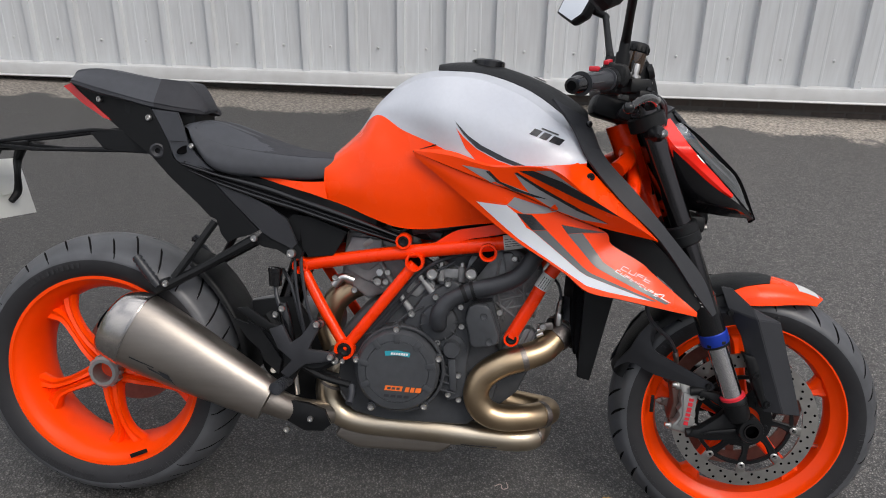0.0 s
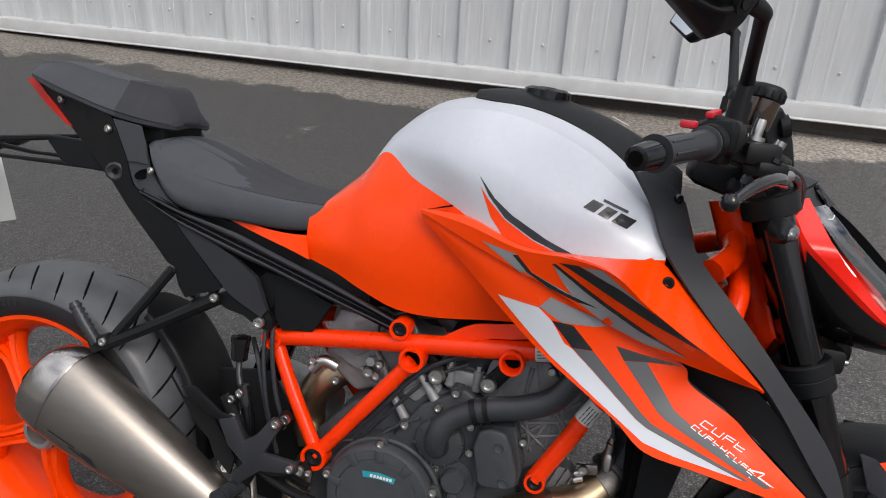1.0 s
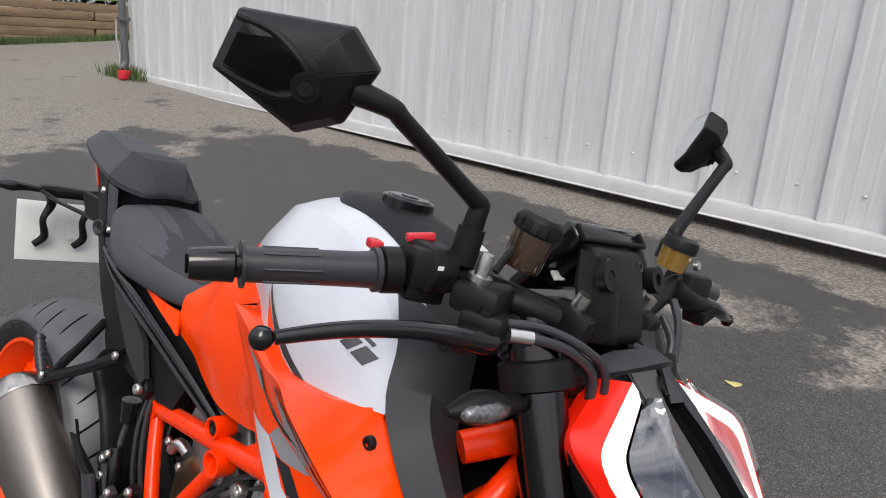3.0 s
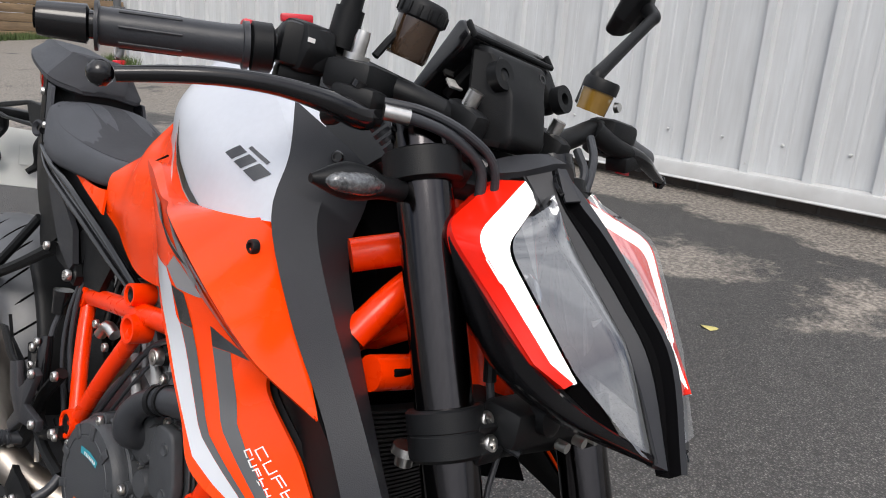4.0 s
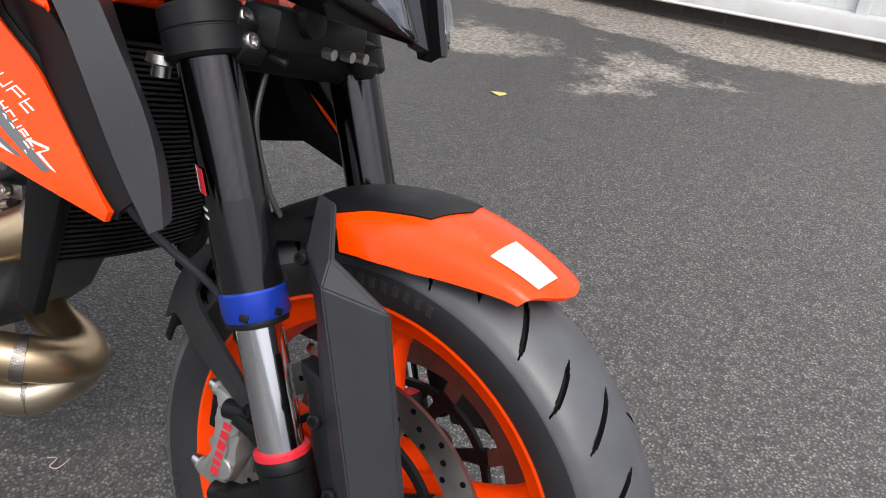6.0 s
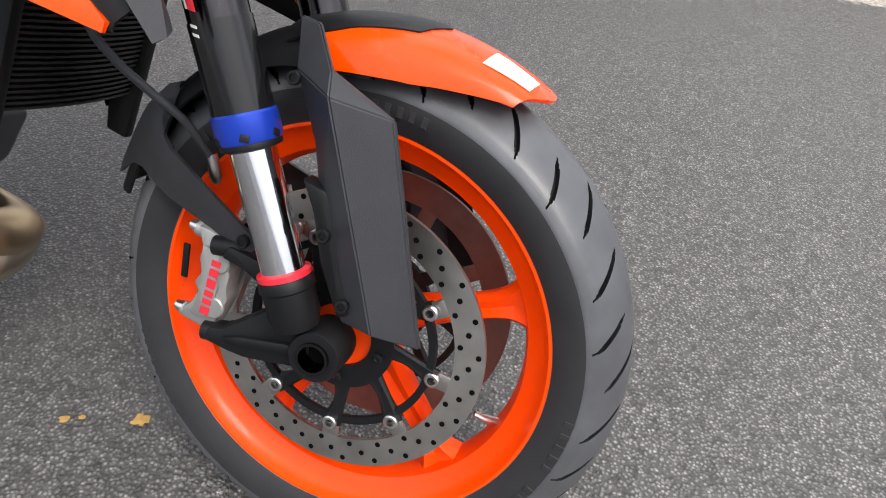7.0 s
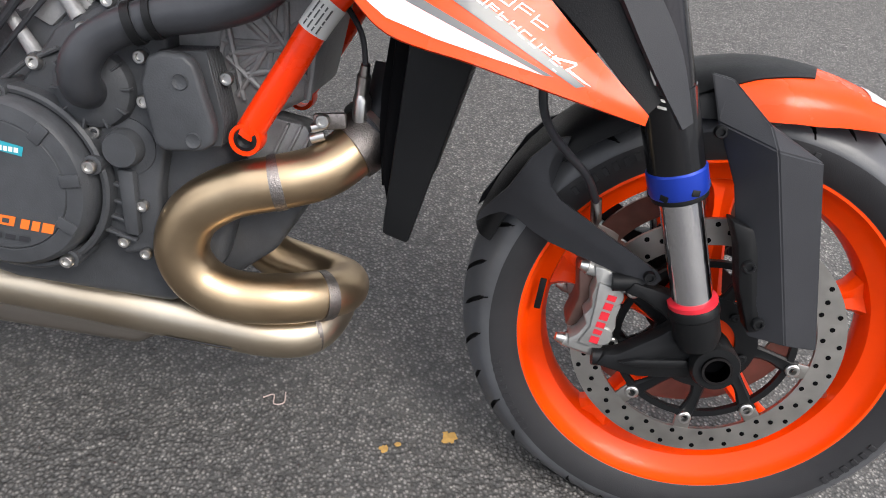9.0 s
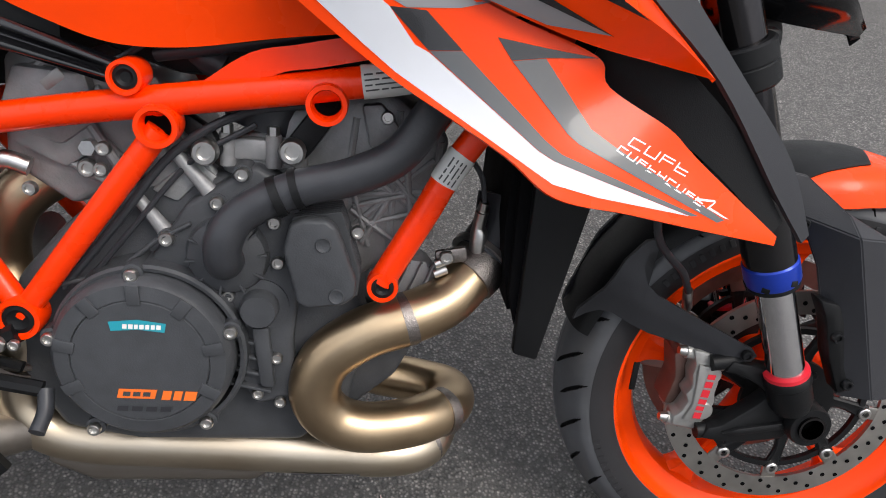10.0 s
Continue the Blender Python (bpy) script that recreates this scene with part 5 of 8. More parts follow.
    for x, y, z, s in ((0.907, -0.100, 0.533, 1.2), (0.838, -0.104, 0.618, 2.2), (0.751, -0.100, 0.611, 2.2)):
        bolt(x, y, z, en, s)
    # engine mount arm and throttle body under the upper tube
    part("mount_arm", prism([(0.822, 0.614), (0.838, 0.601), (0.852, 0.610), (0.890, 0.664), (0.868, 0.678)], -0.103, -0.086, 0.004), PLASTIC, en)
    part("mount_arm", prism([(0.738, 0.618), (0.742, 0.600), (0.758, 0.597), (0.768, 0.612), (0.756, 0.632), (0.722, 0.655), (0.715, 0.645)], -0.099, -0.080, 0.004), PLASTIC, en)
    tb_ = part("throttle_body", lathe([(0, -0.02), (0.05, -0.02), (0.05, 0.016), (0.045, 0.022), (0, 0.022)], Matrix.Translation((0.81, -0.03, 0.648)) @ Matrix.Rotation(radians(12), 4, "Y"), 40), HOSE, en)
    part("cam_cover", block((0.812, -0.040, 0.606), (0.078, 0.09, 0.030), 0.006), CAST, en)
    for x in (0.7695, 0.816):
        part("sensor_post", tube([(x, -0.085, 0.594), (x, -0.085, 0.628)], 0.0085, n=14, k=1), CAST, en)
        part("post_nut", tube([(x, -0.085, 0.628), (x, -0.085, 0.637)], 0.0062, n=6, k=1), STEEL, en)
    part("post_bridge", block((0.793, -0.080, 0.612), (0.034, 0.018, 0.022), 0.003), CAST, en)
    # coolant hose
    h = part("coolant_hose", tube([(0.772, -0.108, 0.500), (0.773, -0.136, 0.507), (0.775, -0.142, 0.532), (0.793, -0.137, 0.559), (0.842, -0.132, 0.585), (0.900, -0.130, 0.602), (0.945, -0.126, 0.626), (0.978, -0.116, 0.672), (1.005, -0.10, 0.715)], [0.0195, 0.0195, 0.0195, 0.0185, 0.0190, 0.0195, 0.0195, 0.0190, 0.0190], n=24), HOSE, en, "thick black rubber coolant hose")
    for p, q in (((0.822, -0.1345, 0.5760), (0.830, -0.1335, 0.5795)), ((0.842, -0.132, 0.5850), (0.849, -0.132, 0.5875))):
        part("hose_clip", tube([p, q], 0.0212, n=24, k=1), PLASTIC, h)
    # rear wiring and small hardware behind the trellis
    part("wiring_loom", tube([(0.60, -0.105, 0.455), (0.66, -0.108, 0.530), (0.72, -0.104, 0.608), (0.79, -0.10, 0.652), (0.88, -0.10, 0.668)], 0.0048, n=10), HOSE, en)
    part("wiring_loom", tube([(0.62, -0.100, 0.455), (0.675, -0.102, 0.525), (0.735, -0.098, 0.598), (0.80, -0.095, 0.640)], 0.0030, n=8), HOSE, en)
    for pts, rr in (([(0.445, -0.085, 0.66), (0.452, -0.10, 0.60), (0.468, -0.105, 0.52), (0.49, -0.10, 0.45)], 0.0042), ([(0.432, -0.085, 0.65), (0.440, -0.105, 0.58), (0.455, -0.11, 0.50), (0.47, -0.10, 0.43)], 0.0036), ([(0.40, -0.07, 0.59), (0.43, -0.10, 0.56), (0.455, -0.105, 0.48), (0.48, -0.10, 0.40)], 0.0045)):
        part("cable", tube(pts, rr, n=10), HOSE, en)
    part("wire", tube([(0.60, -0.07, 0.695), (0.655, -0.085, 0.690), (0.70, -0.09, 0.715), (0.73, -0.085, 0.735)], 0.0035, n=8), HOSE, en)
    part("regulator", prism([(0.535, 0.62), (0.60, 0.60), (0.64, 0.63), (0.63, 0.675), (0.56, 0.68)], -0.075, -0.05, 0.006), CAST, en)
    part("plug_cap", tube([(0.70, -0.03, 0.73), (0.735, -0.055, 0.705), (0.765, -0.06, 0.69)], 0.018, n=16), HOSE, en)
    part("coolant_elbow", tube([(0.525, -0.085, 0.565), (0.545, -0.085, 0.585), (0.57, -0.082, 0.578)], 0.010, n=14), STEEL, en)
    for x, z in ((0.530, 0.585), (0.575, 0.56), (0.650, 0.606), (0.646, 0.584)):
        bolt(x, -0.095, z, en, 1.2)


build_engine()


def build_airbox():
    """Black airbox and ducting that fill the space under the tank."""
    a = part("airbox", prism([(0.64, 0.705), (0.72, 0.735), (0.95, 0.800), (1.03, 0.80), (1.02, 0.70), (0.88, 0.680), (0.72, 0.680)], -0.070, 0.070, 0.010), PLASTIC, bike, "black plastic airbox under the tank")
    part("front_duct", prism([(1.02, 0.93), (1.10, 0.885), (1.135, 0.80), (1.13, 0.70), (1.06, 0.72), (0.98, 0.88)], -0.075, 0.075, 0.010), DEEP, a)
    part("hose", tube([(0.70, -0.075, 0.70), (0.76, -0.085, 0.712), (0.83, -0.080, 0.725), (0.90, -0.075, 0.74)], 0.008, n=12), HOSE, a)
    for x, z in ((0.735, 0.712), (0.80, 0.728)):
        part("clip", block((x, -0.074, z), (0.014, 0.012, 0.010), 0.002), CAST, a)


build_airbox()


def build_exhaust():
    """Heat-tinted header, collector pipe and silencer."""
    pts = [(1.066, -0.034, 0.500), (1.044, -0.055, 0.476), (1.012, -0.079, 0.447), (0.966, -0.097, 0.430), (0.917, -0.104, 0.412), (0.877, -0.105, 0.378), (0.866, -0.105, 0.335), (0.885, -0.102, 0.300), (0.925, -0.098, 0.284), (0.980, -0.085, 0.284), (1.018, -0.058, 0.283), (1.038, -0.018, 0.275), (1.032, 0.022, 0.268), (0.99, 0.044, 0.266), (0.93, 0.050, 0.275), (0.88, 0.05, 0.31)]
    ex = part("exhaust_header", tube(pts, 0.0300, n=32, k=8), HEADER, bike, "heat-tinted bronze exhaust header pipe")
    part("weld_seam", tube([(0.9700, -0.0958, 0.4313), (0.9660, -0.0970, 0.4300), (0.9610, -0.0980, 0.4285)], 0.0311, n=36, k=2), WELD, ex)
    part("weld_seam", tube([(1.0165, -0.0625, 0.2832), (1.0205, -0.0592, 0.2830), (1.0245, -0.0550, 0.2828)], 0.0309, n=36, k=2), WELD, ex)
    lowp = [(1.01, 0.055, 0.262), (1.024, 0.015, 0.238), (1.008, -0.032, 0.219), (0.968, -0.055, 0.217), (0.90, -0.060, 0.220), (0.78, -0.062, 0.226), (0.68, -0.062, 0.229), (0.60, -0.062, 0.232), (0.548, -0.062, 0.246), (0.517, -0.062, 0.282), (0.514, -0.062, 0.325), (0.528, -0.058, 0.365), (0.545, -0.05, 0.40)]
    lo = part("collector_pipe", tube(lowp, 0.0298, n=32, k=8), COLLECTOR, bike, "long bronze-tinted exhaust pipe under the engine")
    part("weld_seam", tube([(1.0085, -0.031, 0.2192), (1.0035, -0.0350, 0.2186)], 0.0309, n=36, k=1), WELD, lo)
    for z in (0.322, 0.336, 0.348):
        part("pipe_collar", tube([(0.515 + (z - 0.32) * 0.4, -0.061, z), (0.518 + (z - 0.32) * 0.4, -0.061, z + 0.006)], 0.0325, n=32, k=1), WELD, lo)
    part("etched_marks", block((0.88, -0.0855, 0.2035), (0.085, 0.0012, 0.0035), 0.0003, Matrix.Rotation(radians(42), 4, "X")), GREY_PLASTIC, lo)
    # clamp at the port
    cl = part("port_clamp", tube([(1.036, -0.061, 0.469), (1.044, -0.055, 0.476), (1.053, -0.047, 0.486)], [0.0345, 0.0352, 0.0345], n=36, k=2), WELD, ex, "steel exhaust port clamp")
    part("port_flange", tube([(1.052, -0.048, 0.485), (1.056, -0.044, 0.489)], 0.042, n=36, k=1), STEEL, cl)
    part("port_collar", tube([(1.056, -0.044, 0.489), (1.075, -0.030, 0.520), (1.080, -0.020, 0.560)], [0.037, 0.036, 0.036], n=28, k=3), GREY_PLASTIC, ex, "dark heat-stained exhaust port")
    part("clamp_lug", block((1.012, -0.078, 0.502), (0.036, 0.008, 0.018), 0.003, Matrix.Rotation(radians(-12), 4, "Y")), WELD, cl)
    bolt(1.006, -0.084, 0.503, cl, 1.3)
    for dz in (0.0, 0.012):
        part("clamp_screw", tube([(0.994, -0.082, 0.480 + dz), (1.008, -0.080, 0.486 + dz)], 0.0055, n=12, k=1), STEEL, cl)
    ls = part("oxygen_sensor", tube([(1.043, -0.066, 0.505), (1.042, -0.070, 0.530), (1.041, -0.070, 0.536), (1.042, -0.076, 0.556), (1.042, -0.076, 0.557), (1.043, -0.080, 0.568)], [0.010, 0.010, 0.0075, 0.0075, 0.006, 0.005], n=16, k=1), STEEL, ex, "steel oxygen sensor")
    part("sensor_lead", tube([(1.043, -0.080, 0.568), (1.035, -0.085, 0.60), (1.01, -0.08, 0.63)], 0.003, n=8), HOSE, ls)
    # inner rear header behind the trellis
    part("rear_header", tube([(0.60, 0.01, 0.56), (0.555, -0.01, 0.548), (0.515, -0.02, 0.51), (0.50, -0.02, 0.45), (0.52, -0.03, 0.40)], 0.030, n=28), HEADER, bike, "bronze rear header pipe behind the frame")
    part("belly_box", prism([(0.525, 0.180), (0.585, 0.152), (0.785, 0.156), (0.815, 0.176), (0.80, 0.22), (0.55, 0.22)], -0.045, 0.09, 0.010, 3), MUFFLER, bike, "steel exhaust box under the engine")
    # silencer: rounded triangular body
    secs = [((0.034, 0.466), 0.060, 0.048), ((0.050, 0.464), 0.078, 0.058), ((0.092, 0.452), 0.086, 0.064), ((0.150, 0.425), 0.082, 0.064), ((0.225, 0.390), 0.073, 0.059), ((0.300, 0.355), 0.062, 0.052), ((0.360, 0.327), 0.053, 0.045), ((0.400, 0.308), 0.047, 0.040)]
    ax = Vector((0.39, 0, -0.18)).normalized()
    up = Vector((0.18, 0, 0.39)).normalized()

    def ring(c, h, w, grow=0.0):
        out = []
        for i in range(28):
            a = 2 * math.pi * i / 28
            ca, sa = math.cos(a), math.sin(a)
            q = 0.72
            u = math.copysign(abs(ca) ** q, ca) * (w + grow)
            v = math.copysign(abs(sa) ** q, sa) * (h + grow)
            u *= 1 - 0.16 * max(0, sa)
            out.append(Vector((c[0], -0.165, c[1])) + up * v + Vector((0, 1, 0)) * u)
        return out
    body = loft([ring(*s) for s in secs[2:]], k=4)
    mf = part("silencer", body, MUFFLER, bike, "brushed steel silencer with a tapered body")
    cap = loft([ring(*s) for s in secs[:2]] + [ring(secs[2][0], secs[2][1], secs[2][2], 0.0012), ring((0.099, 0.4490), 0.0857, 0.0638, 0.0012)], k=2)
    part("end_cap", cap, MUFFLER_CAP, mf, "polished steel end cap")
    part("outlet", tube([(0.026, -0.165, 0.474), (0.044, -0.165, 0.464)], 0.033, n=28, k=1), DEEP, mf)
    st = part("silencer_strap", prism([(0.300, 0.404), (0.317, 0.416), (0.388, 0.371), (0.418, 0.347), (0.401, 0.335), (0.366, 0.350)], -0.172, -0.160, 0.004), MUFFLER_CAP, mf, "steel silencer bracket")
    for x, z in ((0.350, 0.380), (0.384, 0.362)):
        part("strap_slot", block((x, -0.1735, z), (0.020, 0.003, 0.007), 0.001, Matrix.Rotation(radians(28), 4, "Y")), DEEP, st)
    tb = tree_of(b2 := loft([ring(*s) for s in secs[2:]], k=4))
    film("etched_logo", [[(0.107, 0.407), (0.162, 0.386), (0.164, 0.383), (0.108, 0.403)], [(0.147, 0.386), (0.202, 0.358), (0.2, 0.354), (0.152, 0.379)], [(0.172, 0.378), (0.194, 0.369), (0.208, 0.342), (0.2, 0.352), (0.182, 0.362)]], tb, GREY_PLASTIC, mf, "dark etched flourish", off=0.0008)
    b2.free()
    part("link_pipe", tube([(0.392, -0.160, 0.311), (0.44, -0.14, 0.283), (0.49, -0.10, 0.260), (0.53, -0.06, 0.25)], [0.034, 0.030, 0.029, 0.029], n=28), MUFFLER, mf)
    cv = part("pipe_cover", shell([(0.416, 0.296), (0.434, 0.309), (0.492, 0.304), (0.528, 0.291), (0.543, 0.257), (0.524, 0.240), (0.484, 0.240), (0.424, 0.272)], lambda x, z: -0.168 + 0.6 * abs(x - 0.48) ** 1.5 + 1.2 * abs(z - 0.275) ** 1.5, 0.01), PLASTIC, bike, "black plastic exhaust heat cover")
    bolt(0.498, -0.166, 0.272, cv, 1.1)
    bolt(0.440, -0.150, 0.236, cv, 1.3)


build_exhaust()


def build_radiator():
    rd = part("radiator", prism([(1.087, 0.402), (1.116, 0.395), (1.152, 0.588), (1.175, 0.70), (1.115, 0.72), (1.088, 0.60)], -0.121, -0.104, 0.004), PLASTIC, bike, "black radiator with a curved finned core")
    core = sheet([[(1.095, y, 0.700), (1.085, y, 0.55), (1.098, y, 0.452)] for y in (-0.100, -0.05, 0, 0.05, 0.10)], 0.02, 3, 2)
    part("core_back", core, DEEP, rd)
    part("side_tank", prism([(1.087, 0.402), (1.116, 0.395), (1.152, 0.588), (1.175, 0.70), (1.115, 0.72), (1.088, 0.60)], 0.104, 0.121, 0.004), PLASTIC, rd)
    for y0, y1 in ((-0.110, -0.098), (0.098, 0.110)):
        part("core_side", prism([(1.072, 0.66), (1.076, 0.47), (1.088, 0.430), (1.092, 0.60), (1.10, 0.70)], y0, y1, 0.003), DEEP, rd)
    fb = bmesh.new()
    for i in range(5, 46):
        z = 0.425 + i * 0.0062
        xf = 1.125 + (z - 0.42) * 0.20
        pts = [(xf - 0.012 * (y / 0.1) ** 2, y, z) for y in np.linspace(-0.100, 0.100, 9)]
        vs = [[fb.verts.new((x + dx, y, z + dz)) for x, y, z in pts] for dx, dz in ((0, 0), (0, 0.0028), (-0.018, 0.0028), (-0.018, 0))]
        for a, b in ((0, 1), (1, 2), (3, 0)):
            for j in range(8):
                fb.faces.new((vs[a][j], vs[a][j + 1], vs[b][j + 1], vs[b][j]))
    c = part("cooling_fins", fb, RADIATOR, rd, "fine black cooling fins")
    c["kind"] = "stuff"


build_radiator()


def build_tank():
    S = [  # stations along the machine: seven points from the lower edge to the crown
        (0.500, [(-0.100, .765), (-0.106, .800), (-0.095, .838), (-0.020, .857), (-0.015, .857), (-0.008, .858), (0, .858)]),
        (0.555, [(-0.102, .749), (-0.110, .800), (-0.085, .872), (-0.020, .909), (-0.014, .911), (-0.007, .912), (0, .912)]),
        (0.605, [(-0.110, .731), (-0.120, .800), (-0.105, .885), (-0.056, .955), (-0.046, .968), (-0.022, .984), (0, .988)]),
        (0.670, [(-0.118, .713), (-0.129, .778), (-0.126, .850), (-0.104, .925), (-0.096, .975), (-0.060, 1.026), (0, 1.043)]),
        (0.740, [(-0.122, .714), (-0.136, .776), (-0.138, .838), (-0.134, .900), (-0.139, .968), (-0.094, 1.042), (0, 1.064)]),
        (0.830, [(-0.130, .730), (-0.158, .780), (-0.168, .822), (-0.176, .868), (-0.164, .955), (-0.108, 1.040), (0, 1.072)]),
        (0.930, [(-0.135, .745), (-0.175, .790), (-0.186, .830), (-0.196, .861), (-0.176, .938), (-0.120, 1.006), (0, 1.050)]),
        (1.010, [(-0.138, .760), (-0.172, .800), (-0.184, .842), (-0.192, .872), (-0.174, .912), (-0.140, .952), (0, 1.018)]),
        (1.062, [(-0.138, .770), (-0.168, .810), (-0.180, .850), (-0.186, .879), (-0.170, .896), (-0.146, .920), (0, .988)])]
    lower = [[(x, p[i][0], p[i][1]) for x, p in S] for i in range(4)]
    tk_l = sheet(lower, 0.004, 6, 5)
    tl = tree_of(tk_l)
    upper = [[(x, p[i][0], p[i][1]) for x, p in S] for i in range(3, 7)]
    mirrored = [[(x, -y, z) for x, y, z in r] for r in upper[::-1]]
    # side facets and the crown meet in a crease that fades out towards the seat
    tu = sheet(upper[:3], 0.004, 6, 6)
    sheet(upper[2:] + mirrored[1:2], 0.004, 6, 6, bm=tu)
    sheet(mirrored[1:], 0.004, 6, 6, bm=tu)
    t_up = tree_of(tu)
    tk = part("fuel_tank", tu, SILVER, bike, "satin silver fuel tank with orange sides", angle=50)
    part("side_panel", tk_l, ORANGE, tk, "glossy orange tank side", angle=50)
    part("side_panel", sheet([[(x, -y, z) for x, y, z in r] for r in lower[::-1]], 0.004, 6, 5), ORANGE, tk, "glossy orange tank side", angle=50)
    # orange tail strip under the seat
    for s in (-1, 1):
        rows = [[(0.345, 0.098 * s, 0.808), (0.40, 0.103 * s, 0.803), (0.43, 0.104 * s, 0.800), (0.47, 0.106 * s, 0.800), (0.50, 0.108 * s, 0.803)],
                [(0.345, 0.099 * s, 0.805), (0.40, 0.104 * s, 0.791), (0.43, 0.107 * s, 0.784), (0.47, 0.110 * s, 0.775), (0.51, 0.112 * s, 0.764)]]
        part("tail_strip", sheet(rows if s > 0 else rows[::-1], 0.004, 5, 4), ORANGE, tk, "orange strip below the seat")
    film("black_flash", [[(0.785, 0.951), (0.815, 0.922), (0.845, 0.903), (0.900, 0.879), (0.949, 0.8635), (0.925, 0.8630), (0.880, 0.876), (0.835, 0.897), (0.805, 0.924)]], t_up, BLACK_DECAL, tk)
    film("orange_flash", [[(0.790, 0.935), (0.806, 0.918), (0.835, 0.895), (0.880, 0.874), (0.915, 0.8640), (0.868, 0.8640), (0.835, 0.872), (0.812, 0.895)]], t_up, ORANGE, tk)
    for o in bar_row((0.941, 0.9315), (1.009, 0.9095), 0.0150, [1.2, 1.15, 1.7], 0.5):
        film("logo_bar", [o], t_up, BLACK_DECAL, tk)
    film("logo_bar", bar_row((0.966, 0.9425), (1.006, 0.9295), 0.0035, [3], 0), t_up, BLACK_DECAL, tk)
    bolt(0.737, -0.138, 0.869, tk, 1.1, material=PLASTIC)
    # seam between tank side and shroud
    part("panel_gap", tube([(0.748, -0.1445, 0.898), (0.700, -0.1375, 0.882), (0.760, -0.150, 0.838), (0.875, -0.184, 0.757)], 0.0016, n=8, k=1), DEEP, tk)
    # black cover along the crown with the filler cap
    rows = []
    for v in np.linspace(-1, 1, 9):
        row = []
        for x, hw in ((0.735, 0.030), (0.775, 0.058), (0.84, 0.066), (0.90, 0.070), (0.96, 0.080), (1.02, 0.100), (1.072, 0.112)):
            y = v * hw
            hit, _, _, _ = t_up.ray_cast(Vector((min(x, 1.058), y, 1.4)), Vector((0, 0, -1)), 1.0)
            z = (hit.z if hit else 0.98) + 0.010 * (1 - abs(v) ** 4) + 0.002 - (0.012 if x > 1.06 else 0)
            row.append((x, y, z))
        rows.append(row)
    cv = part("tank_cover", sheet(rows, 0.008, 4, 2), PLASTIC, tk, "black textured tank top cover", angle=40)
    cp = part("filler_cap", lathe([(0, 0.010), (0.012, 0.010), (0.013, 0.0085), (0.030, 0.0085), (0.033, 0.006), (0.036, 0.006), (0.038, 0.004), (0.038, -0.01), (0, -0.01)], Matrix.Translation((0.845, 0, 1.082)) @ Matrix.Rotation(radians(2), 4, "Y"), 48), GLOSS_BLACK, cv, "gloss black fuel filler cap")
    part("label", block((0.965, 0.018, 1.0545), (0.03, 0.03, 0.0012), 0.0004, Matrix.Rotation(radians(21), 4, "Y")), LABEL, cv, "small silver warning label")
    return t_up


tank_tree = build_tank()


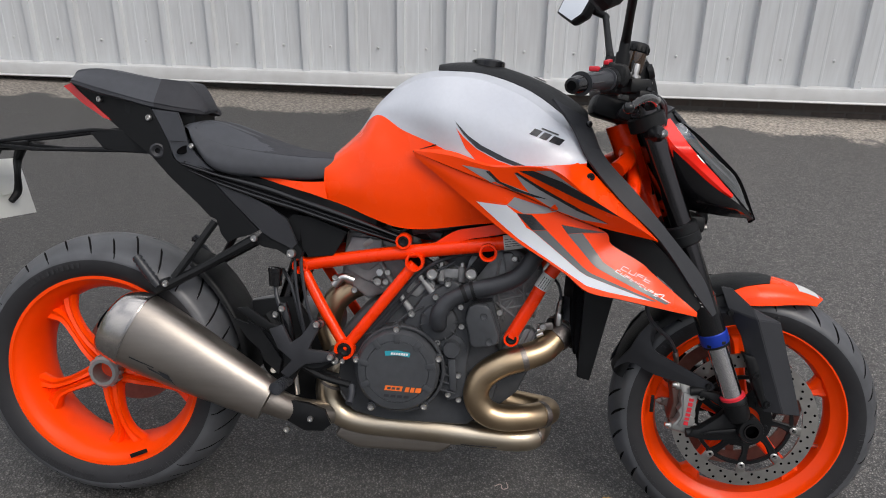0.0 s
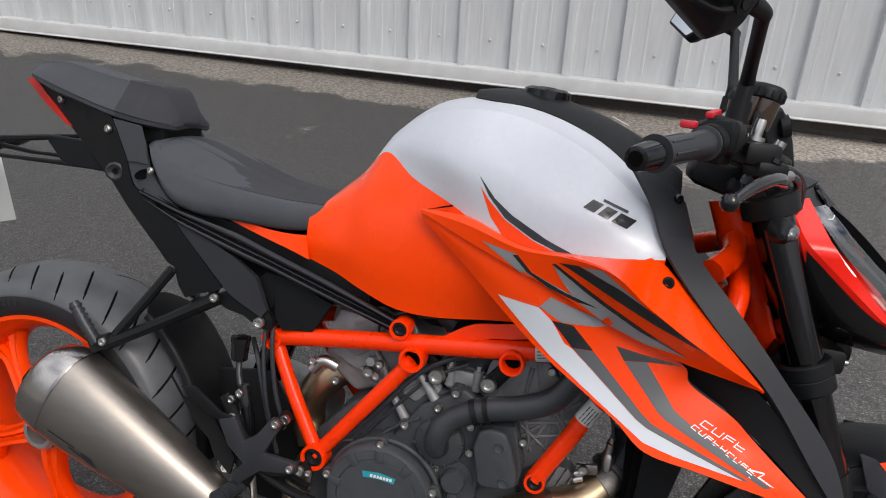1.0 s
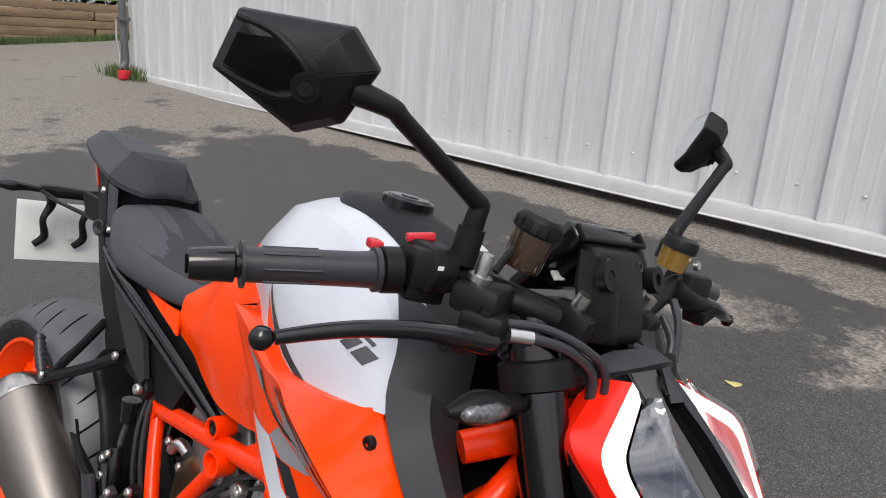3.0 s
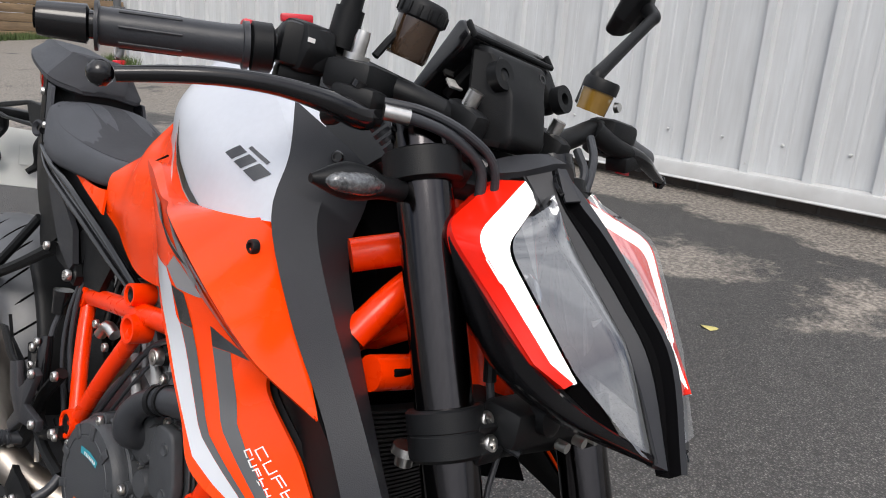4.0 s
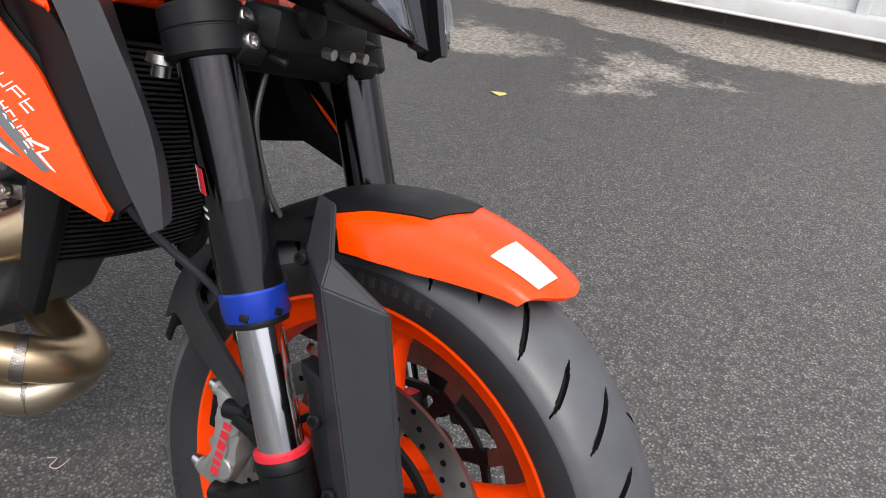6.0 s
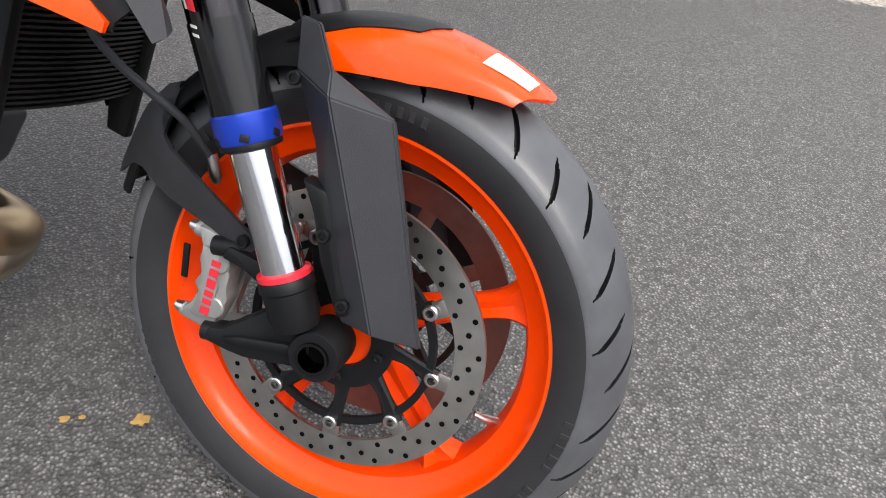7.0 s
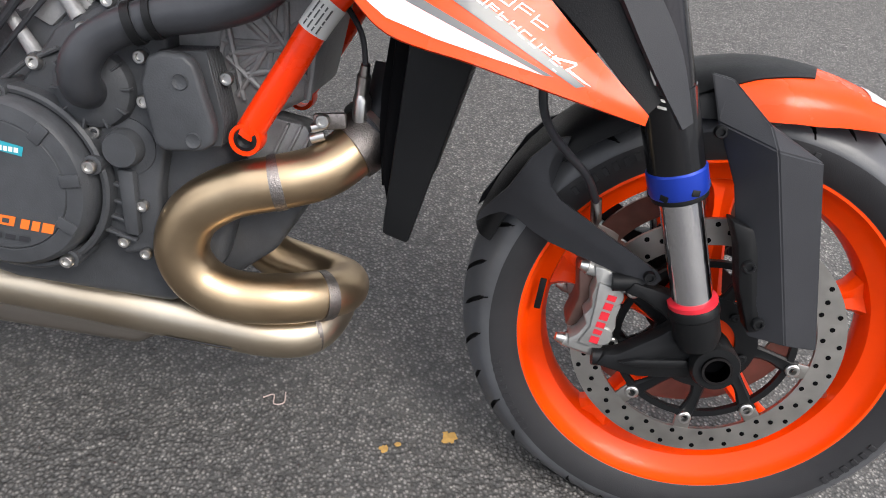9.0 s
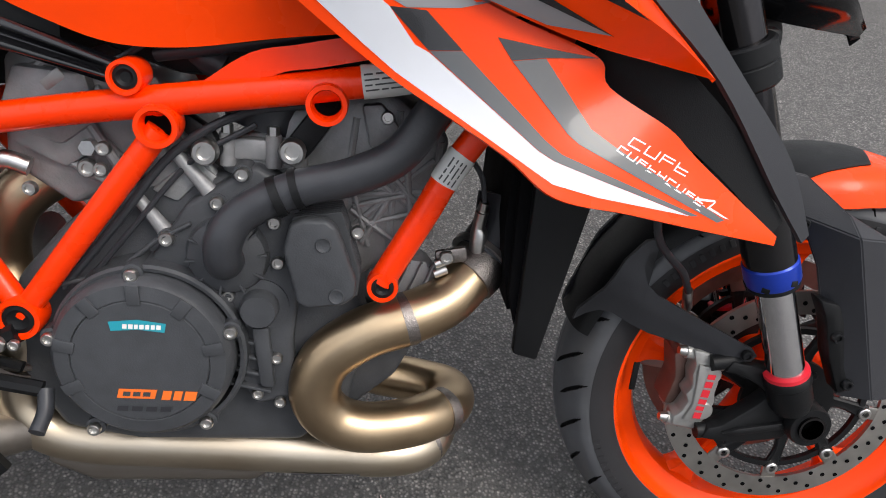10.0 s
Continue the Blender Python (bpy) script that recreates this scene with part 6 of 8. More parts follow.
def build_shrouds():
    """Layered orange radiator shrouds with grey, white and black striping."""
    for s in (-1, 1):
        def R(pts):
            return [(x, (y - 0.006) * -s, z) for x, y, z in pts]
        top = [(.702, -.139, .886), (.78, -.161, .888), (.86, -.189, .867), (.927, -.216, .868), (.985, -.203, .871), (1.030, -.187, .875), (1.060, -.178, .874), (1.136, -.188, .805), (1.213, -.199, .734)]
        rid = [(.702, -.141, .884), (.785, -.172, .878), (.868, -.200, .862), (.940, -.228, .867), (.998, -.256, .862), (1.05, -.250, .826), (1.105, -.243, .793), (1.16, -.233, .764), (1.214, -.200, .732)]
        low = [(.702, -.142, .881), (.80, -.174, .850), (.92, -.206, .815), (.985, -.208, .790), (1.02, -.207, .776), (1.05, -.207, .766), (1.10, -.208, .752), (1.16, -.206, .741), (1.214, -.200, .731)]
        tuck = [(x + 0.004, y + dy, z - 0.003) for (x, y, z), dy in zip(top, (0.004, 0.03, 0.045, 0.05, 0.04, 0.03, 0.010, 0.008, 0.002))]
        wb = sheet([R(low), R(rid), R(top), R(tuck)] if s < 0 else [R(tuck), R(top), R(rid), R(low)], 0.004, 5, 1)
        tw = tree_of(wb)
        fin_t = [(.702, -.138, .880), (.80, -.168, .848), (.92, -.198, .812), (1.03, -.194, .770), (1.110, -.188, .742), (1.126, -.186, .716), (1.186, -.188, .684), (1.210, -.188, .665), (1.235, -.190, .645), (1.309, -.200, .589)]
        fin_b = [(.705, -.138, .870), (.79, -.158, .810), (.876, -.184, .748), (.935, -.197, .709), (.985, -.209, .682), (1.036, -.219, .653), (1.081, -.228, .622), (1.150, -.223, .610), (1.220, -.216, .597), (1.308, -.201, .580)]
        fin_m = [((p[0] + q[0]) / 2, (p[1] + q[1]) / 2 - 0.003 * (0.7 < k < 9), (p[2] + q[2]) / 2) for k, (p, q) in enumerate(zip(fin_t, fin_b))]
        fb = sheet([R(fin_b), R(fin_m), R(fin_t)] if s < 0 else [R(fin_t), R(fin_m), R(fin_b)], 0.006, 6, 6)
        tf = tree_of(fb)
        fin = part("shroud", fb, ORANGE, bike, "glossy orange radiator shroud with grey and white stripes", angle=45)
        back = [[(x, y + 0.012, z) for x, y, z in q] for q in (fin_b, fin_m, fin_t)]
        part("shroud_liner", sheet([R(q) for q in (back if s < 0 else back[::-1])], 0.003, 3, 3), PLASTIC, fin, "black inner face of the shroud", angle=45)
        wing = part("shroud_wing", wb, ORANGE, fin, "glossy orange upper shroud wing", angle=22)
        # dark grey inner panel that frames the shroud
        a = [(0.985, -.125, 1.004), (1.030, -.150, .945), (1.064, -.180, .882), (1.140, -.188, .800), (1.222, -.190, .726), (1.300, -.188, .628), (1.342, -.184, .579)]
        b = [(1.060, -.100, .968), (1.078, -.130, .925), (1.104, -.155, .882), (1.168, -.170, .818), (1.248, -.174, .732), (1.315, -.176, .655), (1.349, -.180, .585)]
        c = [(1.078, -.070, .945), (1.094, -.090, .905), (1.112, -.115, .860), (1.165, -.128, .790), (1.235, -.135, .700), (1.300, -.148, .635), (1.347, -.172, .588)]
        part("shroud_frame", sheet([R(a), R(b), R(c)] if s > 0 else [R(c), R(b), R(a)], 0.005, 5, 1), GREY_PLASTIC, fin, "dark grey plastic shroud frame", angle=40)
        d = [(1.12, -.186, .770), (1.18, -.190, .745), (1.25, -.186, .690), (1.32, -.185, .600)]
        e = [(1.10, -.150, .700), (1.16, -.170, .690), (1.22, -.185, .660), (1.31, -.190, .588)]
        part("shroud_inner", sheet([R(d), R(e)] if s > 0 else [R(e), R(d)], 0.004, 4, 3), PLASTIC, fin, "black inner shroud panel")
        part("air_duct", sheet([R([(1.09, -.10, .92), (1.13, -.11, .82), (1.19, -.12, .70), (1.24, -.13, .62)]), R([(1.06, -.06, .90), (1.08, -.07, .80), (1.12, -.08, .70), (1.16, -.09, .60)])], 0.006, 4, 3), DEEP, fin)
        if s > 0:
            continue
        film("white_stripe", [[(0.842, 0.787), (0.905, 0.7845), (0.926, 0.770), (0.949, 0.741), (0.962, 0.735), (1.062, 0.661), (1.077, 0.653), (1.212, 0.609), (1.120, 0.624), (1.077, 0.634), (0.934, 0.717), (0.904, 0.739), (0.872, 0.766)]], tf, WHITE_DECAL, fin, "white stripe", fall=-.2)
        film("black_stripe", [[(0.926, 0.770), (0.957, 0.769), (0.990, 0.739), (0.961, 0.737)]], tf, BLACK_DECAL, fin)
        film("grey_stripe", [[(0.9615, 0.7365), (0.990, 0.7385), (1.068, 0.670), (1.084, 0.659), (1.221, 0.609), (1.213, 0.609), (1.0775, 0.653), (1.062, 0.6615)]], tf, GREY_DECAL, fin, "grey stripe")
        film("black_stripe", [[(1.019, 0.752), (1.063, 0.746), (1.112, 0.7405), (1.063, 0.738), (1.033, 0.734)]], tf, BLACK_DECAL, fin)
        film("grey_stripe", [[(1.0335, 0.7335), (1.063, 0.7375), (1.110, 0.681), (1.124, 0.672), (1.249, 0.605), (1.241, 0.603), (1.099, 0.668), (1.088, 0.676)]], tf, GREY_DECAL, fin, "grey stripe")
        # two lines of lettering as open bars: a stroke above, one below and one upright to each
        bars = []
        for p, q, h, n in (((1.145, 0.6690), (1.209, 0.6410), 0.0088, 4), ((1.134, 0.6640), (1.224, 0.6160), 0.0066, 9)):
            p, q = np.array(p), np.array(q)
            d = (q - p) / np.linalg.norm(q - p)
            up = np.array((-d[1], d[0])) * h + d * h * 0.35
            wd = np.linalg.norm(q - p) / n
            for k in range(n):
                a = p + d * wd * k
                b, u, e = a + d * wd * 0.78, up / h * 0.0013, d * 0.0014
                kinds = (("l", "t", "b"), ("l", "r", "b"), ("l", "t", "m"), ("l", "m", "b"), ("l", "r", "m"))[k % 5]
                if "l" in kinds:
                    bars.append([tuple(a), tuple(a + e), tuple(a + e + up), tuple(a + up)])
                if "r" in kinds:
                    bars.append([tuple(b - e), tuple(b), tuple(b + up), tuple(b - e + up)])
                for key, v in (("b", 0.0), ("m", 0.45), ("t", 1.0)):
                    if key in kinds:
                        w = up * v - (u if v == 1.0 else 0 * u)
                        bars.append([tuple(a + e + w), tuple(b - e * ("r" in kinds) + w), tuple(b - e * ("r" in kinds) + w + u), tuple(a + e + w + u)])
        bars.append([(1.216, 0.6250), (1.238, 0.6225), (1.239, 0.6205), (1.217, 0.6230)])
        bars.append([(1.237, 0.6205), (1.239, 0.6205), (1.232, 0.6160), (1.229, 0.6160)])
        bars.append([(1.229, 0.6160), (1.233, 0.6165), (1.254, 0.6055), (1.247, 0.6075)])
        bars.append([(1.224, 0.6185), (1.227, 0.6180), (1.222, 0.6130), (1.218, 0.6150)])
        film("lettering", bars, tf, WHITE_INK, fin, "white lettering bars")
        film("grey_flash", [[(0.842, 0.7925), (0.914, 0.7855), (0.920, 0.803), (0.950, 0.795), (0.948, 0.786), (1.012, 0.780), (0.985, 0.773), (0.940, 0.7700), (0.906, 0.786)]], tf, LIGHT_GREY_DECAL, fin, "light grey lightning flash")
        film("grey_flash", [[(0.807, 0.861), (0.862, 0.854), (0.882, 0.835), (0.954, 0.813), (0.931, 0.813), (0.877, 0.826), (0.851, 0.839)]], tw, LIGHT_GREY_DECAL, wing)
        film("black_flash", [[(0.857, 0.852), (0.865, 0.853), (0.888, 0.833), (0.935, 0.817), (0.986, 0.804), (0.959, 0.806), (0.916, 0.817), (0.881, 0.832)]], tw, BLACK_DECAL, wing, off=0.0014)
        film("grey_flash", [[(0.917, 0.851), (0.966, 0.826), (1.044, 0.788), (1.111, 0.762), (1.057, 0.766), (0.999, 0.784), (0.955, 0.808), (0.933, 0.831)]], tw, LIGHT_GREY_DECAL, wing)
        film("black_flash", [[(0.915, 0.853), (0.921, 0.854), (0.970, 0.828), (1.048, 0.790), (1.113, 0.761), (1.045, 0.785), (0.967, 0.823)]], tw, BLACK_DECAL, wing, off=0.0014)
        film("grey_flash", [[(0.957, 0.860), (0.985, 0.863), (1.049, 0.823), (1.135, 0.776), (1.066, 0.814), (1.010, 0.841)]], tw, LIGHT_GREY_DECAL, wing, off=0.0010)
        film("black_flash", [[(0.925, 0.857), (0.952, 0.860), (1.008, 0.843), (1.064, 0.816), (1.133, 0.777), (1.059, 0.803), (0.992, 0.831), (0.940, 0.852)]], tw, BLACK_DECAL, wing, off=0.0016)
        bolt(1.070, -0.203, 0.853, wing, 1.3, material=PLASTIC)
        bolt(1.066, -0.121, 0.958, fin, 1.1, material=GLOSS_BLACK, rot=Matrix.Rotation(radians(35), 4, "Z"))
        ic = bmesh.new()
        for r in (0.004, 0.008, 0.012):
            for a0 in (30, 210):
                q = [Vector((1.135 + r * math.cos(radians(t)), -0.1865, 0.812 + r * math.sin(radians(t)))) for t in range(a0 - 60, a0 + 61, 15)]
                tube(q, 0.0006, n=6, k=1, bm=ic)
        part("keyless_symbol", ic, DEEP, fin)


build_shrouds()


def build_seat():
    # rider's seat: wide saddle, dished
    S = [(0.150, 0.055, .903, .908, .896), (0.182, 0.092, .908, .919, .900), (0.200, 0.106, .893, .922, .868), (0.240, 0.117, .856, .918, .821), (0.290, 0.120, .846, .904, .805), (0.350, 0.119, .846, .884, .803), (0.410, 0.115, .848, .868, .802), (0.470, 0.108, .848, .862, .803), (0.520, 0.094, .850, .860, .814), (0.550, 0.076, .858, .866, .850)]
    rings = []
    for x, w, zm, zt, zb in S:
        rings.append([(x, -w * 0.84, zb), (x, -w, zb + (zm - zb) * 0.35), (x, -w * 0.965, zm - 0.003), (x, -w * 0.84, zm + (zt - zm) * 0.42), (x, -w * 0.5, zt - 0.003), (x, 0, zt), (x, w * 0.5, zt - 0.003), (x, w * 0.84, zm + (zt - zm) * 0.42), (x, w * 0.965, zm - 0.003), (x, w, zb + (zm - zb) * 0.35), (x, w * 0.84, zb), (x, 0, zb + 0.004)])
    st = part("rider_seat", loft(rings, 6, kr=4), SEAT, bike, "black two-tone rider seat", angle=60)
    rows = []
    for v in np.linspace(-1, 1, 13):
        rows.append([(x, v * w * 0.86, np.interp(abs(v) * 0.86, (0, 0.5, 0.84, 0.965), (zt, zt - 0.003, zm + (zt - zm) * 0.42, zm - 0.003)) + 0.0016) for x, w, zm, zt, zb in S[2:9]])
    part("seat_top", sheet(rows, 0.002, 4, 2), SEAT_TOP, st, "darker suede-like seat top")
    # pillion pad
    S = [(-0.128, 0.028, .998, 1.004, .992), (-0.106, 0.050, 1.000, 1.022, .986), (-0.045, 0.066, .990, 1.027, .969), (0.020, 0.076, .976, 1.018, .957), (0.085, 0.081, .964, 1.010, .943), (0.140, 0.081, .957, 1.006, .936), (0.168, 0.075, .953, 1.001, .934), (0.196, 0.062, .948, .964, .933), (0.204, 0.052, .941, .946, .935)]

    def pad_ring(x, w, zm, zt, zb, g=0.0):
        w, zt = w + g, zt + g
        return [(x, -w * 0.88, zb - g), (x, -w, zb * 0.45 + zm * 0.55), (x, -w * 0.97, zm), (x, -w * 0.56, zt - 0.005), (x, -w * 0.50, zt), (x, 0, zt + 0.001), (x, w * 0.50, zt), (x, w * 0.56, zt - 0.005), (x, w * 0.97, zm), (x, w, zb * 0.45 + zm * 0.55), (x, w * 0.88, zb - g), (x, 0, zb + 0.004)]
    pd = part("pillion_seat", loft([pad_ring(*q) for q in S], 5, kr=2), SEAT, bike, "dark grey angular pillion pad", angle=24)
    part("pad_nose", loft([pad_ring(*q, 0.0012) for q in [(0.100, 0.081, .962, 1.009, .941)] + S[5:]], 5, kr=2), SEAT_TOP, pd, "darker suede-like pad nose", angle=24)
    part("pad_base", loft([[(x, y * w, z) for y, z in ((-1, z0), (-1, z1), (1, z1), (1, z0))] for x, w, z0, z1 in ((0.02, 0.060, .930, .962), (0.10, 0.066, .915, .948), (0.185, 0.058, .905, .938))], 2), PLASTIC, pd)
    return st


build_seat()


def build_hanger():
    """Cast footrest hanger, its heel guard and a filler plate for the swingarm behind them."""
    hg = part("footrest_hanger", prism([(0.400, 0.476), (0.431, 0.487), (0.451, 0.447), (0.473, 0.464), (0.499, 0.502), (0.518, 0.495), (0.490, 0.434), (0.550, 0.431), (0.551, 0.412), (0.484, 0.400), (0.445, 0.365), (0.428, 0.377), (0.453, 0.407), (0.421, 0.432)], -0.172, -0.160, 0.003), GREY_PLASTIC, bike, "dark cast footrest hanger")
    for x, z in ((0.508, 0.494), (0.541, 0.422)):
        bolt(x, -0.173, z, hg, 1.2)
    part("heel_guard", prism([(0.326, 0.517), (0.352, 0.522), (0.405, 0.488), (0.426, 0.485), (0.421, 0.469), (0.377, 0.480)], -0.171, -0.165, 0.002), PLASTIC, hg, "black heel guard")
    # added dark plate that blocks the view through to the ground
    part("swingarm_filler", prism([(0.313, 0.500), (0.420, 0.520), (0.502, 0.400), (0.520, 0.330), (0.500, 0.262), (0.403, 0.262), (0.345, 0.337)], -0.034, -0.020, 0.004), PLASTIC, bike, "black filler plate where the swingarm lies")


build_hanger()


def build_tail():
    for s in (-1, 1):
        def yb(x, z):
            return s * float(np.interp(x, (-0.15, -0.05, 0.088, 0.20, 0.27, 0.35, 0.70), (0.014, 0.036, 0.078, 0.103, 0.110, 0.113, 0.118)))
        o = [(-0.146, 0.981), (-0.091, 0.942), (-0.022, 0.908), (0.040, 0.868), (0.092, 0.835), (0.141, 0.790), (0.210, 0.737), (0.241, 0.708), (0.256, 0.703), (0.267, 0.672), (0.283, 0.652), (0.300, 0.662), (0.338, 0.674), (0.356, 0.685), (0.295, 0.742), (0.252, 0.783), (0.208, 0.807), (0.168, 0.820), (0.149, 0.833), (0.134, 0.872), (0.106, 0.919), (0.090, 0.943), (0.009, 0.961), (-0.068, 0.977), (-0.130, 0.994)]
        t = part("tail_panel", shell(o, yb, -0.010 * s, 0.02), PLASTIC, bike, "matt black tail side panel", angle=40)
        part("tail_trim", shell([(0.089, 0.941), (0.160, 0.936), (0.175, 0.902), (0.186, 0.870), (0.208, 0.844), (0.233, 0.821), (0.264, 0.803), (0.208, 0.810), (0.168, 0.820), (0.152, 0.834), (0.135, 0.873), (0.107, 0.918)], lambda x, z: yb(x, z) - 0.002 * s, -0.006 * s, 0.02), SEAT, t, "dark grey trim below the seat")
        part("trim_joint", tube([(0.136, yb(0.136, 0) * 1.02, 0.8715), (0.160, yb(0.16, 0) * 1.02, 0.8722), (0.184, yb(0.184, 0) * 1.02, 0.872)], 0.0008, n=6), PLASTIC, t)
        part("grab_slot", lathe([(0, 0.001), (0.010, 0.0012), (0.012, 0.0018), (0.0135, 0.0), (0, -0.003)], Matrix.Translation((0.176, yb(0.176, 0.855), 0.854)) @ Matrix.Rotation(radians(-14 * s), 4, "Z") @ Matrix.Rotation(radians(90 * -s), 4, "X") @ Matrix.Rotation(radians(26 * -s), 4, "Z") @ Matrix.Diagonal((1.25, 0.62, 1, 1)), 24), DEEP, t)
        part("grab_lug", lathe([(0.006, 0), (0.016, 0), (0.017, 0.006), (0.013, 0.008), (0.006, 0.004)], Matrix.Translation((0.108, yb(0.108, 0.85), 0.848)) @ Matrix.Rotation(radians(-18 * s), 4, "Z") @ Matrix.Rotation(radians(90 * -s), 4, "X"), 24, loop=True), GREY_PLASTIC, t)
        part("tail_lamp", shell([(-0.152, 0.983), (-0.130, 0.991), (-0.104, 0.970), (-0.020, 0.910), (-0.040, 0.914), (-0.100, 0.946)], lambda x, z: yb(x, z) + s * 0.003, -0.008 * s, 0.03), RED_LENS, t, "red tail lamp strip")
        # seat rail: a long moulding with two ridges and a groove between them
        up = [(0.168, 0.826), (0.220, 0.816), (0.263, 0.807), (0.328, 0.796), (0.386, 0.783), (0.443, 0.766), (0.557, 0.734), (0.680, 0.694)]
        lo = [(0.190, 0.806), (0.225, 0.794), (0.264, 0.779), (0.330, 0.759), (0.393, 0.742), (0.445, 0.731), (0.550, 0.703), (0.672, 0.677)]
        rows = []
        for q, dy in ((0.0, 0.000), (0.10, 0.004), (0.26, 0.005), (0.40, -0.003), (0.58, -0.004), (0.70, 0.004), (0.86, 0.005), (1.0, -0.004)):
            rows.append([(a[0] + (b[0] - a[0]) * q, yb(a[0], 0) + s * dy, a[1] + (b[1] - a[1]) * q) for a, b in zip(up, lo)])
        part("seat_rail", sheet(rows if s > 0 else rows[::-1], 0.010, 3, 3), GLOSS_BLACK, t, "black ridged seat rail moulding", angle=50)
        # black sheet paints the hollow's shade under the rail, cast subframe strut across it
        part("rail_shade", shell([(0.245, 0.790), (0.330, 0.766), (0.440, 0.738), (0.455, 0.640), (0.400, 0.640), (0.350, 0.690), (0.295, 0.744)], lambda x, z: yb(x, z) - 0.014 * s, -0.004 * s, 0.05), DEEP, t)
        part("subframe_strut", shell([(0.251, 0.786), (0.329, 0.762), (0.376, 0.742), (0.419, 0.715), (0.444, 0.662), (0.434, 0.648), (0.385, 0.669), (0.365, 0.681), (0.300, 0.740)], lambda x, z: yb(x, z) + s * (0.001 - 0.05 * max(0.0, z - 0.735 + 0.35 * (x - 0.34))), -0.01 * s, 0.02), GREY_PLASTIC, t, "dark grey cast subframe strut", angle=25)
        part("strut_foot", shell([(0.342, 0.660), (0.365, 0.683), (0.385, 0.671), (0.444, 0.660), (0.456, 0.643), (0.450, 0.625), (0.427, 0.628), (0.398, 0.643), (0.363, 0.648)], lambda x, z: yb(x, z) - 0.004 * s, -0.012 * s, 0.03), PLASTIC, t)
        part("side_cover", shell([(0.416, 0.710), (0.431, 0.725), (0.474, 0.720), (0.555, 0.692), (0.529, 0.654), (0.524, 0.637), (0.468, 0.629), (0.453, 0.649), (0.428, 0.689)], lambda x, z: s * (0.098 + 0.06 * min(0.04, abs(x - 0.49))), -0.012 * s, 0.03), PLASTIC, t)
        if s < 0:
            turn_b = Matrix.Rotation(radians(-17), 4, "Z")
            bolt(-0.051, -0.037, 0.957, t, 1.2, rot=turn_b)
            bolt(0.088, -0.079, 0.921, t, 1.2, rot=turn_b)
            bolt(0.199, -0.106, 0.864, t, 1.0, rot=turn_b)
            bolt(0.432, -0.112, 0.638, t, 1.7)
        # pillion footrest bracket
        br = tube([(0.349, s * 0.112, 0.665), (0.25, s * 0.133, 0.604), (0.160, s * 0.155, 0.552)], [0.0125, 0.0105, 0.0115], n=8)
        tube([(0.253, s * 0.108, 0.698), (0.215, s * 0.128, 0.635), (0.175, s * 0.150, 0.570)], 0.0090, n=8, bm=br)
        f = part("footrest_bracket", br, PLASTIC, bike, "black pillion footrest bracket")
        part("pivot", block((0.150, s * 0.152, 0.552), (0.045, 0.024, 0.026), 0.006, Matrix.Rotation(radians(-28), 4, "Y")), PLASTIC, f)
        pg = part("pillion_peg", tube([(0.090, s * 0.155, 0.615), (0.115, s * 0.158, 0.585), (0.143, s * 0.158, 0.552)], [0.009, 0.010, 0.009], n=12), HOSE, f, "ribbed black rubber pillion peg")
        for i in range(6):
            k = i / 6
            p = Vector((0.093, s * 0.155, 0.611)).lerp(Vector((0.135, s * 0.158, 0.560)), k)
            part("peg_rib", tube([p, p + Vector((0.003, 0, -0.0036))], 0.0115, n=12, k=1), HOSE, pg)
        if s < 0:
            bolt(0.349, -0.122, 0.668, f, 1.3)
            bolt(0.163, -0.165, 0.560, f, 1.2)
    core = loft([[(x, -w, z0), (x, -w, z1), (x, w, z1), (x, w, z0)] for x, w, z0, z1 in ((-0.13, 0.010, .975, .992), (-0.05, 0.028, .925, .975), (0.04, 0.052, .875, .950), (0.13, 0.080, .810, .925), (0.22, 0.092, .745, .850), (0.34, 0.098, .700, .800), (0.46, 0.100, .735, .795), (0.62, 0.100, .690, .740))], 3)
    part("tail_core", core, PLASTIC, bike)
    # plate holder
    ph = bmesh.new()
    for s in (-1, 1):
        y = sorted((s * 0.056, s * 0.046))
        for pts in ([(-0.30, 0.850), (-0.208, 0.868), (-0.062, 0.890), (-0.021, 0.890), (-0.030, 0.880), (-0.069, 0.880), (-0.187, 0.859), (-0.30, 0.842)],
                    [(-0.30, 0.842), (-0.188, 0.837), (-0.036, 0.845), (0.02, 0.838), (-0.209, 0.829), (-0.30, 0.832)],
                    [(-0.069, 0.880), (-0.021, 0.890), (0.085, 0.888), (0.185, 0.838), (-0.010, 0.838), (-0.036, 0.845)]):
            prism(pts, *y, 0.0025, 1, bm=ph)
    prism([(-0.02, 0.885), (0.085, 0.884), (0.17, 0.842), (0.0, 0.842)], -0.046, 0.046, 0.004, bm=ph)
    block((-0.315, 0.01, 0.836), (0.06, 0.11, 0.022), 0.006, bm=ph)
    h = part("plate_holder", ph, PLASTIC, bike, "black cut-out number plate holder")
    for y in (-0.02, 0.075):
        part("holder_arm", tube([(-0.325, y, 0.83), (-0.345, y + 0.012, 0.795), (-0.335, y - 0.005, 0.76), (-0.345, y + 0.008, 0.715), (-0.350, y - 0.012, 0.690)], [0.014, 0.011, 0.008, 0.010, 0.008], n=10), PLASTIC, h)
    tilt = Matrix.Rotation(radians(-18), 4, "Y")
    pl = part("number_plate", block((-0.372, 0.045, 0.722), (0.003, 0.23, 0.150), 0.001, tilt), PLATE, h, "white registration plate with blank bars")
    bb = bmesh.new()
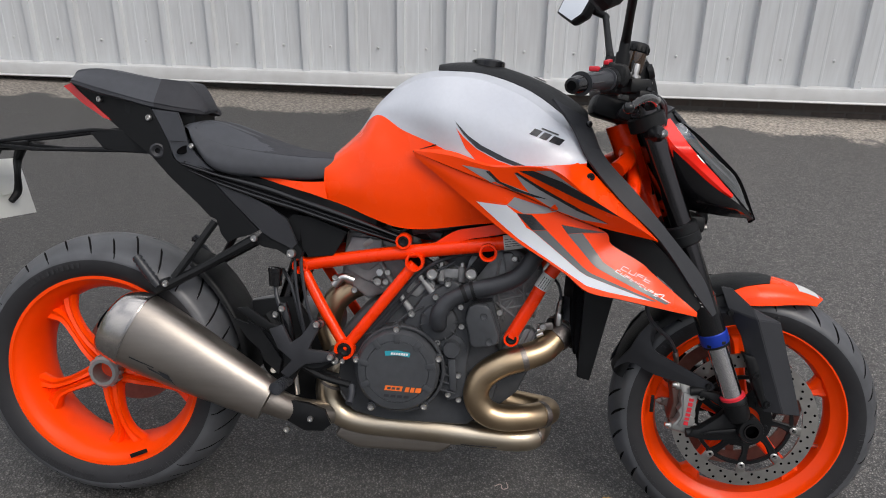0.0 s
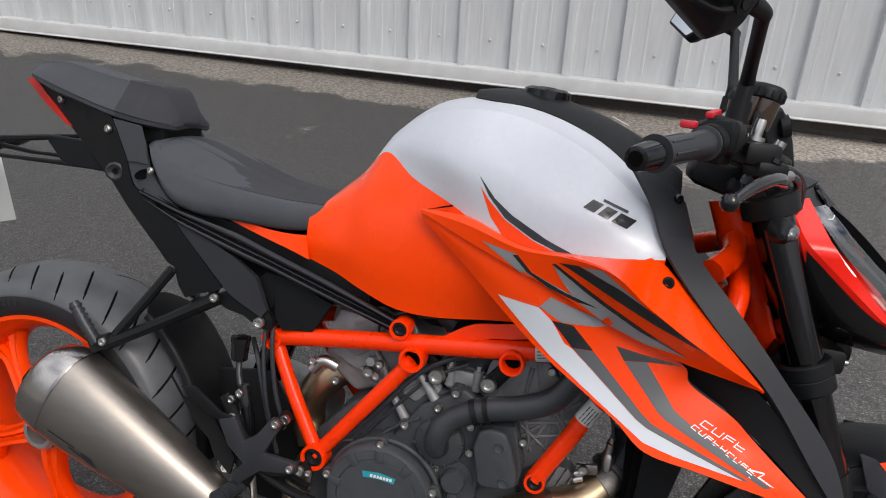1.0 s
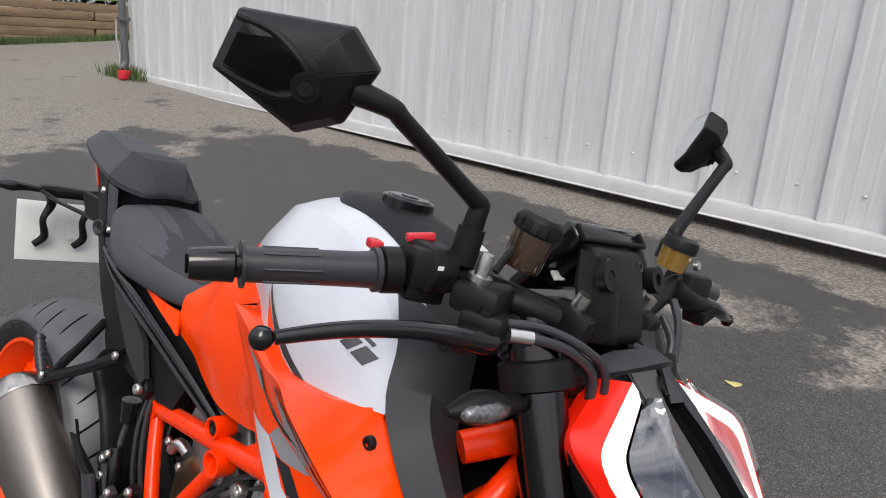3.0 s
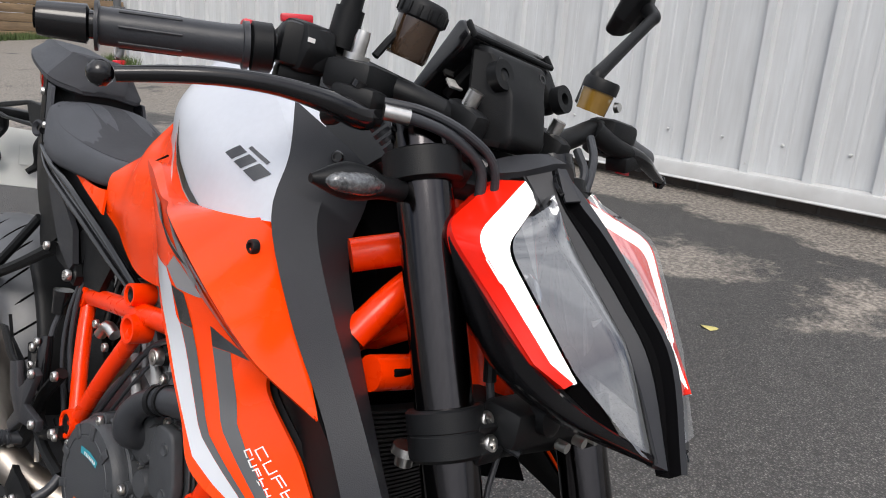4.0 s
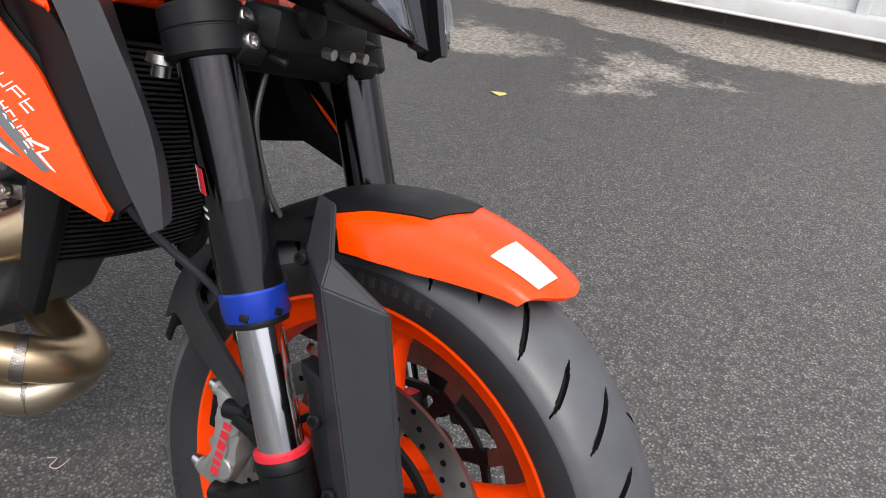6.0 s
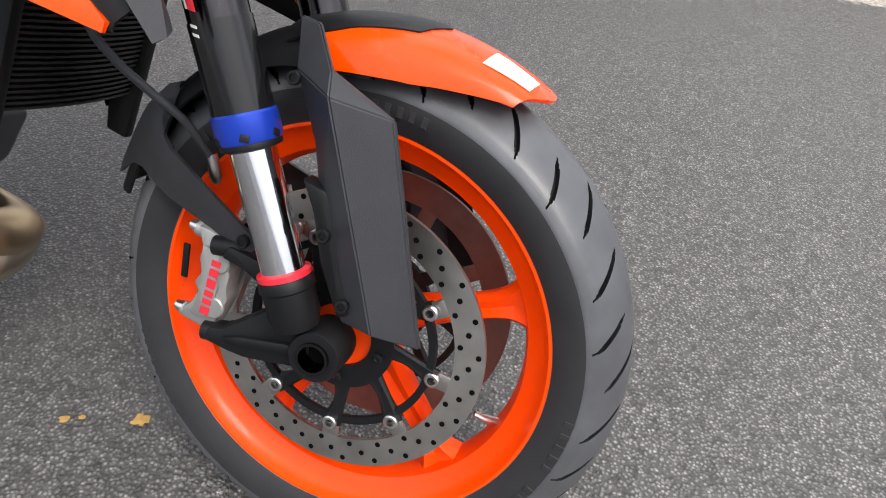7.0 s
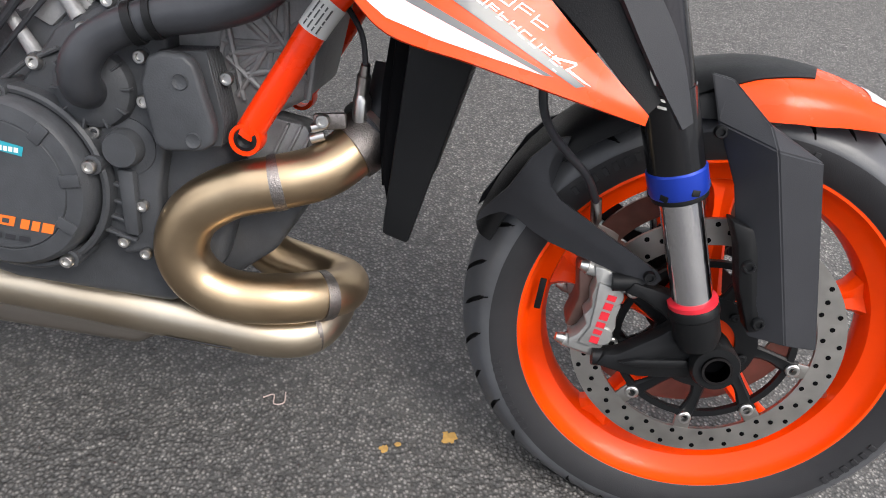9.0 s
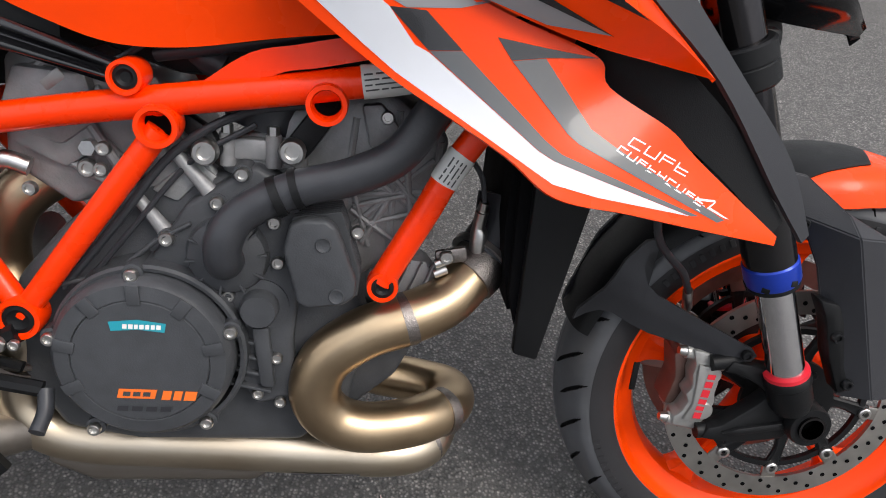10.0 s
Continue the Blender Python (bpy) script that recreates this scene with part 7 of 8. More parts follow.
    for i, y in enumerate((-0.045, -0.01, 0.03, 0.075, 0.11, 0.14)):
        block((-0.3755, y, 0.722 + 0.002), (0.002, 0.022, 0.065), 0.0, tilt, bb)
    part("plate_print", bb, INK, pl)
    part("print", block((-0.3695, 0.075, 0.730), (0.0012, 0.06, 0.05), 0.0, tilt), PLATE, pl)
    for s in (-1, 1):
        bl = tube([(-0.31, 0.01 + s * 0.05, 0.838), (-0.32, 0.01 + s * 0.09, 0.838), (-0.325, 0.01 + s * 0.12, 0.838), (-0.33, 0.01 + s * 0.165, 0.838)], [0.008, 0.010, 0.014, 0.004], n=14)
        part("rear_indicator", bl, GLOSS_BLACK, h, "black rear turn indicator")


build_tail()


def build_rear_end():
    # hugger over the rear tyre
    C = Vector((-0.015, -0.03, 0.322))
    rows = []
    for y, dr in ((-0.058, -0.010), (-0.052, 0.002), (-0.02, 0.007), (0.02, 0.008), (0.06, 0.004), (0.098, -0.008), (0.104, -0.030)):
        rows.append([C + Vector(((0.342 + dr) * math.cos(radians(a)), y, (0.342 + dr) * math.sin(radians(a)))) for a in (60 - 120 * abs(y), 50, 40, 28, 16, 2)])
    hg = part("hugger", sheet(rows, 0.004, 4, 4), PLASTIC, bike, "matt black rear tyre hugger", angle=45)
    part("hugger_blade", shell([(0.285, 0.520), (0.310, 0.486), (0.380, 0.465), (0.425, 0.430), (0.40, 0.395), (0.345, 0.440)], lambda x, z: -0.145, 0.006, 0.05), PLASTIC, hg)
    sw = part("swingarm", tube([(0.50, 0.07, 0.42), (0.36, 0.105, 0.44), (0.18, 0.115, 0.39), (0.0, 0.105, 0.325)], [0.055, 0.05, 0.045, 0.055], n=20), CAST, bike, "cast aluminium single-sided swingarm")
    part("shock", tube([(0.40, 0.0, 0.50), (0.43, 0.0, 0.60), (0.46, 0.0, 0.70)], 0.03, n=20, k=2), FORK_BLACK, bike, "black rear shock absorber")
    rs = part("brake_reservoir", lathe([(0, -0.02), (0.014, -0.02), (0.016, 0.012), (0.017, 0.013), (0.017, 0.022), (0, 0.023)], Matrix.Translation((0.392, -0.100, 0.578)), 24), GLOSS_BLACK, bike, "small black rear brake fluid reservoir")
    part("reservoir_hose", tube([(0.392, -0.100, 0.558), (0.40, -0.110, 0.53), (0.415, -0.118, 0.50), (0.43, -0.12, 0.47)], 0.005, n=10), HOSE, rs)
    cl = part("rear_master_cylinder", tube([(0.418, -0.125, 0.525), (0.428, -0.128, 0.485), (0.445, -0.130, 0.42)], [0.010, 0.013, 0.008], n=14), GLOSS_BLACK, bike, "black rear brake master cylinder")
    for x, z in ((0.405, 0.50), (0.420, 0.515), (0.41, 0.47)):
        bolt(x, -0.138, z, cl, 1.2)
    # footrest hanger: a cut-out star of arms
    hb = bmesh.new()
    for pts, r in (([(0.418, -0.128, 0.425), (0.455, -0.134, 0.40), (0.50, -0.136, 0.385), (0.56, -0.130, 0.412)], 0.0085), ([(0.455, -0.134, 0.40), (0.470, -0.134, 0.44), (0.508, -0.128, 0.492)], 0.0080), ([(0.385, -0.130, 0.500), (0.42, -0.134, 0.455), (0.455, -0.135, 0.405)], 0.0085), ([(0.455, -0.136, 0.400), (0.445, -0.140, 0.365), (0.425, -0.142, 0.335)], 0.010), ([(0.47, -0.138, 0.385), (0.52, -0.138, 0.362), (0.580, -0.135, 0.347)], 0.0065)):
        tube(pts, r * 1.35, n=8, bm=hb)
    prism([(0.425, 0.42), (0.455, 0.425), (0.475, 0.395), (0.455, 0.360), (0.425, 0.365)], -0.145, -0.125, 0.005, bm=hb)
    hg2 = part("footrest_hanger", hb, PLASTIC, bike, "black cast rider footrest hanger")
    part("heel_guard", shell([(0.345, 0.485), (0.375, 0.47), (0.425, 0.400), (0.418, 0.365), (0.385, 0.395)], lambda x, z: -0.150, 0.005, 0.04), PLASTIC, hg2)
    pk = part("rider_peg", tube([(0.440, -0.145, 0.350), (0.430, -0.175, 0.350), (0.425, -0.205, 0.352)], 0.012, n=14, k=3), HOSE, hg2, "ribbed rider footpeg")
    for i in range(5):
        y = -0.165 - i * 0.009
        part("peg_rib", tube([(0.433 + (y + 0.165) * 0.1, y, 0.350), (0.433 + (y + 0.165) * 0.1, y - 0.004, 0.350)], 0.0140, n=14, k=1), HOSE, pk)
    part("brake_pedal_tip", tube([(0.583, -0.135, 0.347), (0.587, -0.150, 0.330), (0.585, -0.170, 0.316)], 0.0085, n=14, k=3), HOSE, hg2, "ribbed rubber brake pedal tip")
    for x, y, z, sc in ((0.508, -0.136, 0.487, 1.4), (0.545, -0.140, 0.404, 1.4), (0.418, -0.152, 0.335, 1.9), (0.562, -0.143, 0.405, 1.0), (0.398, -0.140, 0.418, 1.3), (0.405, -0.140, 0.372, 1.3), (0.447, -0.148, 0.385, 1.1)):
        bolt(x, y, z, hg2, sc)
    part("linkage", tube([(0.445, -0.125, 0.42), (0.45, -0.125, 0.36), (0.455, -0.12, 0.31)], 0.006, n=10), STEEL, hg2)
    part("return_spring", tube([(0.455, -0.10, 0.385), (0.50, -0.10, 0.365), (0.545, -0.10, 0.352)], 0.007, n=10), PLASTIC, hg2)
    # sidestand on the far side, foot on the ground
    ss = part("sidestand", tube([(0.60, 0.11, 0.25), (0.57, 0.22, 0.12), (0.545, 0.305, 0.046)], 0.013, n=14, k=3), PLASTIC, bike, "black steel sidestand")
    part("stand_foot", block((0.545, 0.315, 0.045), (0.06, 0.05, 0.012), 0.004, Matrix.Rotation(radians(18), 4, "X")), PLASTIC, ss)


build_rear_end()


def build_cockpit():
    """Handlebar, grips, levers, switches, mirrors, dashboard."""
    bar = [(1.030, -0.348, 1.027), (1.072, -0.266, 1.040), (1.098, -0.20, 1.052), (1.150, -0.115, 1.035), (1.172, -0.05, 1.022), (1.178, 0.02, 1.020), (1.172, 0.09, 1.024), (1.168, 0.155, 1.045), (1.160, 0.22, 1.068), (1.150, 0.30, 1.062), (1.140, 0.385, 1.052)]
    hb = part("handlebar", tube(bar, [0.011, 0.011, 0.012, 0.0135, 0.0145, 0.0145, 0.0145, 0.0135, 0.012, 0.011, 0.011], n=20), PLASTIC, bike, "tapered black handlebar")
    E, G, I = Vector((1.001, -0.407, 1.018)), Vector((1.018, -0.371, 1.024)), Vector((1.076, -0.260, 1.041))
    d = (G - E).normalized()
    gp = [G, G + d * 0.003, G + d * 0.004, G.lerp(I, 0.5), I - d * 0.02, I - d * 0.006, I - d * 0.005, I]
    g = part("throttle_grip", tube(gp, [0.0215, 0.0215, 0.0160, 0.0165, 0.0170, 0.0180, 0.0215, 0.0215], n=32, k=1), HOSE, hb, "black rubber throttle grip")
    for i in range(7):
        a = 2 * math.pi * i / 7
        w = d.cross(Vector((0, 0, 1))).normalized()
        u = w.cross(d)
        off = (w * math.cos(a) + u * math.sin(a)) * 0.0164
        part("grip_rib", tube([G.lerp(I, 0.15) + off, G.lerp(I, 0.55) + off], 0.0014, n=6, k=1), HOSE, g)
    part("bar_end", tube([E - d * 0.004, E - d * 0.003, E + d * 0.002, G - d * 0.006, G - d * 0.004, G], [0.010, 0.0135, 0.0145, 0.0165, 0.012, 0.012], n=32, k=1), GLOSS_BLACK, hb, "gloss black bar-end weight")
    part("bar_end_bore", tube([E - d * 0.0055, E - d * 0.0035], 0.0085, n=20, k=1), DEEP, hb)
    # switch cluster
    sw = tube([I + d * 0.001, I + d * 0.003, I + d * 0.020, I + d * 0.022], [0.018, 0.0225, 0.0225, 0.019], n=28, k=1)
    rz = Matrix.Rotation(math.atan2(d.y, d.x), 4, "Z")
    c = I + d * 0.048
    block(c + Vector((0.004, 0.0, 0.004)), (0.050, 0.040, 0.040), 0.007, rz, sw)
    block(c + Vector((-0.004, 0.004, -0.022)), (0.042, 0.034, 0.018), 0.005, rz, sw)
    s = part("switchgear", sw, PLASTIC, hb, "black right-hand switch cluster")
    part("kill_switch", block(c + Vector((-0.014, -0.002, 0.030)), (0.030, 0.010, 0.008), 0.002, rz @ Matrix.Rotation(radians(-12), 4, "Y")), RED, s, "red engine stop switch")
    part("start_button", block(I + Vector((-0.022, 0.010, 0.020)), (0.014, 0.020, 0.010), 0.003, rz), RED, s, "red start switch")
    part("switch_mark", block(c + Vector((0.0295, -0.012, 0.010)), (0.0006, 0.008, 0.004), 0), WHITE_INK, s)
    part("switch_housing", prism([(1.060, 1.060), (1.085, 1.078), (1.118, 1.074), (1.128, 1.052), (1.118, 1.030), (1.080, 1.028)], -0.232, -0.196, 0.006), PLASTIC, s)
    # brake master cylinder and lever
    mc = block((1.142, -0.175, 1.036), (0.050, 0.070, 0.030), 0.008, Matrix.Rotation(radians(20), 4, "Z"))
    block((1.160, -0.190, 1.018), (0.045, 0.040, 0.022), 0.007, Matrix.Rotation(radians(25), 4, "Z"), mc)
    tube([(1.13, -0.16, 1.04), (1.165, -0.130, 1.034), (1.185, -0.105, 1.028)], 0.012, n=16, bm=mc)
    m = part("brake_master_cylinder", mc, PLASTIC, hb, "black radial brake master cylinder")
    for p in ((1.160, -0.178, 1.034), (1.168, -0.200, 1.028)):
        part("cap_screw", lathe([(0, 0.004), (0.003, 0.004), (0.0035, 0.006), (0.0075, 0.006), (0.008, 0), (0, 0)], Matrix.Translation(p) @ Matrix.Rotation(radians(20), 4, "Y"), 18), GLOSS_BLACK, m)
    part("key_nut", lathe([(0, 0.028), (0.006, 0.028), (0.007, 0.022), (0.007, 0.006), (0.0125, 0.006), (0.0125, 0), (0, 0)], Matrix.Translation((1.140, -0.187, 1.052)) @ Matrix.Rotation(radians(8), 4, "Y"), 20), STEEL, m, "steel washer and bleed nipple")
    lv = [(1.170, -0.178, 1.006), (1.176, -0.200, 1.003), (1.172, -0.235, 1.008), (1.158, -0.275, 1.010), (1.140, -0.315, 1.006), (1.122, -0.350, 0.998), (1.106, -0.385, 0.988)]
    l = part("brake_lever", tube(lv, [0.012, 0.0125, 0.0105, 0.0085, 0.0078, 0.0072, 0.0062], n=18), GLOSS_BLACK, hb, "black brake lever with a ball end")
    part("lever_ball", lathe([(0, -0.0105), (0.006, -0.0088), (0.0095, -0.0045), (0.0105, 0), (0.0095, 0.0045), (0.006, 0.0088), (0, 0.0105)], Matrix.Translation((1.101, -0.394, 0.986)), 20), GLOSS_BLACK, l)
    part("adjuster", lathe([(0, -0.008), (0.008, -0.008), (0.009, 0), (0.008, 0.008), (0, 0.008)], Matrix.Translation((1.168, -0.222, 0.998)) @ Matrix.Rotation(radians(70), 4, "Y"), 16), PLASTIC, l)
    bh = part("brake_hose", tube([(1.185, -0.175, 1.012), (1.200, -0.150, 1.012), (1.215, -0.115, 1.005), (1.226, -0.080, 0.985), (1.228, -0.070, 0.955), (1.224, -0.060, 0.90)], 0.0055, n=12), HOSE, bike, "black braided brake hose")
    part("hose_ferrule", tube([(1.183, -0.178, 1.012), (1.196, -0.157, 1.0125)], 0.0075, n=16, k=1), STEEL, bh, "steel hose ferrule")
    part("second_hose", tube([(1.165, -0.185, 1.020), (1.195, -0.140, 1.022), (1.222, -0.100, 1.010), (1.235, -0.066, 0.985), (1.236, -0.055, 0.93)], 0.0045, n=10), HOSE, bh)
    for k, q in enumerate(np.linspace(0, 1, 6)):
        p = Vector((1.146, -0.150, 1.000)).lerp(Vector((1.165, -0.128, 0.975)), q)
        part("switch_boot", tube([p, p + Vector((0.0022, 0.0026, -0.003))], 0.0085 + 0.001 * (k % 2), n=14, k=1), HOSE, bh)
    # reservoir, right
    R0 = Matrix.Translation((1.148, -0.128, 1.098)) @ Matrix.Rotation(radians(10), 4, "Y") @ Matrix.Rotation(radians(-4), 4, "X")
    rs = part("brake_fluid_reservoir", lathe([(0, -0.030), (0.019, -0.030), (0.021, -0.026), (0.022, 0.012), (0, 0.012)], R0, 32), SMOKE_FLUID, hb, "smoked brown brake fluid reservoir")
    part("reservoir_cap", lathe([(0, 0.028), (0.020, 0.028), (0.0225, 0.026), (0.0245, 0.022), (0.0245, 0.010), (0.022, 0.008), (0, 0.008)], R0, 28), PLASTIC, rs, "black ribbed reservoir cap")
    for i in range(14):
        a = 2 * math.pi * i / 14
        part("cap_grip", block((0, 0, 0), (0.003, 0.004, 0.011), 0.0008), PLASTIC, rs).matrix_local = R0 @ Matrix.Translation((0.0245 * math.cos(a), 0.0245 * math.sin(a), 0.016)) @ Matrix.Rotation(a, 4, "Z")
    part("reservoir_bracket", tube([(1.14, -0.165, 1.062), (1.142, -0.150, 1.085), (1.145, -0.135, 1.100)], 0.004, n=8), PLASTIC, rs)
    # reservoir, left
    R1 = Matrix.Translation((1.156, 0.205, 1.108)) @ Matrix.Rotation(radians(10), 4, "Y")
    rl = part("clutch_fluid_reservoir", lathe([(0, -0.022), (0.020, -0.022), (0.022, 0.008), (0, 0.008)], R1, 28), AMBER_FLUID, hb, "amber clutch fluid reservoir")
    part("reservoir_cap", lathe([(0, 0.022), (0.022, 0.022), (0.024, 0.018), (0.024, 0.006), (0, 0.006)], R1, 28), PLASTIC, rl)
    part("reservoir_screw", lathe([(0, 0.006), (0.006, 0.006), (0.007, 0), (0, 0)], Matrix.Translation((1.180, 0.218, 1.098)) @ Matrix.Rotation(radians(80), 4, "Y"), 16), STEEL, rl)
    # left switchgear, grip and clutch lever
    part("left_grip", tube([(1.152, 0.290, 1.063), (1.146, 0.34, 1.058), (1.138, 0.405, 1.050)], [0.020, 0.0165, 0.019], n=24, k=4), HOSE, hb, "black rubber left-hand grip")
    ls = part("left_switchgear", block((1.162, 0.255, 1.060), (0.05, 0.06, 0.05), 0.01, Matrix.Rotation(radians(-6), 4, "Z")), PLASTIC, hb, "black left-hand switch cluster")
    part("switch_block", block((1.186, 0.268, 1.036), (0.034, 0.050, 0.022), 0.005, Matrix.Rotation(radians(20), 4, "X")), PLASTIC, ls)
    part("horn_button", block((1.190, 0.262, 1.020), (0.010, 0.024, 0.006), 0.002), RED, ls, "small red switch")
    part("clutch_perch", tube([(1.172, 0.195, 1.062), (1.185, 0.225, 1.050), (1.192, 0.262, 1.046)], [0.014, 0.013, 0.011], n=14), PLASTIC, ls)
    cl = part("clutch_lever", tube([(1.190, 0.255, 1.048), (1.200, 0.290, 1.042), (1.197, 0.33, 1.032), (1.190, 0.375, 1.024)], [0.011, 0.010, 0.0075, 0.006], n=14), GLOSS_BLACK, hb, "black clutch lever with a ball end")
    part("lever_ball", lathe([(0, -0.0105), (0.006, -0.0088), (0.0105, 0), (0.006, 0.0088), (0, 0.0105)], Matrix.Translation((1.187, 0.381, 1.022)), 16), GLOSS_BLACK, cl)
    # dashboard and its cowl
    db = prism([(1.146, 1.127), (1.158, 1.124), (1.168, 1.112), (1.160, 1.098), (1.104, 1.034), (1.090, 1.040)], -0.072, 0.074, 0.005, 3)
    dd = part("dashboard", db, GLOSS_BLACK, bike, "slim black dashboard unit tilted towards the rider")
    part("dash_back", prism([(1.158, 1.110), (1.172, 1.100), (1.132, 1.046), (1.116, 1.052)], -0.045, 0.050, 0.005), PLASTIC, dd)
    cw = prism([(1.156, 1.108), (1.186, 1.104), (1.212, 1.062), (1.224, 1.018), (1.216, 1.006), (1.190, 1.005), (1.165, 1.06)], -0.058, 0.044, 0.008, 3)
    for v in cw.verts:
        if v.co.x > 1.205:
            v.co.y = -0.007 + (v.co.y + 0.007) * 0.62
    part("dash_cowl", cw, PLASTIC, dd, "black dash support cowl", angle=25)
    for p in ((1.190, -0.044, 1.090), (1.190, 0.030, 1.090)):
        part("cowl_screw", lathe([(0, 0.001), (0.0030, 0.001), (0.0034, 0.0045), (0.0062, 0.0045), (0.0068, 0), (0, 0)], Matrix.Translation(p) @ Matrix.Rotation(radians(62), 4, "Y"), 18), GLOSS_BLACK, dd)
    part("dash_rim", tube([(1.160, -0.070, 1.124), (1.171, -0.070, 1.112), (1.171, 0.072, 1.112), (1.160, 0.072, 1.124)], 0.0032, n=8, k=1), PLASTIC, dd)
    part("dash_label", block((1.1395, -0.048, 1.0620), (0.003, 0.020, 0.012), 0.0004, Matrix.Rotation(radians(-45), 4, "Y")), LABEL, dd)
    for y in (-0.045, 0.070):
        part("cowl_ear", lathe([(0.007, -0.006), (0.016, -0.006), (0.016, 0.006), (0.007, 0.006)], Matrix.Translation((1.196, y, 1.078)) @ Matrix.Rotation(radians(70), 4, "Y"), 24, loop=True), PLASTIC, dd)
    part("cowl_wing", prism([(1.135, 1.115), (1.165, 1.112), (1.195, 1.07), (1.175, 1.055)], 0.060, 0.085, 0.008), PLASTIC, dd)
    for y in (-0.070, 0.085):
        cm = part("bar_clamp", block((1.178, y, 1.005), (0.052, 0.028, 0.075), 0.010, Matrix.Rotation(radians(18), 4, "Y")), PLASTIC, bike, "black handlebar clamp riser")
        part("clamp_bolt", tube([(1.186, y, 1.040), (1.192, y, 1.056)], 0.0085, n=16, k=1), STEEL, cm)
    part("ignition_box", block((1.125, 0.0, 0.995), (0.09, 0.12, 0.05), 0.015, Matrix.Rotation(radians(14), 4, "Y")), PLASTIC, bike)
    for pts in ([(1.17, -0.05, 1.0), (1.215, -0.02, 0.975), (1.235, 0.02, 0.95)], [(1.20, 0.05, 1.0), (1.228, 0.085, 0.985), (1.230, 0.11, 0.95)], [(1.19, 0.14, 1.03), (1.215, 0.13, 1.0), (1.222, 0.10, 0.95)], [(1.185, 0.17, 1.05), (1.210, 0.15, 1.02), (1.226, 0.12, 0.97), (1.228, 0.09, 0.92)]):
        part("control_cable", tube(pts, 0.0055, n=10), HOSE, bike, "black control cable")
    # mirrors
    for s, base, j, k, e, c in ((-1, (1.112, -0.186, 1.062), (1.117, -0.185, 1.122), (1.104, -0.316, 1.188), (1.084, -0.345, 1.194), (1.046, -0.376, 1.197)),
                                (1, (1.140, 0.208, 1.095), (1.142, 0.215, 1.136), (1.137, 0.330, 1.246), (1.112, 0.350, 1.262), (1.070, 0.372, 1.268))):
        c = Vector(c)
        mr = part("mirror", tube([base, tuple(Vector(base).lerp(Vector(j), 0.85)), j, tuple(Vector(j).lerp(Vector(k), 0.12)), tuple(Vector(j).lerp(Vector(k), 0.5)), tuple(Vector(j).lerp(Vector(k), 0.9)), k, e], [0.0115, 0.0105, 0.0100, 0.0092, 0.0085, 0.0086, 0.0092, 0.0115], n=20, k=4), PLASTIC, bike, "black rear-view mirror on a cranked stalk")
        part("stalk_base", tube([base, tuple(Vector(base).lerp(Vector(j), 0.62))], [0.0145, 0.0140], n=24, k=1), PLASTIC, mr)
        yaw = Matrix.Rotation(radians(-48 if s < 0 else 36), 4, "Z") @ Matrix.Rotation(radians(12 if s < 0 else 24), 4, "Y")
        # outline in the head's own plane: along the head, and up
        out = [(0.070, -0.012), (0.054, 0.040), (-0.040, 0.047), (-0.068, 0.018), (-0.046, -0.032), (-0.008, -0.050)]

        def ring(x, q, dz=0.0):
            return [c + yaw @ Vector((x, s * u * q, z * q + dz)) for u, z in out]
        def tilted(x, q):
            return [p + yaw @ Vector((-0.16 * (p.z - c.z), 0, 0)) for p in ring(x, q)]
        hb_ = loft([tilted(-0.018, 0.93), tilted(-0.0165, 0.97), ring(-0.004, 1.0), ring(0.004, 0.98), ring(0.016, 0.80), ring(0.026, 0.40)], 1)
        bmesh.ops.recalc_face_normals(hb_, faces=hb_.faces)
        bmesh.ops.bevel(hb_, geom=[e for e in hb_.edges if e.calc_face_angle(0) > 0.25], offset=0.0035, segments=3, affect="EDGES", clamp_overlap=True)
        tm = tree_of(hb_)
        hd = part("mirror_head", hb_, PLASTIC, mr, "angular black mirror housing", angle=24)
        part("mirror_glass", loft([tilted(-0.0190, 0.86), tilted(-0.0182, 0.86)], 1), MIRROR, hd, "mirror glass")
        # black film paints recess shade on the back, a rounded ridge about it
        def on_head(u, z, off):
            o = c + yaw @ Vector((0.1, s * u, z))
            hit, nor, _, _ = tm.ray_cast(o, yaw @ Vector((-1, 0, 0)), 0.2)
            return (hit or c) + yaw @ Vector((off, 0, 0))
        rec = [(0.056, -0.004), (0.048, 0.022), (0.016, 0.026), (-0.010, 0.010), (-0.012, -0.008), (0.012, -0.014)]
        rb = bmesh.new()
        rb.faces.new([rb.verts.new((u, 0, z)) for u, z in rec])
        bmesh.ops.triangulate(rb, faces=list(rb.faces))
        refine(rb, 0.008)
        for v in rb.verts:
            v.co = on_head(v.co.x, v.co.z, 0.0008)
        part("recess_shade", rb, DEEP, hd)
        part("head_ridge", tube([on_head(u, z, -0.0005) for u, z in cr([(0.050, 0.034), (0.020, 0.030), (-0.008, 0.014), (-0.016, -0.002), (-0.006, -0.014), (0.014, -0.018), (0.056, -0.010)], 4)], 0.0036, n=10, k=1), PLASTIC, hd)
        part("pivot", tube([c + yaw @ Vector((0.012, -s * 0.012, -0.004)), c + yaw @ Vector((0.030, -s * 0.016, -0.006))], [0.0135, 0.0120], n=20, k=1), PLASTIC, hd)
        part("pivot_screw", tube([c + yaw @ Vector((0.0285, -s * 0.0156, -0.006)), c + yaw @ Vector((0.0320, -s * 0.0162, -0.006))], 0.0062, n=16, k=1), GLOSS_BLACK, hd)


build_cockpit()


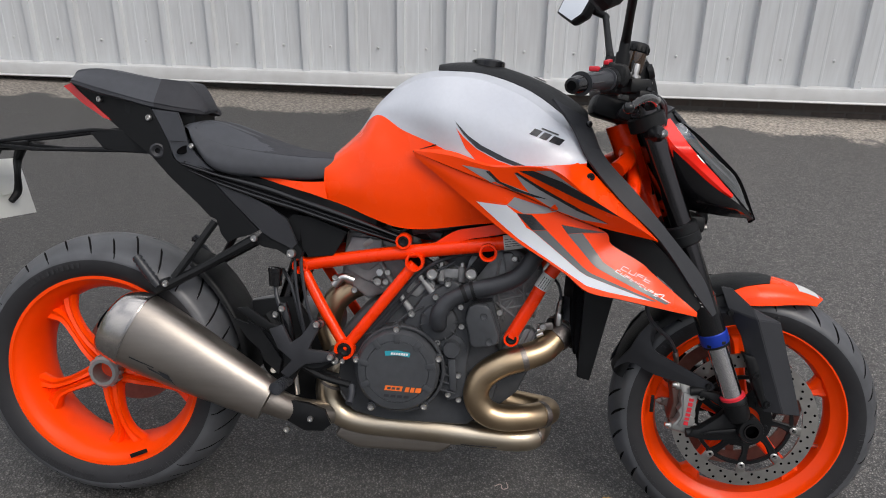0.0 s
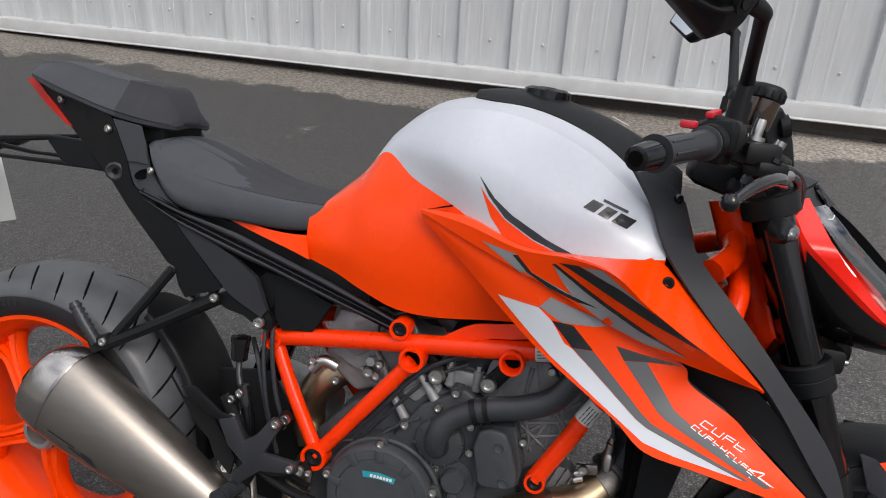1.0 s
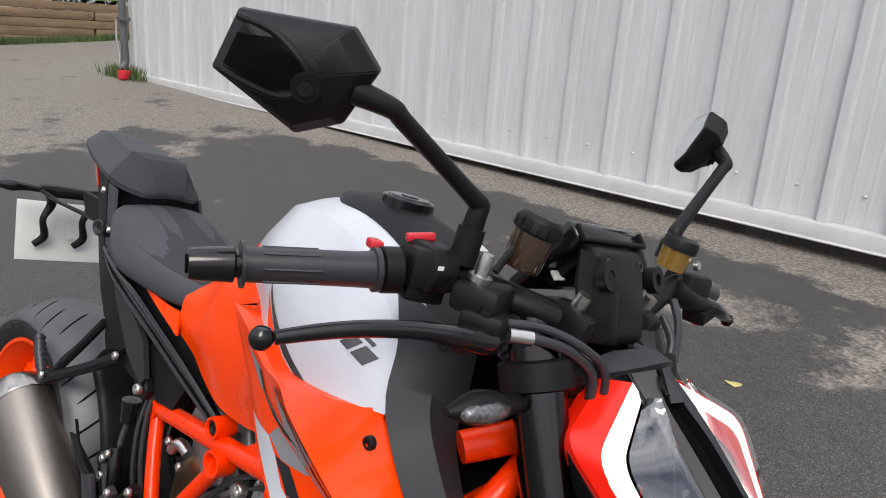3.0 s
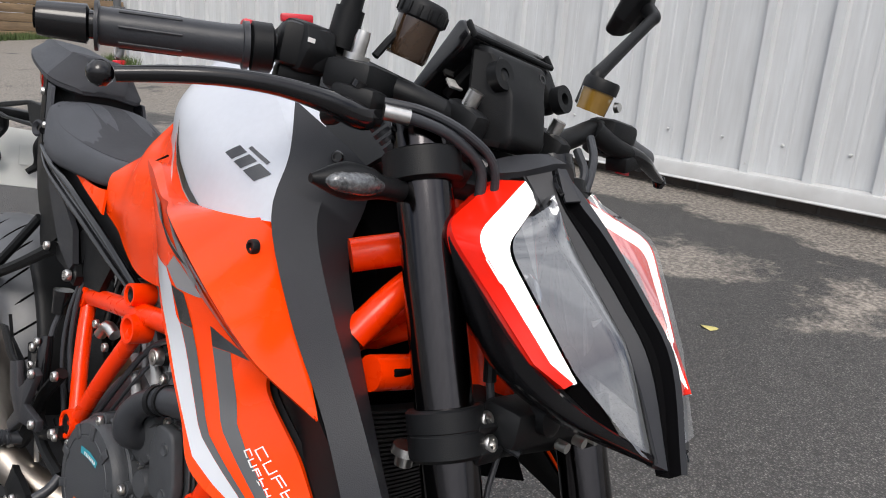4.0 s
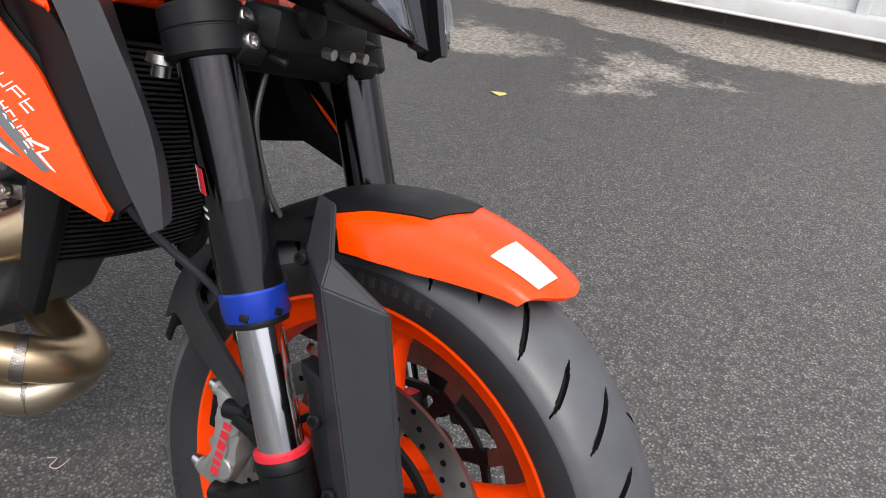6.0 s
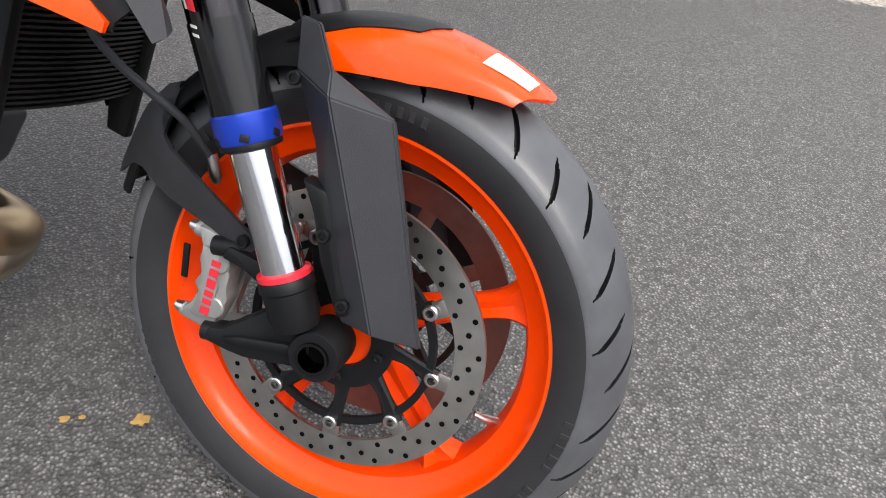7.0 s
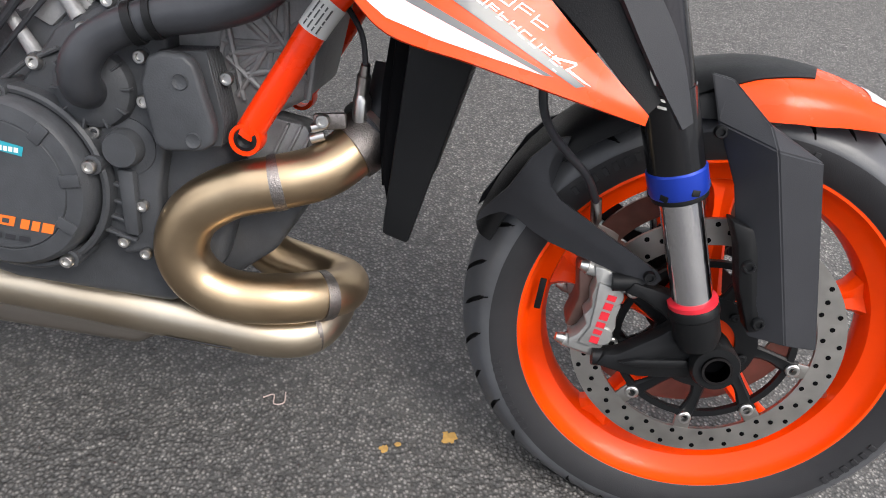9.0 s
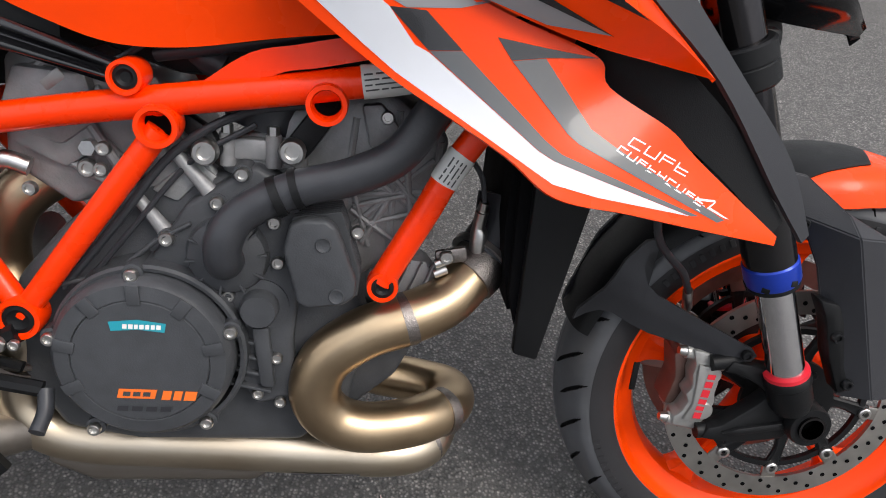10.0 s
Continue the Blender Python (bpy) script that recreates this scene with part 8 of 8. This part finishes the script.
def build_headlamp():
    """Upright split headlamp: red and white light blades, clear lenses, dark spine."""
    def L(p, q, k=1):
        return [tuple(a + (b - a) * t for a, b in zip(p, q)) for t in np.linspace(0, 1, k + 1)]
    # centre spine: two long facets with a groove
    sl = [(1.238, -0.022, 0.984), (1.270, -0.021, 0.956), (1.317, -0.021, 0.914), (1.367, -0.022, 0.877), (1.412, -0.026, 0.836), (1.454, -0.029, 0.773)]
    gl = [(1.262, -0.004, 0.998), (1.284, -0.006, 0.968), (1.321, -0.006, 0.938), (1.372, -0.006, 0.895), (1.418, -0.008, 0.850), (1.463, -0.014, 0.768)]
    gr = [(1.266, 0.006, 0.999), (1.294, 0.006, 0.972), (1.332, 0.006, 0.946), (1.388, 0.006, 0.898), (1.431, 0.004, 0.853), (1.470, -0.005, 0.767)]
    rr = [(1.262, 0.017, 0.998), (1.290, 0.017, 0.980), (1.330, 0.017, 0.950), (1.391, 0.016, 0.896), (1.434, 0.013, 0.851), (1.473, 0.001, 0.767)]
    sr = [(1.246, 0.052, 0.980), (1.280, 0.050, 0.954), (1.326, 0.047, 0.912), (1.378, 0.042, 0.872), (1.424, 0.030, 0.823), (1.466, 0.014, 0.773)]
    hl = part("headlamp", sheet([sl, gl], 0.010, 5, 1), GREY_PLASTIC, bike, "split headlamp with red and white light blades", angle=25)
    part("spine_ridge", sheet([gr, rr, sr], 0.006, 5, 1), GREY_PLASTIC, hl, angle=25)
    sink = [[(x - 0.009, y, z - 0.008) for x, y, z in q] for q in (gl, gr)]
    part("spine_groove", sheet([gl, sink[0], sink[1], gr], 0.002, 5, 1), DEEP, hl, angle=25)
    up = [[(x + 0.0005, y, z + 0.0005) for x, y, z in (q[k] for q in (gl, gr))] for k in (0, 1)]
    part("spine_cap", sheet([up[0], up[1]], 0.004, 1, 1), GREY_PLASTIC, hl, angle=25)
    lip = [(1.223, -0.046, 0.975), (1.238, -0.022, 0.984), (1.262, -0.004, 0.998), (1.264, 0.017, 0.998), (1.248, 0.052, 0.982)]
    lip_b = [(1.206, -0.042, 0.985), (1.214, -0.018, 0.996), (1.236, 0.000, 1.004), (1.240, 0.020, 1.004), (1.232, 0.054, 0.988)]
    part("lamp_lip", sheet([lip_b, lip], 0.008, 2, 1), GREY_PLASTIC, hl, "dark grey rear lip of the lamp", angle=30)
    oval = Matrix.Translation((1.2725, -0.004, 0.9835)) @ Matrix.Rotation(radians(48), 4, "Y") @ Matrix.Diagonal((1.5, 1.0, 1.0, 1.0))
    part("badge", lathe([(0, 0.0014), (0.0068, 0.0014), (0.0074, 0.0036), (0.0088, 0.0036), (0.0092, 0), (0, -0.001)], oval, 24), GLOSS_BLACK, hl, "gloss black oval badge")
    turn = Matrix.Rotation(radians(-4.6), 4, "Z")
    C0 = Vector((1.262, 0.013, 0))
    for s in (-1, 1):
        def R(pts):
            if s < 0:
                return pts
            out = []
            for x, y, z in pts:
                p = turn.inverted() @ (Vector((x, y, 0)) - C0)
                p.y = -p.y
                p = C0 + turn @ p
                k = max(0.0, min(1.0, (1.42 - x) / 0.12))
                out.append((p.x + 0.012 * k, p.y + 0.015 * k, z + 0.005 * k))
            return out
        fl = (lambda q: q) if s < 0 else (lambda q: q[::-1])
        # angular stations: top corner, outer corner, lower end
        def edge(a, b, c, d=None):
            p, q = Vector(b).lerp(Vector(a), 0.22), Vector(b).lerp(Vector(c), 0.18)
            turn_in = [tuple(p.lerp(Vector(b), k).lerp(Vector(b).lerp(q, k), k)) for k in np.linspace(0, 1, 6)]
            return L(a, p, 3)[:-1] + turn_in + L(q, c, 4)[1:] + (L(c, d, 2)[1:] if d else [])
        if s < 0:
            red_o = edge((1.223, -0.046, 0.975), (1.242, -0.127, 0.926), (1.362, -0.110, 0.834), (1.386, -0.092, 0.820))
            red_i = edge((1.252, -0.035, 0.981), (1.279, -0.127, 0.923), (1.372, -0.101, 0.838), (1.390, -0.086, 0.826))
            wh_i = edge((1.257, -0.012, 0.964), (1.290, -0.092, 0.918), (1.369, -0.078, 0.841), (1.385, -0.071, 0.823))
            ln_o = edge((1.260, -0.016, 0.965), (1.292, -0.093, 0.919), (1.386, -0.082, 0.831), (1.446, -0.045, 0.779))
            ln_i = edge((1.268, -0.022, 0.959), (1.319, -0.022, 0.914), (1.410, -0.027, 0.838), (1.453, -0.030, 0.775))
        else:
            red_i = edge((1.256, 0.064, 0.980), (1.313, 0.146, 0.947), (1.408, 0.063, 0.859), (1.440, 0.047, 0.825))
            red_o = [(x - 0.024, y - 0.010, z - 0.014) for x, y, z in red_i]
            wh_i = edge((1.272, 0.086, 0.956), (1.318, 0.125, 0.936), (1.390, 0.069, 0.873), (1.425, 0.046, 0.836))
            ln_o = edge((1.256, 0.066, 0.982), (1.313, 0.148, 0.949), (1.410, 0.065, 0.860), (1.456, 0.034, 0.790))
            ln_i = edge((1.262, 0.055, 0.968), (1.310, 0.050, 0.925), (1.400, 0.040, 0.850), (1.455, 0.022, 0.785))
            # reflection of the red surround, painted as a red strip
            inner = edge((1.270, 0.082, 0.950), (1.327, 0.095, 0.921), (1.381, 0.066, 0.876), (1.418, 0.042, 0.834))
            part("red_reflection", sheet([wh_i, inner][::-1], 0.001, 1, 1), DRL_RED, hl, "red strip painted as the surround's reflection")
        rim_b = [(x - 0.018, y * 0.93, z - 0.008) for x, y, z in red_o]
        part("red_blade", sheet(fl([red_o, red_i]), 0.0015, 1, 1), DRL_RED, hl, "red lamp surround", angle=20)
        part("red_edge", sheet(fl([rim_b, red_o]), 0.003, 1, 1), DRL_RED, hl, angle=20)
        part("light_blade", sheet(fl([red_i, wh_i]), 0.0015, 1, 1), DRL_WHITE, hl, "lit white daytime running light", angle=20)
        deep = edge((1.240, -0.024, 0.940), (1.262, -0.078, 0.893), (1.345, -0.062, 0.818), (1.370, -0.056, 0.808))
        back = edge((1.240, -0.016, 0.945), (1.285, -0.018, 0.884), (1.380, -0.022, 0.806), (1.430, -0.028, 0.772))
        part("reflector", sheet(fl([wh_i, R(deep), R(back)]), 0.0012, 1, 1), DEEP, hl, "dark headlamp bowl")
        pj = R([(1.300, -0.058, 0.878), (1.356, -0.050, 0.830)])
        part("projector", lathe([(0, -0.002), (0.010, -0.004), (0.016, 0.0), (0.018, 0.008), (0.014, 0.010), (0, 0.006)], Matrix.Translation(pj[0]) @ Matrix.Rotation(radians(60), 4, "Y"), 28), REFLECTOR, hl, "chrome headlamp projector")
        part("projector", lathe([(0, -0.002), (0.009, -0.003), (0.014, 0.0), (0.015, 0.007), (0, 0.005)], Matrix.Translation(pj[1]) @ Matrix.Rotation(radians(60), 4, "Y"), 28), REFLECTOR, hl)
        # outer lens over the whole half, nearly flat
        ln_o = [(x + 0.0016, y + s * 0.0006, z + 0.0016) for x, y, z in ln_o]
        swell = [[tuple(a + (b - a) * k + c * min(1, (len(ln_o) - 1 - i) / 3) for a, b, c in zip(p, q, (h, 0.0, h))) for i, (p, q) in enumerate(zip(ln_o, ln_i))] for k, h in ((0, 0), (0.25, 0.0045), (0.5, 0.009), (0.8, 0.0135), (1, 0.006))]
        ln = part("lens", sheet(fl(swell), 0, 1, 3), LENS, hl, "clear headlamp lens", angle=60)
        ln.visible_shadow = False
        # gloss black lower housing and dark back shell
        h0 = [(1.250, -0.030, 0.800), (1.300, -0.050, 0.786), (1.375, -0.055, 0.776), (1.452, -0.028, 0.770)]
        h1 = [(1.262, -0.090, 0.842), (1.320, -0.098, 0.812), (1.390, -0.090, 0.795), (1.453, -0.032, 0.774)]
        h2 = [(1.245, -0.122, 0.915), (1.330, -0.113, 0.848), (1.392, -0.096, 0.813), (1.454, -0.034, 0.779)]
        part("housing", sheet(fl([R(h0), R(h1), R(h2)]), 0.004, 5, 4), GLOSS_BLACK, hl, "gloss black lower lamp housing")
        b0 = [(1.225, -0.010, 0.800), (1.222, -0.012, 0.88), (1.212, -0.012, 0.970)]
        b1 = [(1.262, -0.085, 0.845), (1.240, -0.115, 0.900), (1.215, -0.046, 0.970)]
        part("back_shell", sheet(fl([R(b0), R(b1)]), 0.004, 4, 3), PLASTIC, hl)
        part("seam", tube([(x, y + s * -0.002, z + 0.001) for x, y, z in (sl if s < 0 else sr)], 0.0022, n=8), GLOSS_BLACK, hl)
        # indicator
        yb = -0.020
        ind = tube([(1.198 + 0.010 * s, yb + s * 0.105, 0.945), (1.205 + 0.010 * s, yb + s * 0.150, 0.945), (1.204 + 0.010 * s, yb + s * 0.170, 0.946), (1.200 + 0.010 * s, yb + s * 0.195, 0.945), (1.195 + 0.010 * s, yb + s * 0.224, 0.942)], [0.012, 0.011, 0.0155, 0.016, 0.004], n=18)
        iv = part("front_indicator", ind, PLASTIC, bike, "black front turn indicator with a clear lens")
        il = tube([(1.213 + 0.010 * s, yb + s * 0.160, 0.946), (1.214 + 0.010 * s, yb + s * 0.180, 0.946), (1.208 + 0.010 * s, yb + s * 0.206, 0.944), (1.203 + 0.010 * s, yb + s * 0.214, 0.943)], [0.006, 0.0105, 0.0085, 0.003], n=16)
        part("indicator_lens", il, RIBBED, iv, "clear ribbed indicator lens")
    # bracket, sensor and wiring under the lamp
    br = part("lamp_bracket", block((1.318, 0.0, 0.755), (0.05, 0.15, 0.040), 0.010), PLASTIC, bike)
    part("sensor", lathe([(0, 0.010), (0.008, 0.010), (0.0165, 0.006), (0.0165, -0.012), (0, -0.012)], Matrix.Translation((1.345, -0.034, 0.768)) @ Matrix.Rotation(radians(80), 4, "Y"), 28), PLASTIC, br, "black round horn")
    for y in (-0.012, 0.02, 0.045):
        part("bracket_bolt", tube([(1.350, y, 0.742), (1.362, y, 0.742)], 0.0055, n=12, k=1), STEEL, br)
    part("lamp_lead", tube([(1.255, -0.070, 0.90), (1.275, -0.066, 0.84), (1.290, -0.060, 0.78), (1.305, -0.050, 0.735), (1.330, -0.040, 0.725)], 0.0042, n=10), HOSE, br)
    part("lead_plug", tube([(1.282, -0.062, 0.815), (1.288, -0.060, 0.785)], 0.0065, n=10, k=1), PLASTIC, br)
    part("brake_line", tube([(1.30, -0.03, 0.72), (1.31, -0.045, 0.66), (1.335, -0.040, 0.60), (1.36, -0.03, 0.565)], 0.0032, n=10), HOSE, bike, "black brake line")
    bl = part("brake_hose", tube([(1.20, -0.125, 0.70), (1.215, -0.128, 0.64), (1.225, -0.120, 0.573), (1.241, -0.100, 0.540), (1.267, -0.078, 0.513), (1.296, -0.056, 0.487), (1.314, -0.041, 0.459), (1.318, -0.035, 0.452)], 0.0046, n=12), HOSE, bike, "black brake hose to the caliper")
    part("hose_end", tube([(1.317, -0.036, 0.456), (1.320, -0.033, 0.444), (1.323, -0.031, 0.430), (1.324, -0.030, 0.424)], [0.0062, 0.0066, 0.0066, 0.0042], n=12, k=1), STEEL, bl, "steel crimped hose end")
    part("frame_plug", lathe([(0, 0.008), (0.014, 0.008), (0.015, 0), (0.009, -0.002), (0.009, -0.012), (0, -0.012)], Matrix.Translation((1.252, -0.115, 0.702)), 24), STEEL, bike, "steel steering stop bolt")


build_headlamp()

# printed mark on the right-hand fork tube: plain blocks


def fork_mark(z0, z1, a0, a1, material, label=""):
    rows = [[leg(-1, z) + Vector((math.cos(radians(a)), math.sin(radians(a)), 0)) * 0.0306 for a in np.linspace(a0, a1, 7)] for z in (z0, z1)]
    part("fork_label", sheet(rows, 0.0004, 1, 1), material, bike, label)


fork_mark(0.604, 0.626, -128, -120, WHITE_INK, "white block of a printed mark")
fork_mark(0.604, 0.626, -118, -99, RED, "red block of a printed mark")
for z in (0.590, 0.583):
    fork_mark(z, z + 0.0025, -126, -106, WHITE_INK, "white bar of small print")

# ---- small pieces of the wall ----
screw_mesh = None
for i in range(-24, 36):
    xr = 0.115 + RIB * i
    for dx, dz, y in ((RIB * 0.5, 0.175, 0.048), (0.0, 0.055, 0.018)):
        if dx == 0.0 and i % 3:
            continue
        if not WALL_L + 0.1 < xr + dx < WALL_R - 0.3:
            continue
        m = Matrix.Translation((xr + dx, y, dz))
        if screw_mesh is None:
            screw_mesh = part("screw", lathe([(0, 0.009), (0.006, 0.008), (0.009, 0.004), (0.010, 0.0), (0, 0)], TO_Y, 12), TRIM, wall)
            screw_mesh.matrix_local = m
        else:
            again("screw", screw_mesh, m, wall)
brick_bm = block((0, 0, 0), (0.215, 0.10, 0.065), 0.004, seg=1)
brick_ob = None
for j in range(3):
    for i in range(88):
        x = WALL_L + 0.11 + i * 0.226 + (0.113 if j % 2 else 0)
        m = Matrix.Translation((x, 0.138 + random.uniform(-0.003, 0.003), -0.126 - j * 0.075))
        if brick_ob is None:
            brick_ob = part("brick", brick_bm, BRICK, wall)
            brick_ob.matrix_local = m
        else:
            again("brick", brick_ob, m, wall)
